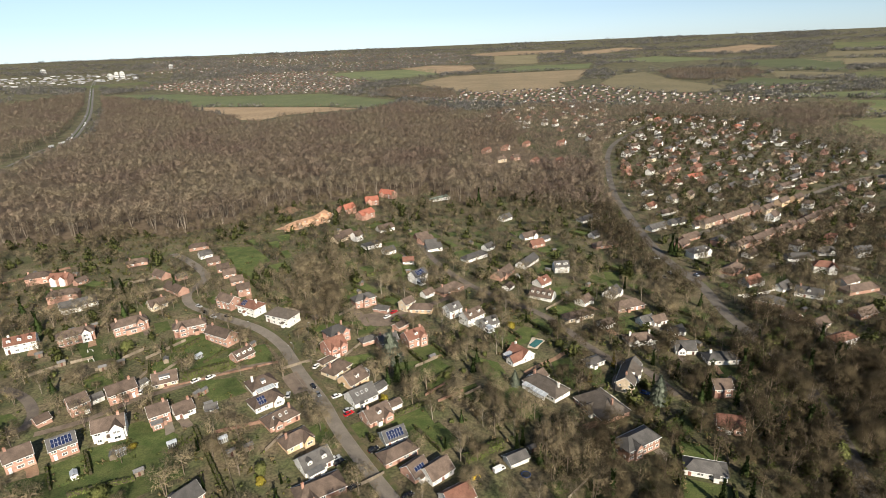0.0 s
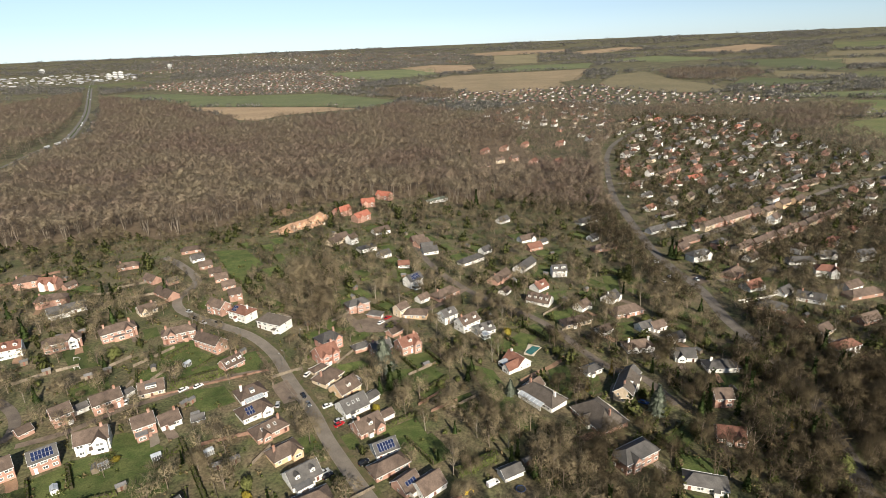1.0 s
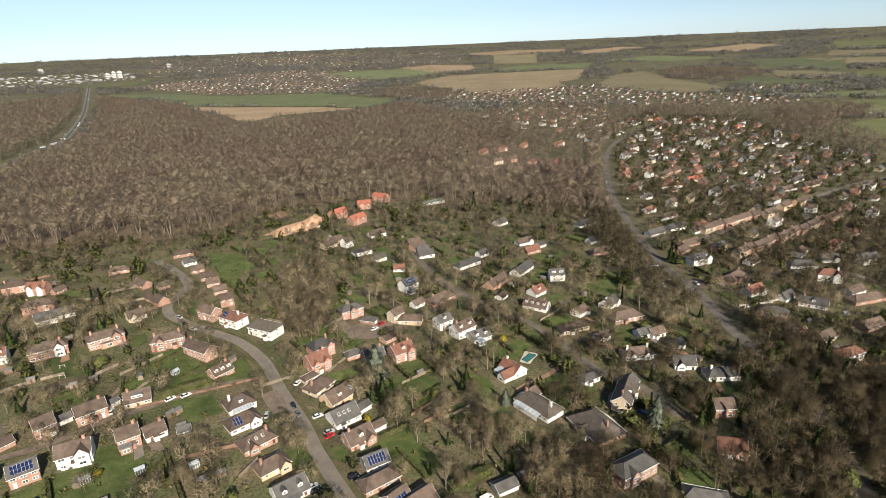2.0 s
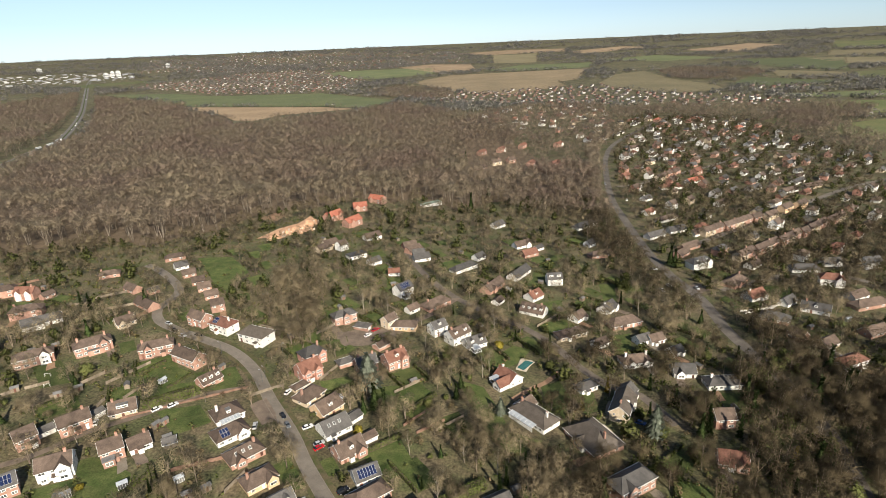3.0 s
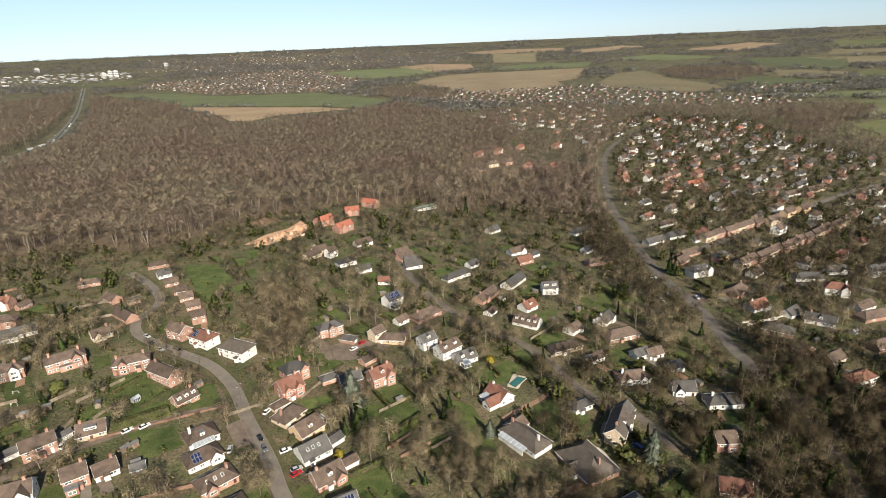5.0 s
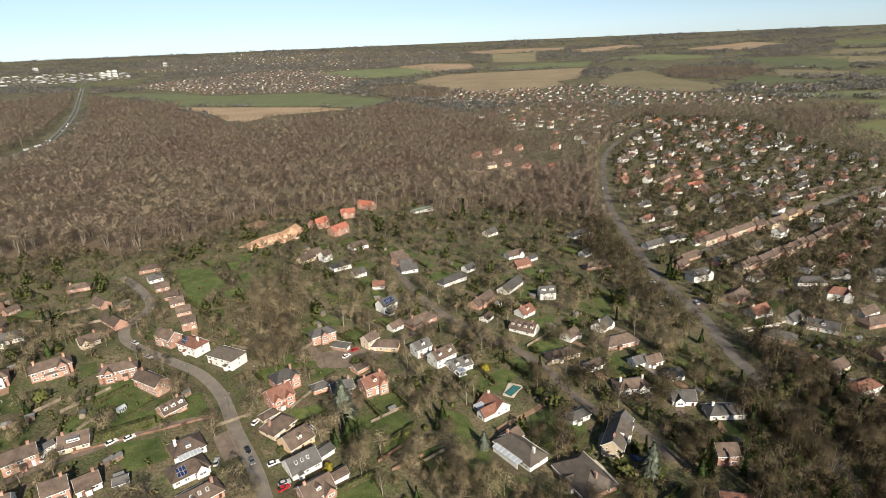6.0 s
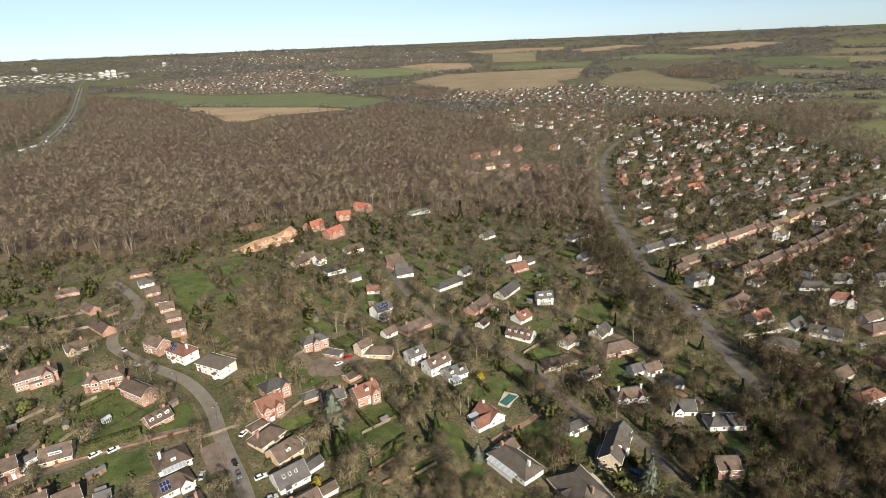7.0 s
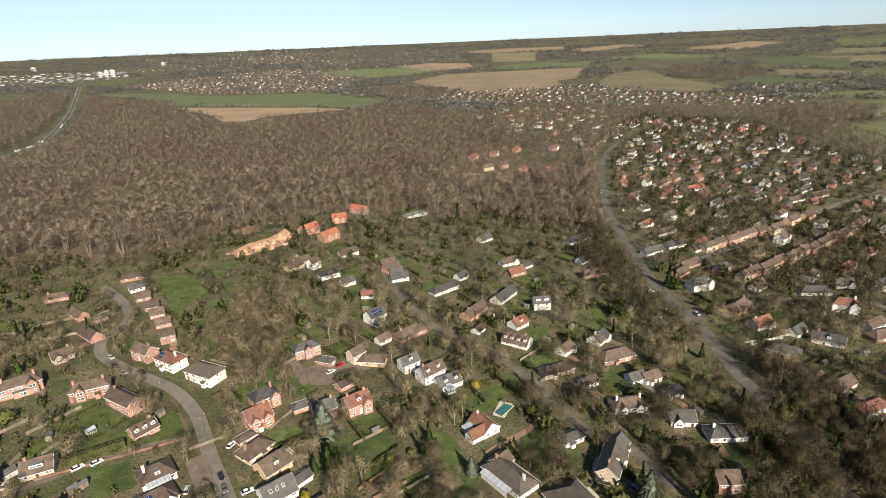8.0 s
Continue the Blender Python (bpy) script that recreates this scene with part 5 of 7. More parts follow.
ESTATE = [(274.7, 887.5), (320.8, 1013.3), (401.5, 1108.7), (539.5, 994.7), (507.1, 779.1), (520.3, 671.3), (492.6, 516.2), (311.5, 319.1), (280.6, 351.2), (226, 326.9), (205.6, 358.5), (193.6, 400.3), (188.4, 494), (197.7, 593.5), (223.4, 706.2)]
VILLAGE = [(95.8, 1214.3), (202.1, 1321.2), (365.1, 1281.7), (316.4, 1014.5), (226.8, 772.6), (219.3, 900.9), (190.4, 976.5), (136.9, 989.7)]
HAMLET = [(-110.1, 1678.1), (-0.4, 1746.4), (161.9, 1727.2), (394.2, 1752.5), (497.8, 1770.7), (547.1, 1489.1), (716.2, 1407.7), (768.1, 1232.6), (708.1, 1169.8), (514.8, 1235), (375.4, 1319.4), (185.9, 1391.7), (1.6, 1529.7)]
SUBURB = [(-1184.1, 2330.9), (-1138.2, 2518), (-935.6, 2910.9), (-544.6, 2858.7), (-264.7, 2307.1), (-294.3, 1946.1), (-511.2, 1937.9), (-717.6, 1955.1), (-904.8, 2136)]
TOWN = [(-1534.6, 3107.3), (-1876.2, 3992.9), (-1114.6, 4516.9), (133.2, 4078.9), (163.8, 3131.6), (-285.1, 2937.2), (-574.6, 2809.9), (-1020.1, 2999.4)]
WORKS = [(-2078.8, 2705.6), (-2095.3, 2941.7), (-1912.8, 3088.5), (-1612.9, 3188), (-1402.9, 2787), (-1599, 2579.4), (-1747.7, 2451)]
HAMLET_EAST = [(830.5, 1550.9), (961.9, 1505.8), (916.7, 1412.2), (791.9, 1451)]

# ---- houses of the village ----
house(-239.4, 329.7, 0.4, 11.5, 6.9, 2, 'gable', 'brick', 'redtile', 'fg2 ch')
house(-227.1, 328.7, 71.2, 7.5, 4.3, 1, 'gable', 'brick', 'browntile', '')
house(-222.4, 304.6, 17.4, 15.8, 6.9, 2, 'hip', 'brick', 'browntile', 'ch')
house(-207.7, 294.2, 34.1, 18.4, 6.9, 1, 'gable', 'white', 'slate', 'ext')
house(-185.7, 254.7, 33.1, 16.0, 6.9, 2, 'hip', 'brick', 'browntile', 'fgw ch')
house(-163.7, 264.7, 36.7, 16.0, 7.7, 2, 'hip', 'brick', 'browntile', 'fgr flat ch2')
house(-161.8, 290.8, 43.7, 9.1, 6.9, 1, 'gable', 'cream', 'browntile', 'fg ch')
house(-124.2, 216.0, 24, 10.0, 8.0, 1, 'gable', 'cream', 'browntile', 'dormw ch')
house(-137.5, 205.3, 40.1, 11.0, 6.9, 2, 'gable', 'brick', 'browntile', 'ch')
house(-147.7, 202.9, 49.0, 5.8, 4.3, 0, 'gable', 'white', 'slate', '')
house(-150.7, 196.7, 46.7, 7.2, 6.9, 2, 'gable', 'brick', 'browntile', '')
house(-133.6, 213.5, 59.5, 4.5, 3.4, 0, 'gable', 'white', 'slate', '')
house(-115.1, 190.0, 33.7, 7.7, 7.3, 2, 'gable', 'brick', 'browntile', 'ext ch')
house(-107.7, 194.6, 39.8, 7.5, 6.9, 1, 'gable', 'white', 'browntile', 'ch')
house(-129.6, 181.5, 24.5, 11.1, 7.7, 2, 'gable', 'white', 'browntile', 'fgw2 ch bay')
house(-96.9, 195.8, 26.1, 4.8, 4.3, 0, 'gable', 'timber', 'slate', '')
house(-131.4, 261.4, 24.0, 15.3, 6.9, 2, 'hip', 'brick', 'browntile', 'fg ch2')
house(-112.4, 252.6, -30.6, 16.0, 6.9, 2, 'gable', 'brick', 'browntile', 'ch')
house(-97.1, 236.1, 51.0, 9.3, 6.9, 1, 'gable', 'brick', 'browntile', 'dorm3 ch')
house(-205.1, 356.7, 21.9, 12.3, 6.0, 1, 'hip', 'brick', 'browntile', 'ch')
house(-178.3, 332.8, -34.0, 11.0, 6.0, 1, 'gable', 'brick', 'browntile', '')
house(-159.6, 310.9, -38.1, 16.7, 6.9, 1, 'gable', 'brick', 'browntile', '')
house(-164.4, 329.1, 45.0, 6.0, 4.3, 0, 'gable', 'brick', 'slate', '')
house(-173.9, 382.4, 24.8, 13.1, 6.0, 1, 'hip', 'brick', 'browntile', '')
house(-163.2, 365.8, 39.8, 8.0, 6.0, 1, 'gable', 'white', 'slate', '')
house(-152.8, 352.9, 28.8, 8.1, 6.0, 1, 'gable', 'brick', 'browntile', '')
house(-142.2, 341.1, 23.2, 7.5, 6.0, 1, 'gable', 'brick', 'browntile', '')
house(-135.4, 332.2, 28.3, 7.5, 6.0, 1, 'gable', 'brick', 'browntile', '')
house(-127.3, 321.5, 27.9, 7.5, 6.0, 1, 'gable', 'brick', 'browntile', '')
house(-117.9, 305.7, 27.5, 7.2, 6.0, 2, 'gable', 'brick', 'browntile', '')
house(-121.7, 290.4, -31.8, 11.8, 6.9, 2, 'gable', 'brick', 'browntile', 'fg ch')
house(-106.6, 283.4, -31, 13.0, 8.2, 2, 'hip', 'white', 'redtile', 'solar2 ch')
house(-87.0, 273.4, -27, 15.2, 9.5, 2, 'hip', 'white', 'slate2', '')
house(-81.4, 212.8, 38, 11.0, 9.6, 1, 'hip', 'white', 'browntile', 'lean dorm1 ch')
house(-76.3, 201.0, 41, 12.6, 8.6, 1, 'hip', 'white', 'browntile', 'fgw solar2')
house(-67.3, 189.3, 42, 12.7, 8.2, 1, 'hip', 'brick', 'browntile', 'fg rl ch')
house(-58.2, 176.5, 41, 11.0, 7.7, 1, 'hip', 'peach', 'browntile', 'fgr ch')
house(-49.1, 164.8, 38, 11.0, 8.6, 1, 'gable', 'white', 'slate', 'ext dorm2')
house(-44.7, 151.5, 29.1, 16.0, 8.6, 1, 'hip', 'brick', 'browntile', 'fg ch')
house(-54.8, 242.6, 40, 10.0, 9.0, 2, 'gable', 'pinkbrick', 'redtile', 'fg2p ch')
house(-56.0, 256.0, 42, 10.5, 8.6, 2, 'hip', 'pinkbrick', 'slate', 'fgr ch')
house(-56.5, 232.2, 47.9, 7.0, 4.3, 0, 'hip', 'cream', 'browntile', '')
house(-51.0, 225.6, 56.9, 11.6, 8.4, 1, 'hip', 'cream', 'browntile', 'ch')
house(-42.3, 217.6, 48.5, 10.6, 9.0, 1, 'gable', 'peach', 'browntile', 'dorm1 awning')
house(-37.3, 204.9, 38.8, 11.2, 9.2, 1, 'gable', 'white', 'slate', 'balc')
house(-29.8, 192.2, 38.4, 10.8, 8.6, 1, 'gable', 'brick', 'browntile', 'fgr dorm1 ch')
house(-30.6, 211.5, 48, 6.2, 4.6, 0, 'gable', 'white', 'slate', '')
house(-23.2, 199.6, 38, 5.6, 4.4, 0, 'gable', 'white', 'browntile', '')
house(-22.0, 179.2, 28.6, 8.9, 6.9, 1, 'gable', 'white', 'slate', 'solar8')
house(-19.8, 169.6, 34.8, 13.5, 6.9, 1, 'hip', 'brick', 'browntile', '')
house(-12.9, 161.0, 44.0, 7.5, 7.7, 1, 'gable', 'brick', 'browntile', 'solar4')
house(-5.6, 160.5, 39.9, 9.8, 7.7, 1, 'gable', 'white', 'browntile', '')
house(1.2, 148.4, 31.1, 9.8, 7.7, 1, 'gable', 'white', 'redtile', '')
house(-46.6, 294.9, 31.5, 12.5, 6.9, 2, 'hip', 'brick', 'slate', 'fgm')
house(-35.8, 287.5, -20.5, 8.0, 5.2, 0, 'hip', 'brick', 'slate', '')
house(-21.8, 290.6, 47.0, 7.2, 6.0, 2, 'gable', 'cream', 'browntile', '')
house(-13.9, 288.6, -7.6, 13.0, 6.9, 1, 'hip', 'peach', 'browntile', '')
house(-24.3, 268.6, 48.0, 7.4, 5.2, 0, 'gable', 'brick', 'browntile', '')
house(-16.6, 252.8, 34, 10.5, 8.0, 2, 'gable', 'brick', 'redtile', 'fgr dorm1 ch2')
house(-29.5, 248.4, 27.6, 9.6, 6.9, 2, 'gable', 'brick', 'slate', 'ch2')
house(-39.5, 252.5, 31.3, 8.0, 5.2, 0, 'hip', 'brick', 'slate', '')
house(-16.6, 330.8, 45, 10.5, 7.5, 2, 'gable', 'white', 'slate', 'solar8 cons')
house(-23.9, 359.8, 4.9, 7.5, 5.2, 1, 'gable', 'white', 'redtile', '')
house(-10.5, 308.5, 46.0, 7.5, 5.2, 1, 'gable', 'white', 'browntile', '')
house(2.6, 315.6, 44.2, 17.0, 8.6, 1, 'hip', 'brick', 'browntile', 'ch')
house(3.8, 284.1, 35.8, 8.5, 6.9, 2, 'gable', 'white', 'slate', 'dorm1')
house(-64.0, 401.6, 52.5, 7.2, 6.0, 2, 'gable', 'white', 'browntile', '')
house(-51.8, 387.9, 35.3, 12.8, 7.7, 1, 'flat', 'white', 'slate', '')
house(-38.6, 377.2, 39.9, 8.9, 6.0, 1, 'gable', 'white', 'slate', '')
house(-76.6, 398.7, 55.1, 11.8, 6.9, 1, 'gable', 'cream', 'browntile', '')
house(-16.1, 410.7, 27.0, 10.2, 6.9, 1, 'gable', 'brick', 'browntile', '')
house(-9.0, 397.0, 12.8, 8.8, 5.2, 1, 'gable', 'white', 'slate', '')
house(14.0, 276.4, 39.4, 11.9, 7.7, 2, 'gable', 'white', 'browntile', 'dorm2 ch')
house(22.2, 271.4, 29.3, 10.2, 7.7, 1, 'gable', 'white', 'slate', 'dorm2 cons')
house(38.2, 341.0, 55, 18.7, 7.7, 1, 'gable', 'brick', 'browntile', 'fg ch')
house(57.4, 361.5, 54.0, 19.7, 7.7, 1, 'gable', 'white', 'slate', '')
house(39.2, 320.4, 55, 7.0, 5.2, 0, 'gable', 'white', 'browntile', '')
house(61.2, 326.5, 41, 9.6, 7.6, 1, 'gable', 'white', 'redtile', 'dorm1 ch')
house(58.2, 307.4, -31, 14.0, 8.5, 1, 'gable', 'white', 'browntile', 'dorm4 ch')
house(77.7, 348.1, 3.4, 9.6, 6.9, 2, 'gable', 'white', 'slate', 'dormw2')
house(80.8, 298.8, 45, 9.1, 6.6, 1, 'gable', 'white', 'browntile', '')
house(72.7, 280.0, 21.8, 16.0, 6.9, 1, 'hip', 'cream', 'browntile', '')
house(100.2, 308.8, 47, 11.0, 7.6, 1, 'gable', 'white', 'slate', 'fgw ch')
house(103.7, 291.3, 18.2, 17.8, 8.6, 1, 'hip', 'brick', 'browntile', '')
house(85.1, 269.6, 28.7, 7.5, 5.2, 1, 'gable', 'white', 'browntile', '')
house(107.2, 272.1, 22.5, 7.8, 6.0, 1, 'gable', 'white', 'slate', '')
house(97.3, 252.6, 7, 14.0, 8.0, 1, 'hip', 'white', 'browntile', 'fg2 ch2')
house(35.5, 240.1, -54, 10.5, 8.0, 1, 'gable', 'white', 'redtile', 'fgx cons ch')
house(42.6, 212.2, -52, 18.7, 9.6, 1, 'hip', 'white', 'slate2', 'lean ch2')
house(40.2, 219.5, 42.3, 7.5, 6.0, 1, 'gable', 'brick', 'browntile', '')
house(62.9, 197.9, -65.3, 18.1, 13.8, 1, 'hip', 'brick', 'slate2', 'fgm ch')
house(79.6, 215.6, 62, 16.0, 7.6, 2, 'gable', 'cream', 'slate2', 'fgw dorm1 ch')
house(85.1, 227.1, -129.4, 7.5, 6.9, 1, 'gable', 'white', 'slate', '')
house(68.8, 232.0, 26.8, 8.7, 5.2, 1, 'hip', 'white', 'slate', '')
house(69.0, 172.7, 28.4, 16.0, 7.7, 2, 'hip', 'brick', 'slate', 'fg')
house(23.3, 167.1, 27.1, 8.0, 5.2, 0, 'gable', 'white', 'slate', '')
house(113.7, 272.2, 20.6, 8.3, 6.0, 1, 'gable', 'white', 'browntile', '')
house(119.0, 260.0, 27.3, 7.5, 5.2, 1, 'gable', 'white', 'slate', '')
house(115.9, 242.6, -6.0, 9.7, 7.7, 1, 'gable', 'white', 'slate', 'fg')
house(128.7, 232.4, -0.2, 14.3, 7.7, 1, 'hip', 'white', 'slate', 'ch')
house(116.2, 206.1, -0.4, 7.8, 6.9, 2, 'gable', 'brick', 'browntile', '')
house(109.3, 184.0, -15.5, 10.0, 7.7, 1, 'gable', 'brick', 'redtile', 'fgr')
house(88.9, 159.8, -19.0, 13.8, 6.9, 1, 'hip', 'white', 'slate', '')
house(178.9, 369.0, 20, 16.0, 8.0, 2, 'hip', 'white', 'slate', 'fgw dorm2')
house(188.0, 339.8, 39, 17.0, 9.0, 1, 'hip', 'brick', 'browntile', 'fg ch')
house(189.0, 319.0, 24, 12.5, 8.0, 1, 'gable', 'white', 'redtile', 'fgw2 ch')

house(203.0, 309.6, 33, 10.0, 6.4, 1, 'gable', 'white', 'slate', '')
house(212.5, 299.0, -35, 14.0, 7.4, 1, 'gable', 'white', 'slate', 'dorm1 ch')
house(185.4, 290.6, -38, 14.0, 8.0, 1, 'hip', 'brick', 'slate', '')
house(185.7, 270.8, -62.1, 7.5, 6.9, 1, 'gable', 'brick', 'browntile', '')
house(194.5, 262.0, 27.5, 10.2, 6.9, 1, 'gable', 'cream', 'browntile', '')
house(192.1, 242.2, 20.3, 13.8, 6.9, 2, 'hip', 'white', 'redtile', '')
house(240.9, 355.5, -6.3, 17.4, 7.7, 1, 'hip', 'white', 'slate', '')
house(263.6, 363.9, -1.5, 11.5, 6.9, 1, 'gable', 'white', 'slate', 'fgw')
house(243.8, 333.6, -22, 13.0, 8.0, 2, 'hip', 'white', 'redtile', 'fgr ch')
house(245.1, 313.4, 22.8, 12.8, 6.9, 1, 'gable', 'white', 'browntile', '')
house(284.9, 357.6, 8.5, 11.4, 6.9, 2, 'gable', 'white', 'slate', '')
house(244.4, 302.5, 13.5, 21.9, 7.7, 1, 'hip', 'brick', 'browntile', '')
house(225.0, 272.1, 19.3, 12.8, 6.9, 1, 'gable', 'brick', 'browntile', '')
house(271.3, 781.3, 5.7, 12.2, 7.7, 2, 'gable', 'white', 'browntile', 'fgw')
house(251.5, 741.4, 26.4, 11.1, 6.9, 1, 'gable', 'white', 'slate', '')
house(242.1, 578.0, 5.6, 22.0, 8.6, 1, 'hip', 'white', 'redtile', '')
house(275.4, 599.7, 27.5, 22.0, 7.7, 1, 'gable', 'white', 'scarlet', '')
house(479.8, 913.7, 34.2, 16.0, 7.7, 2, 'hip', 'brick', 'scarlet', '')
house(395.9, 1030.0, 44.5, 16.0, 7.7, 2, 'hip', 'brick', 'scarlet', '')
house(372.7, 558.2, 24.1, 22.0, 7.7, 1, 'gable', 'cream', 'browntile', '')
house(371.0, 578.5, 35.9, 21.7, 6.9, 1, 'gable', 'white', 'slate', '')
house(433.1, 692.1, 22.7, 16.0, 7.7, 2, 'hip', 'brick', 'browntile', '')
house(474.2, 779.8, 22.3, 22.0, 7.7, 1, 'flat', 'white', 'slate', '')
house(455.8, 786.2, 24.4, 22.0, 7.7, 1, 'flat', 'white', 'slate', '')
house(280.2, 465.8, 34.2, 16.0, 6.9, 2, 'gable', 'cream', 'browntile', '')
house(304.4, 485.2, 36.6, 16.0, 6.9, 2, 'gable', 'peach', 'browntile', '')
house(322.6, 494.0, 39.0, 16.0, 6.9, 2, 'gable', 'peach', 'browntile', '')
house(-51.4, 536.0, -32.9, 15.5, 7.7, 2, 'gable', 'brick', 'scarlet', 'fg')
house(66.8, 792.2, 53.9, 16.0, 6.9, 2, 'gable', 'brick', 'redtile', '')
house(95.3, 810.0, 57.0, 16.0, 6.9, 2, 'gable', 'brick', 'redtile', 'fgw')
house(79.0, 724.0, 30.0, 14.0, 6.9, 2, 'gable', 'cream', 'browntile', 'ch')
house(99.5, 735.0, 38.0, 12.0, 6.9, 2, 'gable', 'brick', 'browntile', 'ch')
house(129.1, 835.2, 58.1, 16.0, 6.9, 2, 'gable', 'brick', 'redtile', '')
house(121.0, 710.5, 58.8, 16.0, 6.9, 2, 'gable', 'brick', 'redtile', '')
house(150.0, 705.5, 45.7, 16.0, 6.9, 2, 'gable', 'brick', 'redtile', '')
house(180.9, 835.1, 42.6, 16.0, 6.9, 2, 'gable', 'brick', 'redtile', 'fgw ch')
house(92.5, 661.1, 19.4, 12.4, 6.9, 1, 'gable', 'cream', 'browntile', '')
house(56.4, 699.3, 32.0, 22.0, 6.9, 1, 'gable', 'brick', 'browntile', '')
house(-63.8, 505.7, 15.8, 12.1, 7.7, 2, 'gable', 'brick', 'scarlet', 'fg')
house(-82.0, 472.9, 52.4, 16.0, 7.7, 2, 'gable', 'brick', 'scarlet', 'fgr')
house(-64.2, 458.7, 55.1, 16.0, 7.7, 2, 'gable', 'brick', 'scarlet', 'fg')
house(125.7, 462.4, 33.8, 22.0, 7.7, 1, 'hip', 'white', 'slate', 'fgw')
house(-1.1, 532.6, 37.4, 20.8, 6.9, 1, 'flat', 'white', 'greenflat', '')
house(54.4, 466.4, 44.4, 12.0, 6.9, 1, 'gable', 'white', 'slate', '')
house(176.1, 391.2, 40.9, 13.5, 6.9, 1, 'gable', 'brick', 'browntile', '')
house(-141.4, 171.7, 36.5, 8.7, 6.9, 2, 'gable', 'brick', 'slate', 'solar8')
house(-153.3, 165.5, 40.4, 8.8, 6.9, 2, 'gable', 'brick', 'browntile', 'ch')
house(-87.3, 147.4, 53.7, 8.6, 7.7, 1, 'gable', 'brick', 'slate', '')
house(-160.8, 189.1, 54.1, 5.2, 5.2, 0, 'gable', 'brick', 'browntile', '')
house(67.2, 417.1, 28.7, 13.4, 6.9, 1, 'gable', 'white', 'browntile', 'fgw')
house(69.7, 398.3, 28.9, 12.0, 6.9, 1, 'gable', 'brick', 'redtile', '')
house(78.8, 411.2, 37.8, 6.7, 5.2, 0, 'gable', 'white', 'slate', '')
house(33.2, 391.1, 44.0, 8.5, 6.0, 1, 'gable', 'white', 'slate', '')
house(21.6, 371.3, 40.2, 19.6, 6.9, 1, 'hip', 'white', 'slate', '')
house(-12.8, 402.0, 46.7, 12.1, 6.9, 1, 'gable', 'brick', 'browntile', '')
house(-7.0, 387.0, 23.4, 11.5, 6.9, 1, 'gable', 'white', 'slate', '')
house(118.2, 417.4, 40.6, 7.8, 6.0, 1, 'gable', 'white', 'slate', '')
house(120.3, 394.2, 14.6, 18.2, 6.9, 1, 'hip', 'brick', 'browntile', '')
house(-45.2, 427.6, 37.8, 13.5, 6.9, 1, 'gable', 'white', 'browntile', '')
house(-73.5, 408.5, 46.3, 11.1, 6.9, 1, 'gable', 'cream', 'browntile', '')
house(172.4, 431.8, 28.0, 17.1, 6.9, 1, 'gable', 'white', 'slate', '')
house(187.2, 404.4, 30.6, 17.6, 6.9, 1, 'gable', 'brick', 'browntile', '')
house(193.1, 443.0, 21.7, 16.0, 6.9, 1, 'gable', 'white', 'slate', '')
house(207.4, 435.1, 30.7, 16.1, 6.9, 1, 'gable', 'white', 'browntile', '')
house(197.9, 473.8, 30.0, 22.0, 6.9, 1, 'hip', 'white', 'browntile', '')
house(343.2, 546.0, 26.3, 20.3, 6.9, 1, 'gable', 'white', 'browntile', '')
house(316.9, 560.6, 30.1, 19.4, 6.9, 1, 'gable', 'white', 'slate', '')
house(-208.8, 248.7, 26.2, 13.1, 6.9, 2, 'gable', 'white', 'redtile', 'dorm3 ch')
house(-256.5, 334.0, 27.2, 13.7, 6.9, 2, 'hip', 'brick', 'browntile', 'ch')

# ---- cars, conifers, hedges, fences ----
ROWS_OF_HOUSES = []
car(-59.1, 212.6, -56, 'black', 'black hatchback parked beside the kerb')
car(-55.8, 206.8, -60, 'grey', 'dark grey car parked beside the kerb')
car(-60.8, 228.9, 68, 'paintwhite', 'white car parked on a front drive')
car(-47.7, 205.7, 33, 'paintwhite', 'white car parked on a drive')
car(-41.4, 196.1, 32, 'silver', 'silver hatchback beside a red car')
car(-41.0, 193.8, 41, 'red', 'bright red car on a front drive')
car(-68.3, 206.1, 99, 'silver', 'silver car beside a bungalow')
car(-42.2, 167.3, 36, 'silver', 'silver car on a drive')
car(-40.5, 165.5, 43, 'black', 'black car on a front drive')
car(-33.8, 153.5, 36, 'black', 'black car under bushes on a drive')
car(-28.8, 172.3, 39, 'black', 'black car on a drive beside bushes')
car(-15.1, 149.5, 41, 'black', 'dark car parked by a bungalow')
car(16.7, 162.0, 31, 'paintwhite', 'white delivery van beside a white garage', van=True)
car(-28.8, 285.2, 44, 'red', 'red car on a shared forecourt')
car(-32.1, 279.3, 46, 'paintwhite', 'white saloon car on a shared forecourt')
car(-111.3, 216.5, 50, 'paintwhite', 'white car parked along the brick lane')
car(-105.9, 219.1, 47, 'paintwhite', 'pale car parked along the brick lane')
car(-138.2, 289.6, -35, 'silver', 'silver car parked along the curving street')
car(-131.7, 281.8, -31, 'black', 'black car parked along the curving street')
car(-125.7, 276.6, -30, 'silver', 'grey car parked along the curving street')
car(-117.7, 277.0, -30, 'black', 'dark car parked beside the verge')
car(-131.4, 208.1, 108, 'paintwhite', 'white car beside a narrow garage')
car(26.6, 291.9, -53, 'grey', 'dark car on the shared lane')
car(84.3, 207.2, -33, 'blue', 'dark blue car by a brick gable')
car(140.7, 332.5, -72, 'paintwhite', 'white car driving along the main road')
car(185.1, 538.9, -104, 'paintwhite', 'white car on the main road')
car(183.3, 604.3, -103, 'silver', 'silver car on the main road')
car(148.0, 366.1, -24, 'paintwhite', 'white car on a gravel forecourt')
car(147.3, 339.1, -68, 'paintwhite', 'white car beside the road')
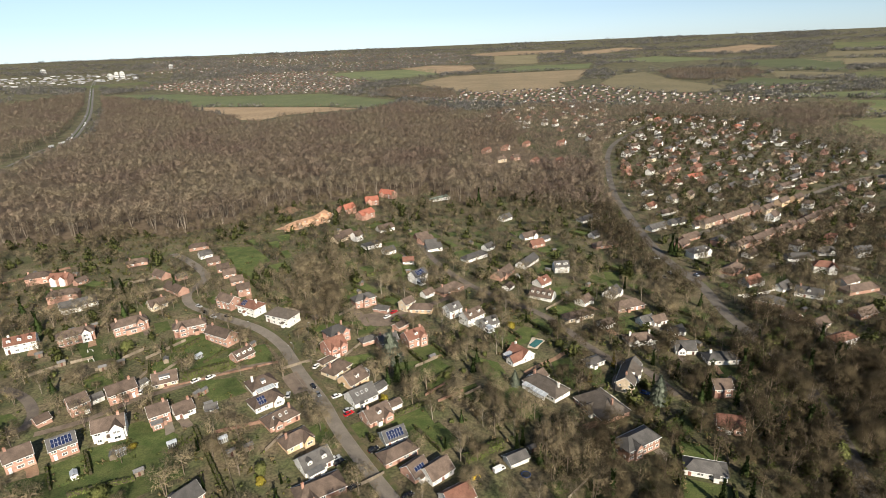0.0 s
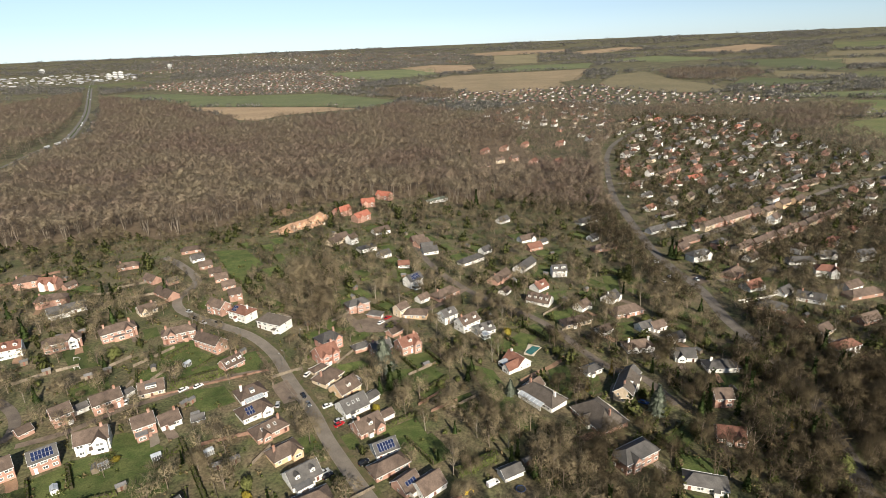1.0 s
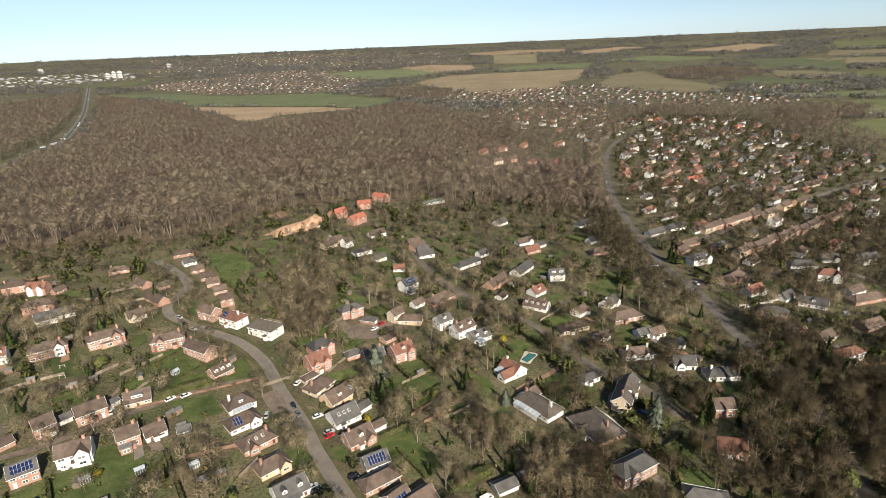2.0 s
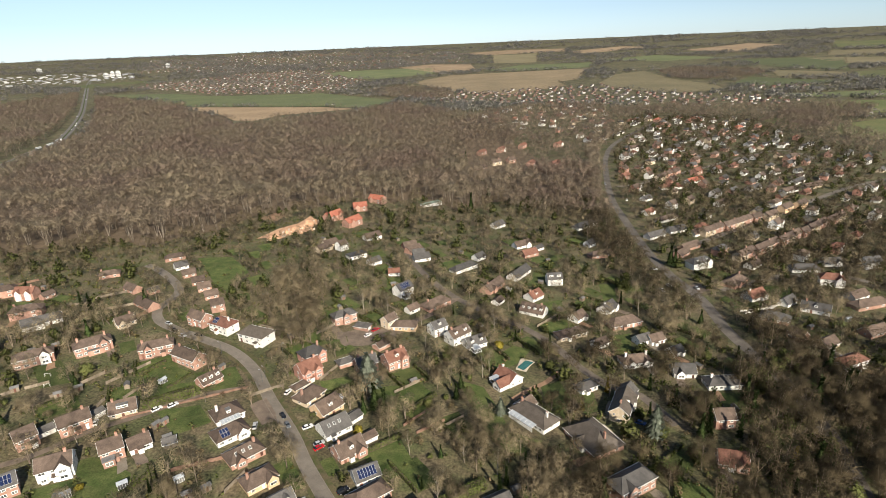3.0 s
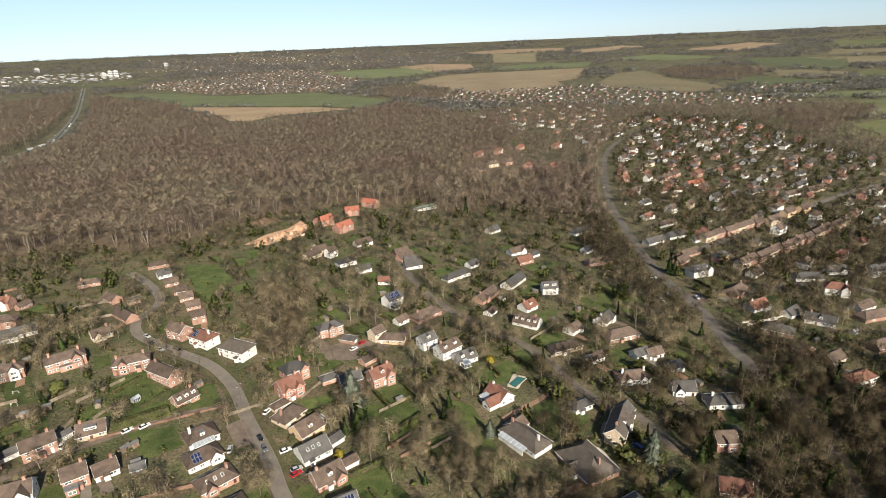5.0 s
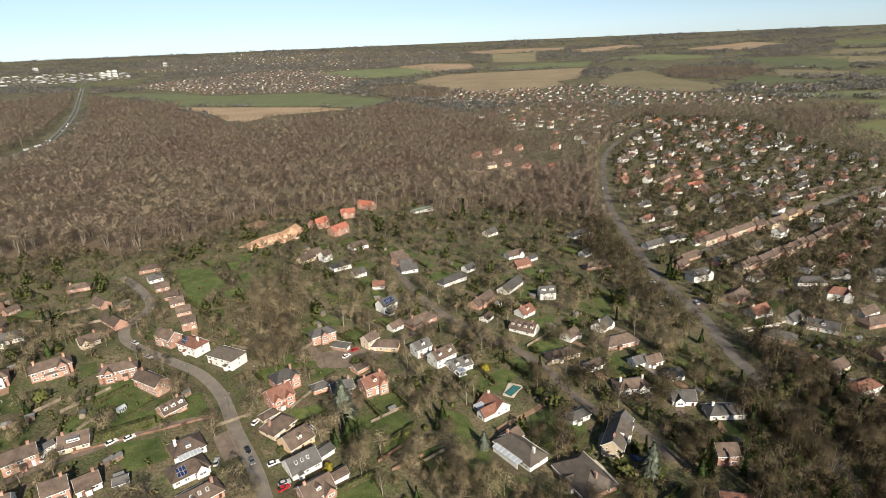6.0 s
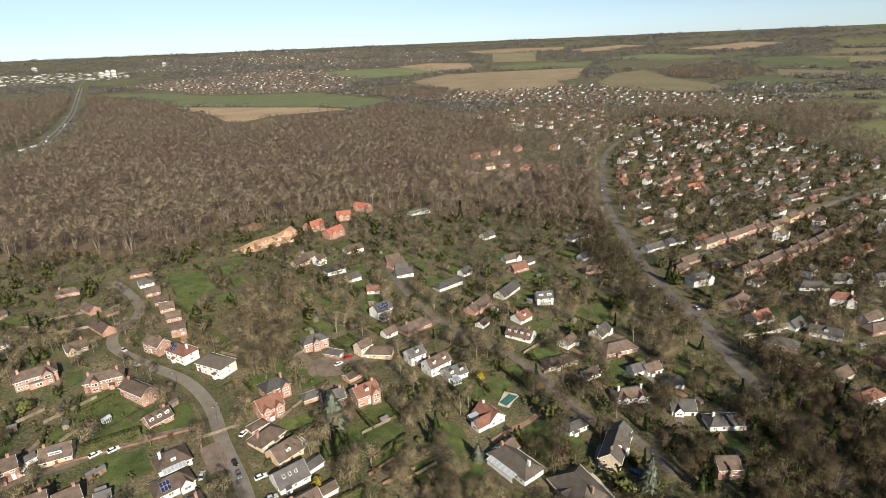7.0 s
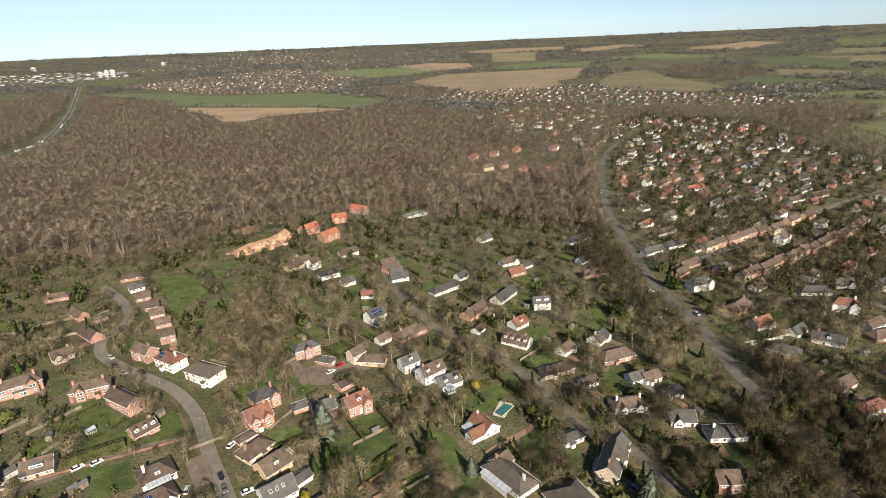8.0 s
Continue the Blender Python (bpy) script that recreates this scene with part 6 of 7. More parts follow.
car(162.3, 334.0, -84, 'paintwhite', 'white car at the side of the road')
plant('spruce', -26.3, 232.9, 106, 1.45, 'tall blue grey spruce in a garden', 'conifer')
take_box(-26.3, 232.9, 0, 2.5, 2.5, 3)
plant('spruce', 29.3, 214.8, 4, 0.65, 'small blue spruce beside a bungalow', 'conifer')
take_box(29.3, 214.8, 0, 2.5, 2.5, 3)
plant('spruce', 87.6, 200.1, 359, 1.10, 'broad blue cedar among bare trees', 'conifer')
take_box(87.6, 200.1, 0, 2.5, 2.5, 3)
plant('gold0', 77.4, 229.3, 345, 1.10, 'golden columnar conifer on a lawn', 'conifer')
take_box(77.4, 229.3, 0, 2.5, 2.5, 3)
plant('gold0', 63.2, 217.1, 178, 1.00, 'golden green conifer beside a lawn', 'conifer')
take_box(63.2, 217.1, 0, 2.5, 2.5, 3)
plant('gold0', 130.3, 181.3, 140, 1.20, 'golden green conifer at the wood edge', 'conifer')
take_box(130.3, 181.3, 0, 2.5, 2.5, 3)
plant('gold1', 34.2, 268.2, 183, 1.50, 'bright yellow green garden bush', 'bush')
take_box(34.2, 268.2, 0, 2.5, 2.5, 3)
plant('gold1', -27.4, 202.4, 68, 1.30, 'yellow green garden bush', 'bush')
take_box(-27.4, 202.4, 0, 2.5, 2.5, 3)
plant('gold1', -65.3, 155.0, 105, 1.10, 'yellow forsythia bush in a garden', 'bush')
take_box(-65.3, 155.0, 0, 2.5, 2.5, 3)
plant('gold1', -117.1, 172.9, 346, 0.90, 'golden rounded garden bush', 'bush')
take_box(-117.1, 172.9, 0, 2.5, 2.5, 3)
plant('cedar1', 160.9, 372.3, 194, 1.25, 'tall dark conifer beside the road', 'conifer')
take_box(160.9, 372.3, 0, 2.5, 2.5, 3)
plant('cedar0', 163.1, 370.1, 273, 1.15, 'dark conifer beside the road', 'conifer')
take_box(163.1, 370.1, 0, 2.5, 2.5, 3)
plant('cedar2', -160.5, 311.7, 180, 0.80, 'dark conifer in a garden', 'conifer')
take_box(-160.5, 311.7, 0, 2.5, 2.5, 3)
plant('cedar0', -174.1, 278.6, 37, 0.85, 'dark green conifer between houses', 'conifer')
take_box(-174.1, 278.6, 0, 2.5, 2.5, 3)
plant('cypress1', -190.1, 308.4, 165, 1.10, 'narrow dark cypress in a garden', 'conifer')
take_box(-190.1, 308.4, 0, 2.5, 2.5, 3)
plant('cypress0', -197.2, 312.3, 266, 1.10, 'narrow dark cypress in a garden', 'conifer')
take_box(-197.2, 312.3, 0, 2.5, 2.5, 3)
plant('cedar2', -228.0, 278.4, 206, 1.10, 'large dark conifer behind houses', 'conifer')
take_box(-228.0, 278.4, 0, 2.5, 2.5, 3)
plant('cedar1', -211.2, 264.5, 105, 1.00, 'large dark conifer beside houses', 'conifer')
take_box(-211.2, 264.5, 0, 2.5, 2.5, 3)
plant('cedar0', -22.2, 217.7, 257, 1.15, 'dark conifer beside a lawn', 'conifer')
take_box(-22.2, 217.7, 0, 2.5, 2.5, 3)
plant('cedar1', -18.0, 213.6, 36, 1.05, 'dark conifer beside a lawn', 'conifer')
take_box(-18.5, 214.2, 0, 2.5, 2.5, 3)
plant('cedar0', -50.8, 358.7, 280, 0.90, 'dark conifer on the slope', 'conifer')
take_box(-50.8, 358.7, 0, 2.5, 2.5, 3)
plant('cedar2', -83.0, 462.5, 170, 0.90, 'dark spreading conifer near orange roofs', 'conifer')
take_box(-83.0, 462.5, 0, 2.5, 2.5, 3)
plant('cedar2', 35.3, 512.7, 227, 1.30, 'dark spreading cedar above the houses', 'conifer')
take_box(35.3, 512.7, 0, 2.5, 2.5, 3)
plant('cedar1', 56.0, 567.3, 273, 1.10, 'dark conifer at the wood edge', 'conifer')
take_box(56.0, 567.3, 0, 2.5, 2.5, 3)
plant('cypress2', 108.8, 201.8, 66, 1.20, 'dark green narrow conifer near the road', 'conifer')
take_box(108.8, 201.8, 0, 2.5, 2.5, 3)
plant('cypress1', 107.0, 196.9, 359, 1.20, 'green narrow conifer near the road', 'conifer')
take_box(107.0, 196.9, 0, 2.5, 2.5, 3)
plant('cypress2', 118.3, 196.4, 57, 1.10, 'green conifer behind a red roof', 'conifer')
take_box(118.3, 196.4, 0, 2.5, 2.5, 3)
plant('cypress0', 120.0, 185.9, 121, 1.00, 'green conifer behind a red roof', 'conifer')
take_box(120.0, 185.9, 0, 2.5, 2.5, 3)
plant('evergreen0', 140.6, 235.2, 160, 1.40, 'broad evergreen tree by the road', 'tree')
take_box(140.6, 235.2, 0, 2.5, 2.5, 3)
plant('evergreen1', 154.9, 238.6, 329, 1.50, 'broad evergreen tree by the road', 'tree')
take_box(154.9, 238.6, 0, 2.5, 2.5, 3)
plant('evergreen2', 166.0, 247.0, 23, 1.30, 'broad evergreen tree by the road', 'tree')
take_box(166.0, 247.0, 0, 2.5, 2.5, 3)
plant('cedar1', 178.8, 237.0, 135, 1.20, 'dark conifer east of the road', 'conifer')
take_box(178.8, 237.0, 0, 2.5, 2.5, 3)
plant('cedar0', 175.1, 220.8, 357, 1.20, 'dark conifer east of the road', 'conifer')
take_box(175.1, 220.8, 0, 2.5, 2.5, 3)
plant('cedar2', 159.2, 214.3, 131, 1.10, 'dark conifer east of the road', 'conifer')
take_box(159.2, 214.3, 0, 2.5, 2.5, 3)
plant('cypress1', 26.9, 175.1, 275, 0.90, 'dark cypress among bare trees', 'conifer')
take_box(26.9, 175.1, 0, 2.5, 2.5, 3)
plant('cypress0', 24.3, 172.0, 180, 0.90, 'dark cypress among bare trees', 'conifer')
take_box(24.3, 172.0, 0, 2.5, 2.5, 3)
plant('evergreen0', 85.5, 211.0, 281, 0.80, 'evergreen tree beside a brick gable', 'tree')
take_box(85.5, 211.0, 0, 2.5, 2.5, 3)
plant('cedar1', 103.9, 197.0, 244, 0.90, 'dark conifer in deep shade', 'conifer')
take_box(103.9, 197.0, 0, 2.5, 2.5, 3)
plant('evergreen1', 118.9, 335.3, 81, 1.00, 'evergreen tree on a lawn', 'tree')
take_box(118.9, 335.3, 0, 2.5, 2.5, 3)
plant('cypress2', 110.1, 316.3, 114, 0.80, 'small dark conifer beside a lawn', 'conifer')
take_box(110.1, 316.3, 0, 2.5, 2.5, 3)
plant('evergreen2', 1.5, 347.4, 54, 0.90, 'evergreen tree on the bank', 'tree')
take_box(1.5, 347.4, 0, 2.5, 2.5, 3)
plant('cedar0', 29.8, 734.3, 20, 1.20, 'dark conifer at the village edge', 'conifer')
take_box(29.8, 734.3, 0, 2.5, 2.5, 3)
plant('cedar1', 42.7, 750.0, 141, 1.10, 'dark conifer at the village edge', 'conifer')
take_box(42.7, 750.0, 0, 2.5, 2.5, 3)
hedge(-10.1, 214.3, 2.4, 228.3, 1.3, 2.0)
hedge(-24.2, 191.4, -10.8, 201.4, 1.2, 1.8)
hedge(-117.5, 217.6, -100.3, 228.3, 3.0, 3.6)
hedge(-99.0, 184.1, -75.1, 149.3, 1.4, 2.2)
hedge(-101.2, 171.2, -96.7, 180.7, 1.2, 1.8)
hedge(-127.0, 149.5, -108.5, 157.0, 1.2, 1.8)
hedge(-30.7, 345.5, -49.4, 334.0, 1.2, 2.0)
hedge(4.1, 166.1, 19.4, 175.2, 3.0, 3.2)
hedge(-47.7, 211.3, -40.2, 229.6, 1.2, 1.8)
hedge(-44.2, 225.8, -27.1, 239.1, 1.6, 2.4)
hedge(90.2, 261.3, 107.9, 262.6, 1.1, 1.6)
hedge(21.6, 290.5, 33.4, 306.6, 1.0, 1.5)
hedge(8.0, 279.0, 23.4, 297.1, 1.0, 1.5)
hedge(-103.2, 223.7, -93.4, 233.3, 1.0, 1.4)
fence(-142.1, 235.3, -130.2, 251.9)
fence(-182.0, 307.7, -163.1, 316.5)
fence(-209.6, 315.3, -192.9, 316.7)
fence(-197.0, 323.0, -180.7, 331.0)
fence(-15.2, 229.7, -3.0, 239.9)
fence(-188.9, 222.6, -179.8, 230.5)
fence(-175.9, 232.7, -168.0, 237.2)
fence(-75.9, 226.3, -64.5, 233.8)
fence(-69.0, 280.5, -89.6, 287.1)
fence(-88.9, 180.1, -71.3, 148.8)
fence(-154.4, 234.1, -147.2, 244.0)
fence(-155.3, 228.6, -160.7, 226.1)
fence(2.7, 204.3, 14.1, 213.5)
fence(-64.5, 181.0, -68.3, 171.4)
fence(-54.2, 177.9, -59.1, 171.5)
fence(-31.2, 154.8, -23.9, 160.3)
fence(-49.2, 238.6, -39.7, 256.8)
fence(-58.5, 279.9, -47.9, 294.2)
fence(57.2, 290.2, 70.5, 303.3)
fence(64.1, 272.4, 78.8, 281.9)
fence(110.2, 242.8, 123.6, 236.8)
fence(-28.7, 252.4, -32.0, 239.0)
fence(-128.7, 223.9, -125.0, 233.3)
fence(-137.5, 210.9, -136.4, 224.0)
garden_wall(-123.1, 210.9, -95.0, 224.9, 0.9, 'oldbrick', 'low red brick wall along the lane')
garden_wall(-95.0, 224.9, -79.3, 232.5, 0.9, 'oldbrick', 'low red brick wall along the lane')
garden_wall(-90.5, 181.4, -69.1, 190.3, 1.4, 'oldbrick', 'reddish brick garden wall between bungalows')
garden_wall(173.8, 299.2, 205.0, 310.4, 1.0, 'white', 'low white garden wall by the main road')
garden_wall(172.5, 302.0, 193.0, 304.5, 1.0, 'white', 'low white garden wall by the main road')
garden_wall(-1.7, 216.1, -10.2, 207.4, 1.2, 'oldbrick', 'red brick garden wall')
garden_wall(-4.9, 203.0, 6.2, 210.8, 1.2, 'oldbrick', 'red brick garden wall behind a lawn')
garden_wall(-281.5, 333.5, -250.8, 357.0, 1.3, 'oldbrick', 'red brick boundary wall below the wood')
garden_wall(38.0, 148.2, 46.9, 157.1, 0.9, 'stone', 'pale curved garden wall')
shed(-108.5, 159.7, 35)
shed(-119.9, 169.8, 40, green=True)
shed(-99.0, 198.5, 30)
shed(-85.7, 176.9, 40, green=True)
shed(-80.1, 169.8, 30)
shed(-103.5, 174.3, 35, green=True)
shed(-151.7, 231.6, 35)
shed(-157.6, 227.0, 30)
shed(-184.7, 268.7, 40)
shed(-106.7, 206.0, 60)
shed(-104.6, 208.0, 60)
shed(-179.4, 231.9, 35)
shed(-74.9, 172.9, 40)
shed(-95.6, 247.1, 60)
shed(-195.4, 240.3, 35)
shed(-70.8, 276.3, 30)
shed(-92.0, 331.9, 30)
shed(-96.4, 322.4, 30)
shed(29.7, 172.5, 30)
shed(-51.4, 321.2, 45)
street_lamp(-73.5, 239.7, 150)
street_lamp(-74.1, 236.9, 150)
street_lamp(-35.3, 189.0, 330)
street_lamp(-100.3, 260.5, 150)
street_lamp(-102.6, 278.5, 120)
street_lamp(-71.1, 260.9, 330)
ROWS_OF_HOUSES.append((207.4, 376.3, 285.1, 424.8, 9))
ROWS_OF_HOUSES.append((287.6, 427.0, 335.6, 459.1, 4))
ROWS_OF_HOUSES.append((208.0, 429.5, 271.4, 465.2, 6))
ROWS_OF_HOUSES.append((238.7, 608.0, 275.4, 642.6, 3))
lorry(-676.4, 1062.3, 116, 2)
lorry(-788.3, 1293.2, 116, 0)
lorry(-652.3, 960.8, 278, 2)
lorry(-1307.1, 2248.5, 119, 0)
lorry(-885.7, 1462.4, 298, 1)
lorry(-1126.7, 1921.7, 119, 1)
lorry(-661.3, 1031.1, 116, 2)
lorry(-1164.2, 1972.0, 299, 0)
lorry(-657.5, 995.8, 278, 2)
lorry(-1246.1, 2120.5, 299, 0)
lorry(-1215.7, 2065.4, 299, 2)
lorry(-782.6, 1281.5, 116, 0)
lorry(-691.9, 1074.9, 296, 0)
lorry(-1350.4, 2309.6, 299, 0)
lorry(-1302.2, 2222.2, 299, 2)
lorry(-659.1, 1006.6, 278, 2)
lorry(-720.4, 1133.9, 296, 0)
lorry(-682.0, 1054.6, 296, 0)
lorry(-653.1, 966.0, 278, 2)
lorry(-1421.9, 2439.1, 299, 2)
lorry(-751.1, 1216.4, 116, 0)
lorry(-800.4, 1316.8, 118, 2)
POOL = [(41.7, 250.7), (45.5, 255.3), (48.4, 253.7), (43.8, 248.4)]
POOL_TERRACE = [(39.6, 248.4), (44.0, 259.4), (49.9, 256.0), (44.7, 246.1)]
FORECOURT = [(-45.2, 282.8), (-33.1, 289.2), (-22.1, 280.9), (-30.8, 269.7), (-39.0, 269.4)]
QUARRY = [(-130.7, 421.5), (-120.4, 444.9), (-108.3, 460.9), (-103.1, 483.1), (-92.0, 464.5), (-96.3, 439.4), (-113.8, 423.6)]
CLEARING = [(-144.5, 472.9), (-135.8, 494.3), (-123.7, 484.3), (-127.5, 467.8)]
GOALS = [(-172.4, 242.7), (-167.2, 234.2)]
TRAMPOLINE = [(25.8, 159.4)]
DIGGER = [(7.2, 157.3)]
CAR_PARK = [(153.3, 337.9), (168.1, 342.5), (169.0, 331.8), (157.4, 323.9)]
DRIVE_FRONT = [(-74.4, 220.4), (-67.7, 226.5), (-61.1, 211.0), (-66.2, 206.8)]
ISLAND = [(-181.7, 194.9), (-177.5, 195.4), (-171.6, 190.8), (-171.1, 186.3), (-175.2, 185.8)]
TOWERS = [(-1539.6, 2872.8), (-1509.3, 2866.1), (-1558.9, 2849.4), (-2106.4, 3209.9), (-1522.7, 3441.1)]


# ---- pool, goals and other single things ----
def ring(points, k):
    cx, cy = sum(p[0] for p in points) / len(points), sum(p[1] for p in points) / len(points)
    return [(cx + (x - cx) * k, cy + (y - cy) * k) for x, y in points]


def flat_thing(outline, z, thick, key, name, parent):
    return part(name, Shape().slab([(x, y, z) for x, y in outline], thick), M[key], parent)


terrace = tagged(new("pool_terrace"), "pale stone terrace round a swimming pool", "terrace")
pool_z = land(*POOL[0]) + 0.3
flat_thing(ring(POOL_TERRACE, 0.9), pool_z, 0.8, "stone", "paving", terrace)
pool = tagged(new("swimming_pool"), "rectangular swimming pool with teal water", "pool")
flat_thing(ring(POOL, 1.42), pool_z + 0.06, 0.3, "stone", "coping", pool)
flat_thing(ring(POOL, 1.25), pool_z + 0.075, 0.2, "water", "water", pool)
lawn(FORECOURT, "drive", "gravel forecourt before brick houses", "forecourt")
lawn(QUARRY, "sand", "bare orange earth bank beside new houses", "earth_bank")
lawn(CLEARING, "earth", "bare earth clearing in the wood", "earth_bank")
lawn(CAR_PARK, "drive", "grey gravel car park beside the road", "car_park")
lawn(DRIVE_FRONT, "drive", "brown paved front drive", "drive")
lawn(ISLAND, "lawn", "round grass island in the turning circle", "grass_island")
for x, y in GOALS:
    goal = thing("football_goal", x, y, 8, label="small white football goal on a lawn", category="goal", group="garden goals")
    for px in (-1.2, 1.2):
        part("post", Shape().tube([(px, 0, -0.2), (px, 0, 1.6)], [0.06, 0.06], 5), M["upvc"], goal)
        part("stay", Shape().tube([(px, 0, 1.6), (px, 0.9, 0.0)], [0.04, 0.04], 4), M["upvc"], goal)
    part("crossbar", Shape().tube([(-1.2, 0, 1.6), (1.2, 0, 1.6)], [0.06, 0.06], 5), M["upvc"], goal)
tramp = thing("trampoline", *TRAMPOLINE[0], label="round black garden trampoline", category="trampoline")
part("jumping_mat", Shape().disc(0, 0, 0.8, 1.5, 20), M["tyre"], tramp)
part("rim", Shape().tube([(1.6 * math.cos(i * 0.3142), 1.6 * math.sin(i * 0.3142), 0.8) for i in range(21)], [0.1] * 21, 5), M["blue"], tramp)
for i in range(4):
    a = math.tau * i / 4
    part("leg", Shape().tube([(1.55 * math.cos(a), 1.55 * math.sin(a), 0.8), (1.6 * math.cos(a), 1.6 * math.sin(a), -0.3)], [0.04, 0.04], 4), M["steel"], tramp)
digger = thing("mini_digger", *DIGGER[0], 20, label="small yellow digger on bare ground", category="digger")
part("cab", Shape().box(-0.7, 0.5, -0.6, 0.6, 0.7, 1.0).box(-0.6, 0.3, -0.55, 0.0, 1.0, 2.1), M["yellow"], digger)
for k in (-0.65, 0.65):
    part("track", Shape().prism([(-1.1, 0.1), (1.1, 0.1), (1.25, 0.35), (1.0, 0.6), (-1.0, 0.6), (-1.25, 0.35)], k - 0.2, k + 0.2), M["tyre"], digger)
part("arm", Shape().tube([(0.5, 0, 1.0), (1.5, 0, 2.2), (2.6, 0, 1.2), (2.7, 0, 0.3)], [0.16, 0.14, 0.11, 0.1], 5), M["yellow"], digger)

MOUNDS = [(-119.5, 420.1, 4.2), (-115.1, 426.4, 5.5), (-111.7, 435.6, 4.0), (-107.4, 442.5, 6.0), (-103.1, 449.8, 5.0), (-99.4, 458.9, 6.5), (-95.4, 465.4, 4.0), (-102.1, 434.6, 3.2), (-94.1, 444.6, 3.0)]


def earth_mound(x, y, r, seed):
    """A heap of dug clay and rubble with broken lumps on it."""
    rng = random.Random(seed)
    heap = Shape()
    rings, sides = 6, 18
    bumps = [(rng.uniform(-0.5, 0.5) * r, rng.uniform(-0.5, 0.5) * r, rng.uniform(0.2, 0.45) * r) for _ in range(5)]
    for k in range(rings + 1):
        for i in range(sides):
            a, q = math.tau * i / sides, r * (k / rings) * rng.uniform(0.92, 1.08)
            px, py = math.cos(a) * q, math.sin(a) * q
            z = sum(h * math.exp(-((px - bx_) ** 2 + (py - by_) ** 2) / (0.12 * r * r)) for bx_, by_, h in bumps) * (1 - k / rings) + rng.uniform(-0.1, 0.12)
            heap.v.append((px, py, z if k < rings else -0.6))
    for k in range(rings):
        for i in range(sides):
            j = (i + 1) % sides
            heap.f.append((k * sides + i, (k + 1) * sides + i, (k + 1) * sides + j, k * sides + j))
    ob = thing("earth_mound", x, y, rng.uniform(0, 360), label="heap of orange clay and pale rubble", category="earth mound", group="rubble heaps")
    part("heap", heap, M["sand"], ob)
    for _ in range(9):
        u, v, w = rng.uniform(-0.8, 0.8) * r, rng.uniform(-0.8, 0.8) * r, rng.uniform(0.3, 0.8)
        block = Shape().box(-w, w, -w * 0.7, w * 0.7, -0.3, w * 0.8)
        block.v = [(a * rng.uniform(0.8, 1.1), b * rng.uniform(0.8, 1.1), c) for a, b, c in block.v]
        part("rubble", block, M[rng.choice(("rubble", "sand", "rubble"))], ob, "", pose(u, v, 0.3, rng.uniform(-20, 20), rng.uniform(-20, 20), rng.uniform(0, 90)))
    take_box(x, y, 0, r, r, 3)


for i, (x, y, r) in enumerate(MOUNDS):
    earth_mound(x, y, r, i)

take_box(27, 231, 0, 8, 8, 3)
take_box(48, 200, -50, 11, 5, 3)
take_box(POOL[0][0], POOL[0][1] - 8, 0, 9, 14, 2)
take_box(TRAMPOLINE[0][0] - 4, TRAMPOLINE[0][1] - 5, 0, 12, 8, 2)
for x, y in GOALS:
    take_box(x, y - 6, 0, 7, 8, 2)

# ---- estate houses ----
rng = random.Random(5)


def settle(outline, gap, count, rng, near=4.0):
    """Loose places inside an outline, with a gap between them."""
    xs, ys = [p[0] for p in outline], [p[1] for p in outline]
    kept, cells = [], {}
    r = np.random.RandomState(rng.randrange(1 << 30))
    px, py = r.uniform(min(xs), max(xs), count), r.uniform(min(ys), max(ys), count)
    kept_in = inside(px, py, outline)
    for x, y in zip(px[kept_in].tolist(), py[kept_in].tolist()):
        k = (int(x // gap), int(y // gap))
        if any((x - a) ** 2 + (y - b) ** 2 < gap * gap for i in (-1, 0, 1) for j in (-1, 0, 1) for a, b in cells.get((k[0] + i, k[1] + j), ())):
            continue
        if free(x, y, 3) and free(x + near, y, 3) and free(x - near, y, 3) and free(x, y + near, 3) and free(x, y - near, 3):
            cells.setdefault(k, []).append((x, y))
            kept.append((x, y))
    return kept


def terrace_row(x0, y0, x1, y1, count, wall="brick"):
    turn = math.degrees(math.atan2(y1 - y0, x1 - x0))
    step = math.hypot(x1 - x0, y1 - y0) / count
    for i in range(count):
        f = (i + 0.5) / count
        set_back = (0.0, 0.9, -0.5)[i % 3]
        house(x0 + (x1 - x0) * f - math.sin(radians(turn)) * set_back, y0 + (y1 - y0) * f + math.cos(radians(turn)) * set_back, turn, step - 0.3, 6.2, 2, "gable", wall if i % 3 else "cream", "browntile", "ch" if i % 2 else "", detail=1)


near_sites = list(house_sites)
for row in ROWS_OF_HOUSES:
    terrace_row(*row)
for x, y in settle(ESTATE, 22.5, 2600, rng, 7) + settle(VILLAGE, 24, 500, rng, 7):
    turn = rng.choice((36, 40, 40, 44)) + rng.uniform(-5, 5)
    two = rng.random() < 0.5
    house(x, y, turn, rng.uniform(8, 13.5), rng.uniform(6.2, 7.8), 2 if two else 1, rng.choice(("gable", "gable", "hip")), rng.choice(("brick", "white", "white", "white", "brick", "cream", "pinkbrick")), rng.choice(("browntile", "slate", "slate", "browntile", "browntile", "slate", "browntile", "redtile")), rng.choice(("ch", "", "fgw", "")), detail=1)


# ---- far towns ----
def box_house():
    s, r = Shape(), Shape()
    gable_walls(s, 11, 8, 5, 2.8)
    gable_roof(r, 11, 8, 5, 2.8, 0.4, 0.2)
    return s.tris(), r.tris()


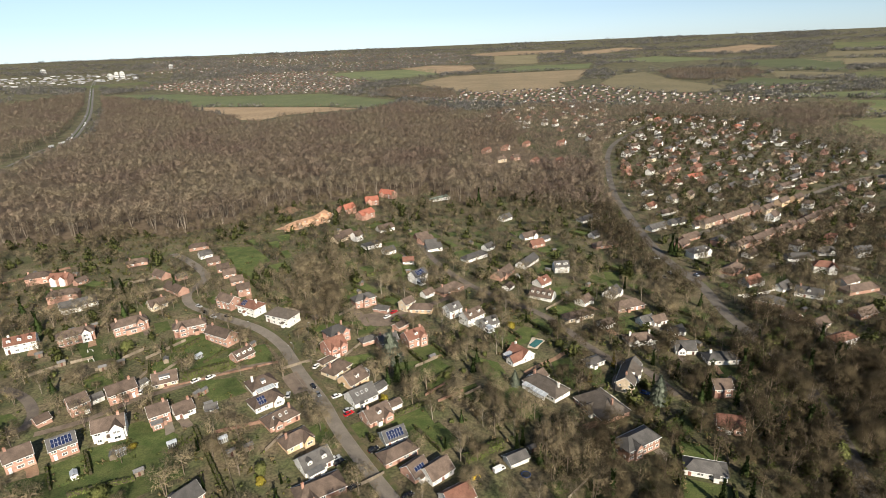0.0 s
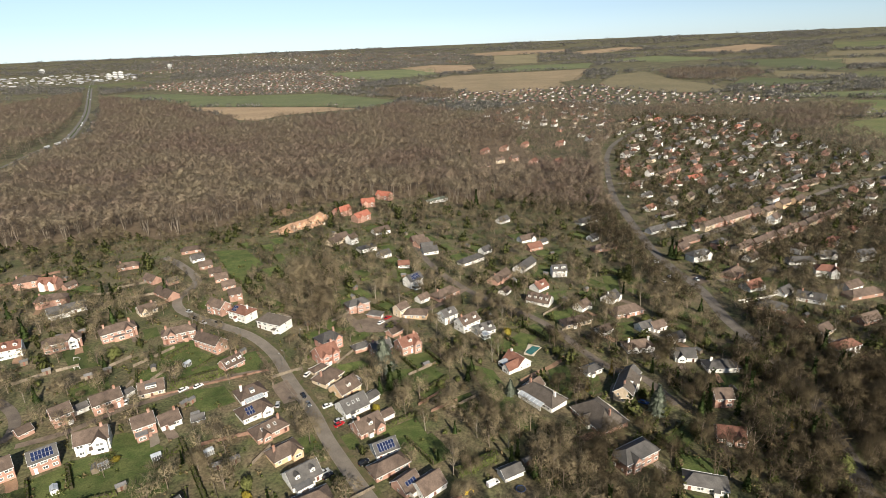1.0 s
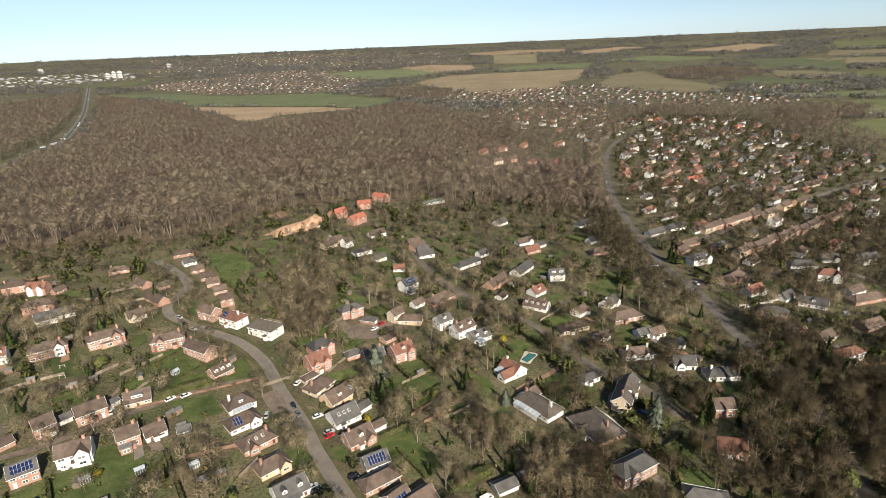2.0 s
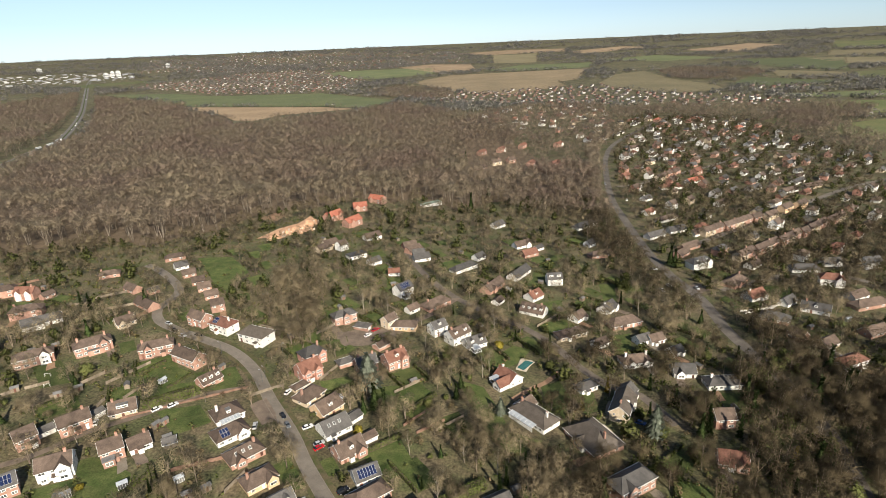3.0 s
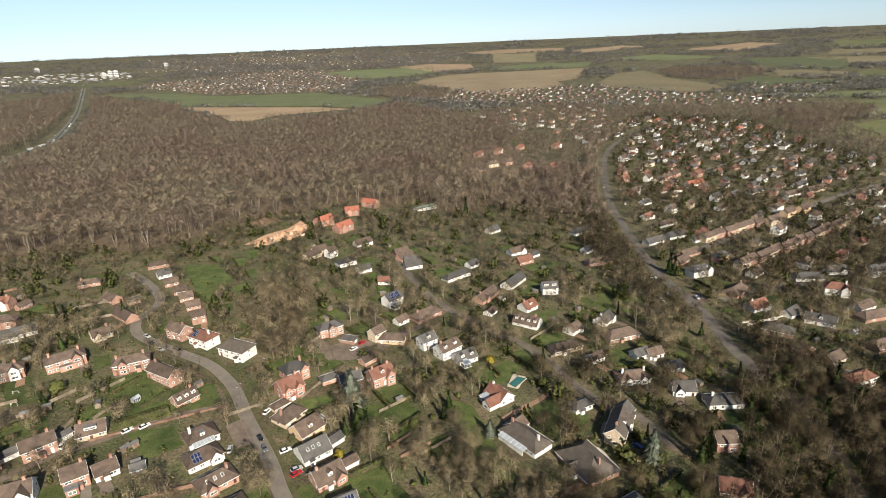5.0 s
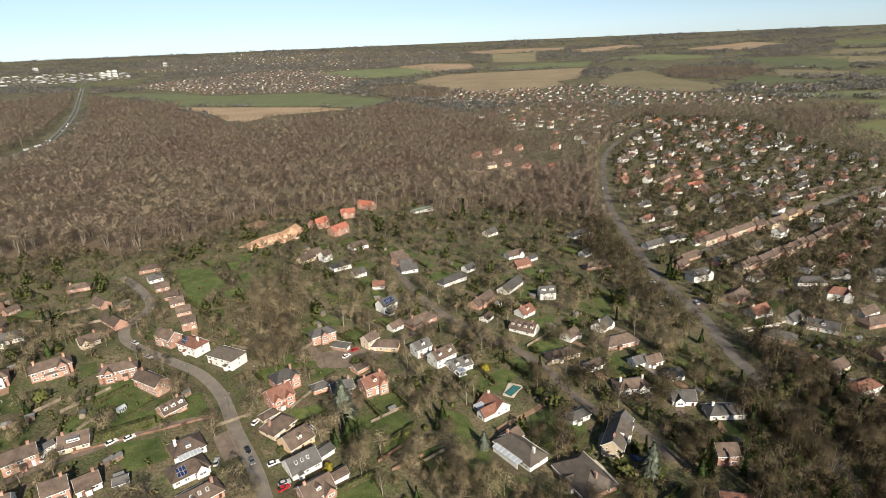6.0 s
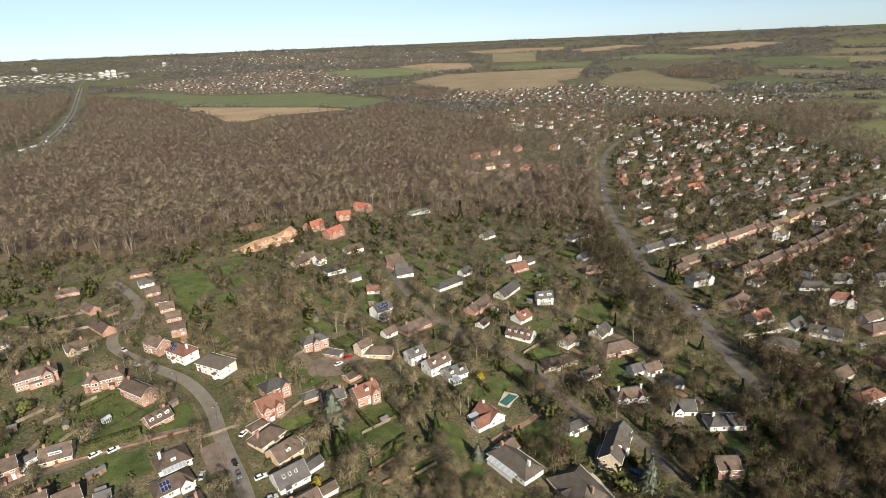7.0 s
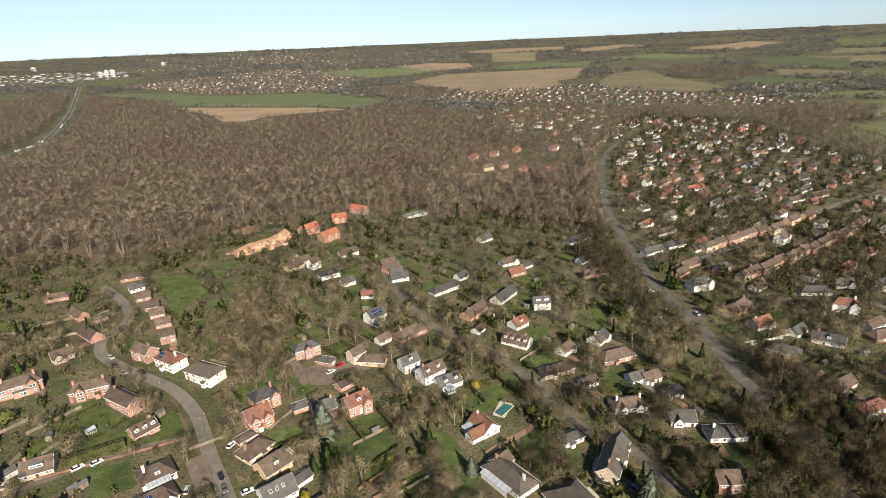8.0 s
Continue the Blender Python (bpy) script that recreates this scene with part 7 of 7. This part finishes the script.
def far_town(name, outline, gap, count, label, seed, big=False):
    rng = random.Random(seed)
    spots = settle(outline, gap, count, rng, 0)
    p = np.array([(x, y, land(x, y)) for x, y in spots])
    n = len(p)
    r = np.random.RandomState(seed)
    turns = r.choice([0.6, 0.75, 2.2, 2.35, 0.1], n) + r.uniform(-0.15, 0.15, n)
    sc = r.uniform(0.5, 0.85, n) * (r.choice([0.8, 1.6, 2.8], n) if big else 1)
    tall = sc * (0.36 if big else 1.0)
    (wv, wt), (rv, rt) = box_house()
    a, b = stamp(wv, wt, p, turns, sc, tall), stamp(rv, rt, p, turns, sc, tall)
    tri_object(name, [(*a, M["works_wall" if big else "town_wall"]), (*b, M["works_wall" if big else "town_roof"])], label, "town")
    return spots


hamlet_spots = far_town("hamlet", HAMLET, 22, 5000, "row of brick and white village houses beyond the wood", 1)
far_spots = far_town("hamlet", HAMLET_EAST, 22, 900, "small farm hamlet among fields", 2)
far_spots += far_town("suburb", SUBURB, 21, 9000, "dense red and white suburban houses far away", 3)
far_spots += far_town("town", TOWN, 31, 14000, "hazy distant town of pale houses", 4)
far_town("works", WORKS, 33, 3500, "large white industrial sheds on the plain", 5, True)
for i, (x, y) in enumerate(TOWERS):
    w = 17 + 3 * (i % 2)
    tall = (28, 30, 22, 22, 22)[i]
    block = thing("tower_block", x, y, 30 + 12 * i, label="pale concrete tower block in the distance", category="tower block", group="town towers")
    part("wall", Shape().box(-w / 2, w / 2, -8, 8, -5, tall).box(-4, 4, -4, 4, tall, tall + 3), M["works_wall"], block)
    for k in range(0, tall - 8, 8):
        part("window_band", Shape().box(-w / 2 - 0.2, w / 2 + 0.2, -8.2, 8.2, k + 4, k + 6.5), M["glass"], block)

# ---- woodland ----
def tree_block(seed, *shape):
    w, c = bare_tree(seed, *shape)
    return w.tris(), c.tris()


def wood(name, spots, models_, label, seed, low=0.8, high=1.2, keys=("wood_trunk", "wood_twig")):
    """Many bare trees as one piece of woodland."""
    r = np.random.RandomState(seed)
    p = np.array([(x, y, land(x, y)) for x, y in spots])
    pick = r.randint(0, len(models_), len(p))
    trunks, crowns = [], []
    for i, ((wv, wt), (cv, ct, cn)) in enumerate(models_):
        q = p[pick == i]
        if not len(q):
            continue
        turns, sc = r.uniform(0, 6.28, len(q)), r.uniform(low, high, len(q))
        trunks.append((*stamp(wv, wt, q, turns, sc), M[keys[0]]))
        crowns.append((*stamp(cv, ct, q, turns, sc, way=cn), M[keys[1]]))
    tri_object(name, trunks + crowns, label, "woodland")


mid_trees = [tree_block(200 + i, 18 + i % 4, 7, 300, 0.17, 0.4, 0.33, 3, 1 + i % 2, False) for i in range(6)]
far_trees = [tree_block(220 + i, 18 + i % 4, 6, 135, 0.25, 0.4, 0.34, 3, 1, False) for i in range(6)]
tiny_trees = [tree_block(240 + i, 12, 4, 22, 0.8, 0.15, 0.42, 3, 1, False) for i in range(4)]
far_groves = [tree_block(290 + i, 9, 6, 34, 1.1, 0.05, 1.35, 3, 1, False) for i in range(5)]
floor = patch(WOOD, 4, 0.18)
floor.materials.append(M["litter"])
tagged(new("woodland_floor", floor), "brown leaf litter under the trees", "woodland floor", "", "structure")
rng = random.Random(8)
spots = settle(WOOD, 8.6, 90000, rng, 0)
scatter = [rng.random() for _ in spots]
front = inside([x * (1 - (4 + 34 * q) / math.hypot(x, y)) for (x, y), q in zip(spots, scatter)], [y * (1 - (4 + 34 * q) / math.hypot(x, y)) for (x, y), q in zip(spots, scatter)], WOOD)
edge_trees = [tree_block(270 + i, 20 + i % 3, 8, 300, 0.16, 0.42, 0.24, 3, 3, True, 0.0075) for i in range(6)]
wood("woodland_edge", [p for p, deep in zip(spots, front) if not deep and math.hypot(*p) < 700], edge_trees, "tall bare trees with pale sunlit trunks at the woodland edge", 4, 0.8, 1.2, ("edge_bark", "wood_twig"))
spots = [p for p, deep in zip(spots, front) if deep or math.hypot(*p) >= 700]
wood("woodland", [p for p in spots if math.hypot(*p) < 700], mid_trees, "dense bare winter woodland with pale trunks", 1, 0.72, 1.25)
wood("woodland", [p for p in spots if math.hypot(*p) >= 700], far_trees, "dense brown leafless woodland stretching away", 2, 0.72, 1.25)
spots = settle(WOOD_WEST, 9.5, 26000, rng, 0)
wood("woodland", spots, far_trees[:3], "brown leafless woodland beyond the motorway", 3, 0.9, 1.4)
for k, o in enumerate((COPSE_FAR, COPSE_EAST, COPSE_NORTH)):
    wood("copse", settle(o, 7.5 if k == 1 else 9, 8000, rng, 0), tiny_trees if k != 1 else far_trees, "dark leafless copse between fields", 10 + k, *((0.6, 1.0) if k == 1 else (0.9, 1.5)), ("wood_trunk", "wood_twig"))

# the patchwork of the far plain
rng = random.Random(77)
built_up = [HAMLET, HAMLET_EAST, SUBURB, TOWN, WORKS, WOOD, WOOD_WEST, COPSE_FAR, COPSE_EAST, COPSE_NORTH, ESTATE, VILLAGE]
for a0 in range(-34, 36, 4):
    r0 = 1250.0
    while r0 < 3300:
        r1 = r0 * rng.uniform(1.12, 1.3)
        a, b = radians(a0 + rng.uniform(-0.6, 0.6)), radians(a0 + rng.uniform(3.0, 3.9))
        quad = [(r * math.sin(c), r * math.cos(c)) for r, c in ((r0 * rng.uniform(1, 1.04), a), (r0 * rng.uniform(1, 1.04), (a + b) / 2), (r0 * rng.uniform(1, 1.04), b), (r1 * 0.97, b), (r1 * rng.uniform(0.94, 0.98), (a + b) / 2), (r1 * 0.97, a))]
        mid = [(x, y) for x, y in quad] + [(sum(p[0] for p in quad) / 6, sum(p[1] for p in quad) / 6)]
        px, py = np.array([p[0] for p in mid]), np.array([p[1] for p in mid])
        if rng.random() < 0.62 and not any(inside(px, py, o).any() for o in built_up + FIELDS) and not any(inside(np.array([p[0] for p in o]), np.array([p[1] for p in o]), quad).any() for o in FIELDS + built_up):
            key = rng.choice(("green", "green2", "green", "brown2", "tan", "brown2", "green2"))
            field(quad[::-1], key, {"green": "distant green winter field on the plain", "green2": "distant pale meadow on the plain", "brown2": "distant brown fallow field on the plain", "tan": "distant straw coloured field on the plain"}[key])
        r0 = r1
rng = random.Random(9)

# trees in the far town, along field edges and on the plain
edge = []
for o in FIELDS:
    for (ax, ay), (bx, by) in zip(o, o[1:] + o[:1]):
        n = int(math.hypot(bx - ax, by - ay) / (11 + 0.004 * math.hypot(ax, ay)))
        edge += [(ax + (bx - ax) * (i + rng.random()) / max(1, n), ay + (by - ay) * (i + rng.random()) / max(1, n)) for i in range(n) if rng.random() < 0.8]
wood("field_hedge", edge, tiny_trees, "leafless hedgerow trees along field edges", 20, 0.3, 0.9)
loose = []
for _ in range(60000):
    a, r = rng.uniform(-0.68, 0.68), 1200 + 3600 * rng.random() ** 0.85
    loose.append((r * math.sin(a), r * math.cos(a)))
bx, by = np.array([p[0] for p in loose]), np.array([p[1] for p in loose])
bad = np.zeros(len(loose), bool)
for o in FIELDS + [WOOD, WOOD_WEST, WORKS, HAMLET, HAMLET_EAST, VILLAGE, ESTATE]:
    bad |= inside(bx, by, o)
dense = np.array([noise.noise(Vector((x / 620, y / 210, 3))) + 0.5 * noise.noise(Vector((x / 150, y / 60, 7))) for x, y in loose])
bad |= dense < -0.02
bad |= near_line(bx, by, MOTORWAY, 26)
bad |= inside(bx, by, SUBURB) & (np.arange(len(loose)) % 5 > 1)
wood("far_woods", [p for p, b in zip(loose, bad) if not b][:11000], far_groves, "scattered bare woods and hedges on the far plain", 21, 0.55, 1.25, ("wood_trunk", "haze_twig"))

# ---- gardens ----
rng = random.Random(21)
border = []
for x, y, turn, L, W, storeys in near_sites:
    if storeys == 0 or y > 440:
        continue
    c, s = math.cos(radians(turn)), math.sin(radians(turn))

    def at(u, v):
        return (x + u * c - v * s, y + u * s + v * c)
    if rng.random() < 0.75 and y < 330:
        u0, v0 = rng.choice((-1, 1)) * (L / 2 - 2), -W / 2 - 0.4
        drive = [at(u0 - 1.8, v0 - rng.uniform(6, 8)), at(u0 + 1.8, v0 - 7), at(u0 + 1.8, v0), at(u0 - 1.8, v0)]
        if all(free(*p, 3) for p in drive[:2]):
            lawn(drive, rng.choice(("drive", "pavement", "drive", "earth")), "worn paved drive before a house", "drive")
    if rng.random() < 0.7 and y < 330:
        a, b = rng.uniform(0.2, 0.45) * L, rng.uniform(2.2, 3.6)
        yard = [at(-a, W / 2 + 0.3), at(a * 0.7, W / 2 + 0.3), at(a * 0.7, W / 2 + b), at(-a, W / 2 + b)]
        if all(free(*p, 3) for p in yard[2:]):
            lawn(yard, rng.choice(("stone", "pavement")), "pale paved terrace behind a house", "terrace")
    for side in (-1, 1):
        depth = rng.uniform(8, 15)
        v0, v1 = side * (W / 2 + 2), side * (W / 2 + 2 + depth)
        corners = [at(-L / 2 - 1, v0), at(L / 2 + 1, v0), at(L / 2 + 1, v1), at(-L / 2 - 1, v1)]
        if all(free(*p, 3) for p in corners) and free(*at(0, (v0 + v1) / 2), 1):
            k = rng.random()
            if k < 0.8:
                lawn(corners if side > 0 else corners[::-1])
            for u, v in [(k * (L / 2 + rng.uniform(-0.2, 1.2)), v0 + (v1 - v0) * rng.random()) for k in (-1, 1) for _ in range(6)] + [(rng.uniform(-0.5, 0.5) * L, v1 + side * rng.uniform(-1.5, 1)) for _ in range(6)]:
                if free(*at(u, v), 3):
                    border.append(at(u, v))
            for u in (-L / 2 - 1.6, L / 2 + 1.6):
                a, b = at(u, v0), at(u, v1)
                if free(*a, 3) and free(*b, 3):
                    q = rng.random()
                    if q < 0.22:
                        fence(*a, *b, rng.choice((1.2, 1.6)))
                    elif q < 0.85:
                        hedge(*a, *b, rng.uniform(0.8, 1.3), rng.uniform(1.2, 2.2), seed=int(x))
            if rng.random() < 0.45:
                p = at(rng.uniform(-L / 3, L / 3), v1 - side * 2)
                if free(*p, 3):
                    shed(*p, turn + rng.choice((0, 90)), green=rng.random() < 0.25)

# more lawns between the houses
for x, y in settle([(-250, 190), (-60, 110), (60, 110), (170, 190), (180, 330), (60, 430), (-90, 430), (-220, 350)], 15, 2500, rng, 0):
    turn = radians(rng.choice((35, 42, -50)) + rng.uniform(-8, 8))
    a, b = rng.uniform(3.5, 6), rng.uniform(5, 9)
    c, s = math.cos(turn), math.sin(turn)
    quad = [(x + u * c - v * s, y + u * s + v * c) for u, v in ((-a, -b), (a * rng.uniform(0.6, 1), -b), (a, b * rng.uniform(0.7, 1)), (-a, b))]
    if free(x, y, 1) and all(free(*p, 2) for p in quad) and rng.random() < 0.6:
        lawn(quad)
        if rng.random() < 0.6:
            hedge(*quad[0], *quad[3], rng.uniform(0.8, 1.4), rng.uniform(1.2, 2.2), seed=int(x))

# garden trees and bushes
BUSH = ["bush0", "bush1", "bush2", "scrub0", "scrub1", "scrub2"]
TREE = [f"oak{i}" for i in range(6)] + [f"birch{i}" for i in range(4)]
LABEL = {"elm": ("bare tree in dense growth, shade in its twig colour", "tree"), "oak": ("bare spreading garden tree with grey bark", "tree"), "birch": ("tall slender bare tree with pale bark", "tree"), "bush": ("dense evergreen garden bush", "bush"), "scrub": ("bare brown winter shrub", "bush"), "cedar": ("dark green conifer among bare trees", "conifer"), "cypress": ("narrow dark green cypress in a garden", "conifer"), "evergreen": ("rounded evergreen tree in a garden", "tree")}


def grow(kind, x, y, scale):
    plant(kind, x, y, rng.uniform(0, 360), scale, *LABEL[kind.rstrip("0123456789")], group="trees of the gardens")


near_view = [(-300, 190), (-150, 100), (-72, 95), (72, 100), (228, 180), (396, 396), (300, 560), (200, 650), (72, 650), (-72, 590), (-160, 470), (-396, 430)]
count = 0
stuff_trees, stuff_bush = [], []
sown = settle(near_view, 5.6, 34000, rng, 0)
in_wood = inside([p[0] for p in sown], [p[1] for p in sown], WOOD)
for (x, y), hidden in zip(sown, in_wood):
    if not free(x, y, 2) or hidden:
        continue
    here = 0.82 + 0.5 * noise.noise(Vector((x / 38, y / 38, 1)))
    west = x < -54 - 0.22 * (y - 180) and y < 396
    if west:
        here *= 0.8
    if x > 22 and y < 290:
        here *= 1.35
    if not free(x, y, 1):
        here *= 0.08
    if rng.random() > here:
        continue
    k = rng.random()
    if math.hypot(x - 18, y) < 320 and count < 290:
        count += 1
        if k < (0.42 if west else 0.75):
            grow(f"elm{rng.randrange(3)}" if x > 50 and y < 270 else rng.choice(TREE), x, y, rng.uniform(0.35, 0.7) if west else rng.uniform(0.65, 1.1))
        elif k < (0.62 if west else 0.8):
            grow(f"evergreen{rng.randrange(3)}", x, y, rng.uniform(0.6, 1.1))
        elif k < 0.88:
            grow(rng.choice(("cedar", "cypress")) + str(rng.randrange(3)), x, y, rng.uniform(0.45, 0.85))
        else:
            grow(rng.choice(BUSH), x, y, rng.uniform(0.8, 1.4))
    elif k < 0.8:
        stuff_trees.append((x, y)) if y < 340 or rng.random() < 0.8 else None
    else:
        stuff_bush.append((x, y))

close_trees = [tree_block(255 + i, 12, 8, 520, 0.075, 0.22, 0.38, 3, 1 + i % 2) for i in range(5)]
garden_trees = [tree_block(260 + i, 13, 6, 200, 0.18, 0.25, 0.36, 3, 1) for i in range(5)]
for o, gap, tries in ((COPSE, 6.0, 3000), (COPSE_SOUTH, 5.2, 1500)):
    stuff_trees += [p for p in settle(o, gap, tries, rng, 0) if free(*p, 2)]
for x, y in settle(BELT, 12, 1500, rng, 0) + settle(BELT_EAST, 11, 1500, rng, 0):
    if y < 300 and free(x, y, 2):
        grow(rng.choice(("cedar", "cypress", "evergreen")) + str(rng.randrange(3)), x, y, rng.uniform(0.7, 1.2))
for x, y in settle([(40, 105), (110, 105), (150, 170), (150, 260), (110, 250), (60, 180)], 9.5, 2000, rng, 0):
    if free(x, y, 2):
        grow(rng.choice(("cedar", "cypress", "evergreen", "evergreen")) + str(rng.randrange(3)), x, y, rng.uniform(0.6, 1.15))
for x, y in settle([(-30, 245), (20, 262), (20, 185), (-8, 185)], 8.5, 1500, rng, 0):
    if free(x, y, 1):
        grow(rng.choice(BUSH + ["evergreen0", "evergreen1"]), x, y, rng.uniform(0.6, 1.2))
VERGE_Y = [143, 202, 237, 277, 320, 355, 400, 484, 544, 631, 745]
VERGE_X = [136, 154, 157, 155, 158, 155, 156, 165, 173, 192, 224]


def open_verge(x, y):
    """True beside the main road, where only low growth stands."""
    return 250 < y < 745 and -11 < x - np.interp(y, VERGE_Y, VERGE_X) < 6


belt = [p for o in (BELT, BELT_EAST) for p in settle(o, 6.4, 9000, rng, 0) if free(*p, 3) and not open_verge(*p)]
in_belt = inside([p[0] for p in stuff_trees], [p[1] for p in stuff_trees], BELT)
stuff_trees = [p for p, hidden in zip(stuff_trees, in_belt) if not hidden and not open_verge(*p)]
shaded = [p for p in stuff_trees if p[0] > 50 and p[1] < 270]
stuff_trees = [p for p in stuff_trees if not (p[0] > 50 and p[1] < 270)]
wood("shaded_trees", shaded, close_trees, "bare trees crowded beside the main road, shade in their colour", 38, 0.65, 1.15, ("bark", "shade_twig"))
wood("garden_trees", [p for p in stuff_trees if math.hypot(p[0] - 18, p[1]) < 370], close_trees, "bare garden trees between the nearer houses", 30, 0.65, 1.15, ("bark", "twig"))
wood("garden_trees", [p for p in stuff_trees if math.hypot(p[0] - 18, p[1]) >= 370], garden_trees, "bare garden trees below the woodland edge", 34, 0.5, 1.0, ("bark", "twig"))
wood("belt_trees", belt, close_trees, "tall bare roadside trees with dense crowns", 33, 0.8, 1.25, ("bark", "shade_twig"))
grove = [p for p in settle(ESTATE, 9.2, 30000, rng, 0) if free(*p, 3) and not open_verge(*p)]


def in_glade(x, y):
    """True in the open gardens south of the brick houses in the wood."""
    return any(abs(x - a - (y - b) * 0.12) < 12 and -34 < y - b < 9 for a, b in GLADE)


wood("village_trees", [p for p in settle(VILLAGE, 8.2, 12000, rng, 0) + settle(VILLAGE_EDGE, 8.6, 9000, rng, 0) if not in_glade(*p)], far_trees, "bare woodland trees round village houses", 35, 0.45, 0.9)
wood("estate_trees", grove, [tree_block(280 + i, 12, 5, 80, 0.32, 0.2, 0.38, 3, 1, False) for i in range(4)], "bare trees between the estate houses", 31, 0.5, 1.1, ("wood_trunk", "shade_twig"))
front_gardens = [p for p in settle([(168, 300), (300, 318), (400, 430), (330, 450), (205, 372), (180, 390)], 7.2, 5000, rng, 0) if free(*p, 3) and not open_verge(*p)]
wood("estate_garden_trees", front_gardens, close_trees, "bare trees crowding gardens beside the main road, shade in their colour", 40, 0.5, 0.95, ("bark", "shade_twig"))
wood("roadside_trees", settle(ROADSIDE_WOOD, 7.4, 16000, rng, 0), mid_trees, "tall bare trees along the main road", 39, 0.6, 0.95)
wood("estate_edge_trees", settle(ESTATE_EDGE, 8, 7000, rng, 0), far_trees, "bare woodland belt behind the estate", 36, 0.6, 1.0)
wood("hamlet_trees", [(x + rng.uniform(-16, 16), y + rng.uniform(-16, 16)) for x, y in hamlet_spots for _ in range(2)], tiny_trees, "bare trees between the hamlet houses", 37, 0.45, 0.85, ("wood_trunk", "haze_twig"))
wood("town_trees", [(x + rng.uniform(-14, 14), y + rng.uniform(-14, 14)) for x, y in far_spots for _ in range(1)], tiny_trees, "bare trees between distant houses", 32, 0.55, 1.0, ("wood_trunk", "haze_twig"))


def leaf_block(seed, *args):
    w, c = leafy(seed, *args)
    return c.tris()


low_bush, thick = [], []
tries = [(rng.uniform(-280, 310), rng.uniform(95, 480)) for _ in range(15500)]
in_wood = inside([p[0] for p in tries], [p[1] for p in tries], WOOD)
for x, y in (p for p, hidden in zip(tries, in_wood) if not hidden):
    if x > 22 and y < 290 and free(x, y, 1):
        thick.append((x, y))
    if free(x, y, 2) and rng.random() < (0.42 if free(x, y, 1) else 0.07) * (2.0 if x < -54 else 1):
        low_bush.append((x, y))
low_bush += border
p = np.array([(x, y, land(x, y)) for x, y in low_bush])
r = np.random.RandomState(3)
pick = r.randint(0, 6, len(p))
blocks = []
for i in range(6):
    v, t, w = leaf_block(300 + i, 1.3, 1.8, 17, 0.33)
    q = p[pick == i]
    blocks.append((*stamp(v, t, q, r.uniform(0, 6.28, len(q)), r.uniform(0.4, 1.2, len(q)), way=w), M[("leaf", "olive", "hedge", "leaf", "bush", "bush")[i]]))
v, t, w = leaf_block(340, 1.8, 2.5, 24, 0.36)
q = np.array([(x, y, land(x, y)) for x, y in thick])
for k, key in enumerate(("bush", "leaf", "hedge")):
    h = q[k::3]
    blocks.append((*stamp(v, t, h, r.uniform(0, 6.28, len(h)), r.uniform(0.5, 1.3, len(h)), way=w), M[key]))
tri_object("undergrowth", blocks, "low evergreen and bare bushes between gardens", "bushes")
v, t, w = leaf_block(330, 3.2, 6.5, 110, 0.7)
ever = stuff_bush + settle(ESTATE, 19, 8000, rng, 0)
p = np.array([(x, y, land(x, y)) for x, y in ever])
tri_object("evergreen_trees", [(*stamp(v, t, p, r.uniform(0, 6.28, len(p)), r.uniform(0.6, 1.3, len(p)), way=w), M["leaf"])], "scattered evergreen trees between houses", "trees")
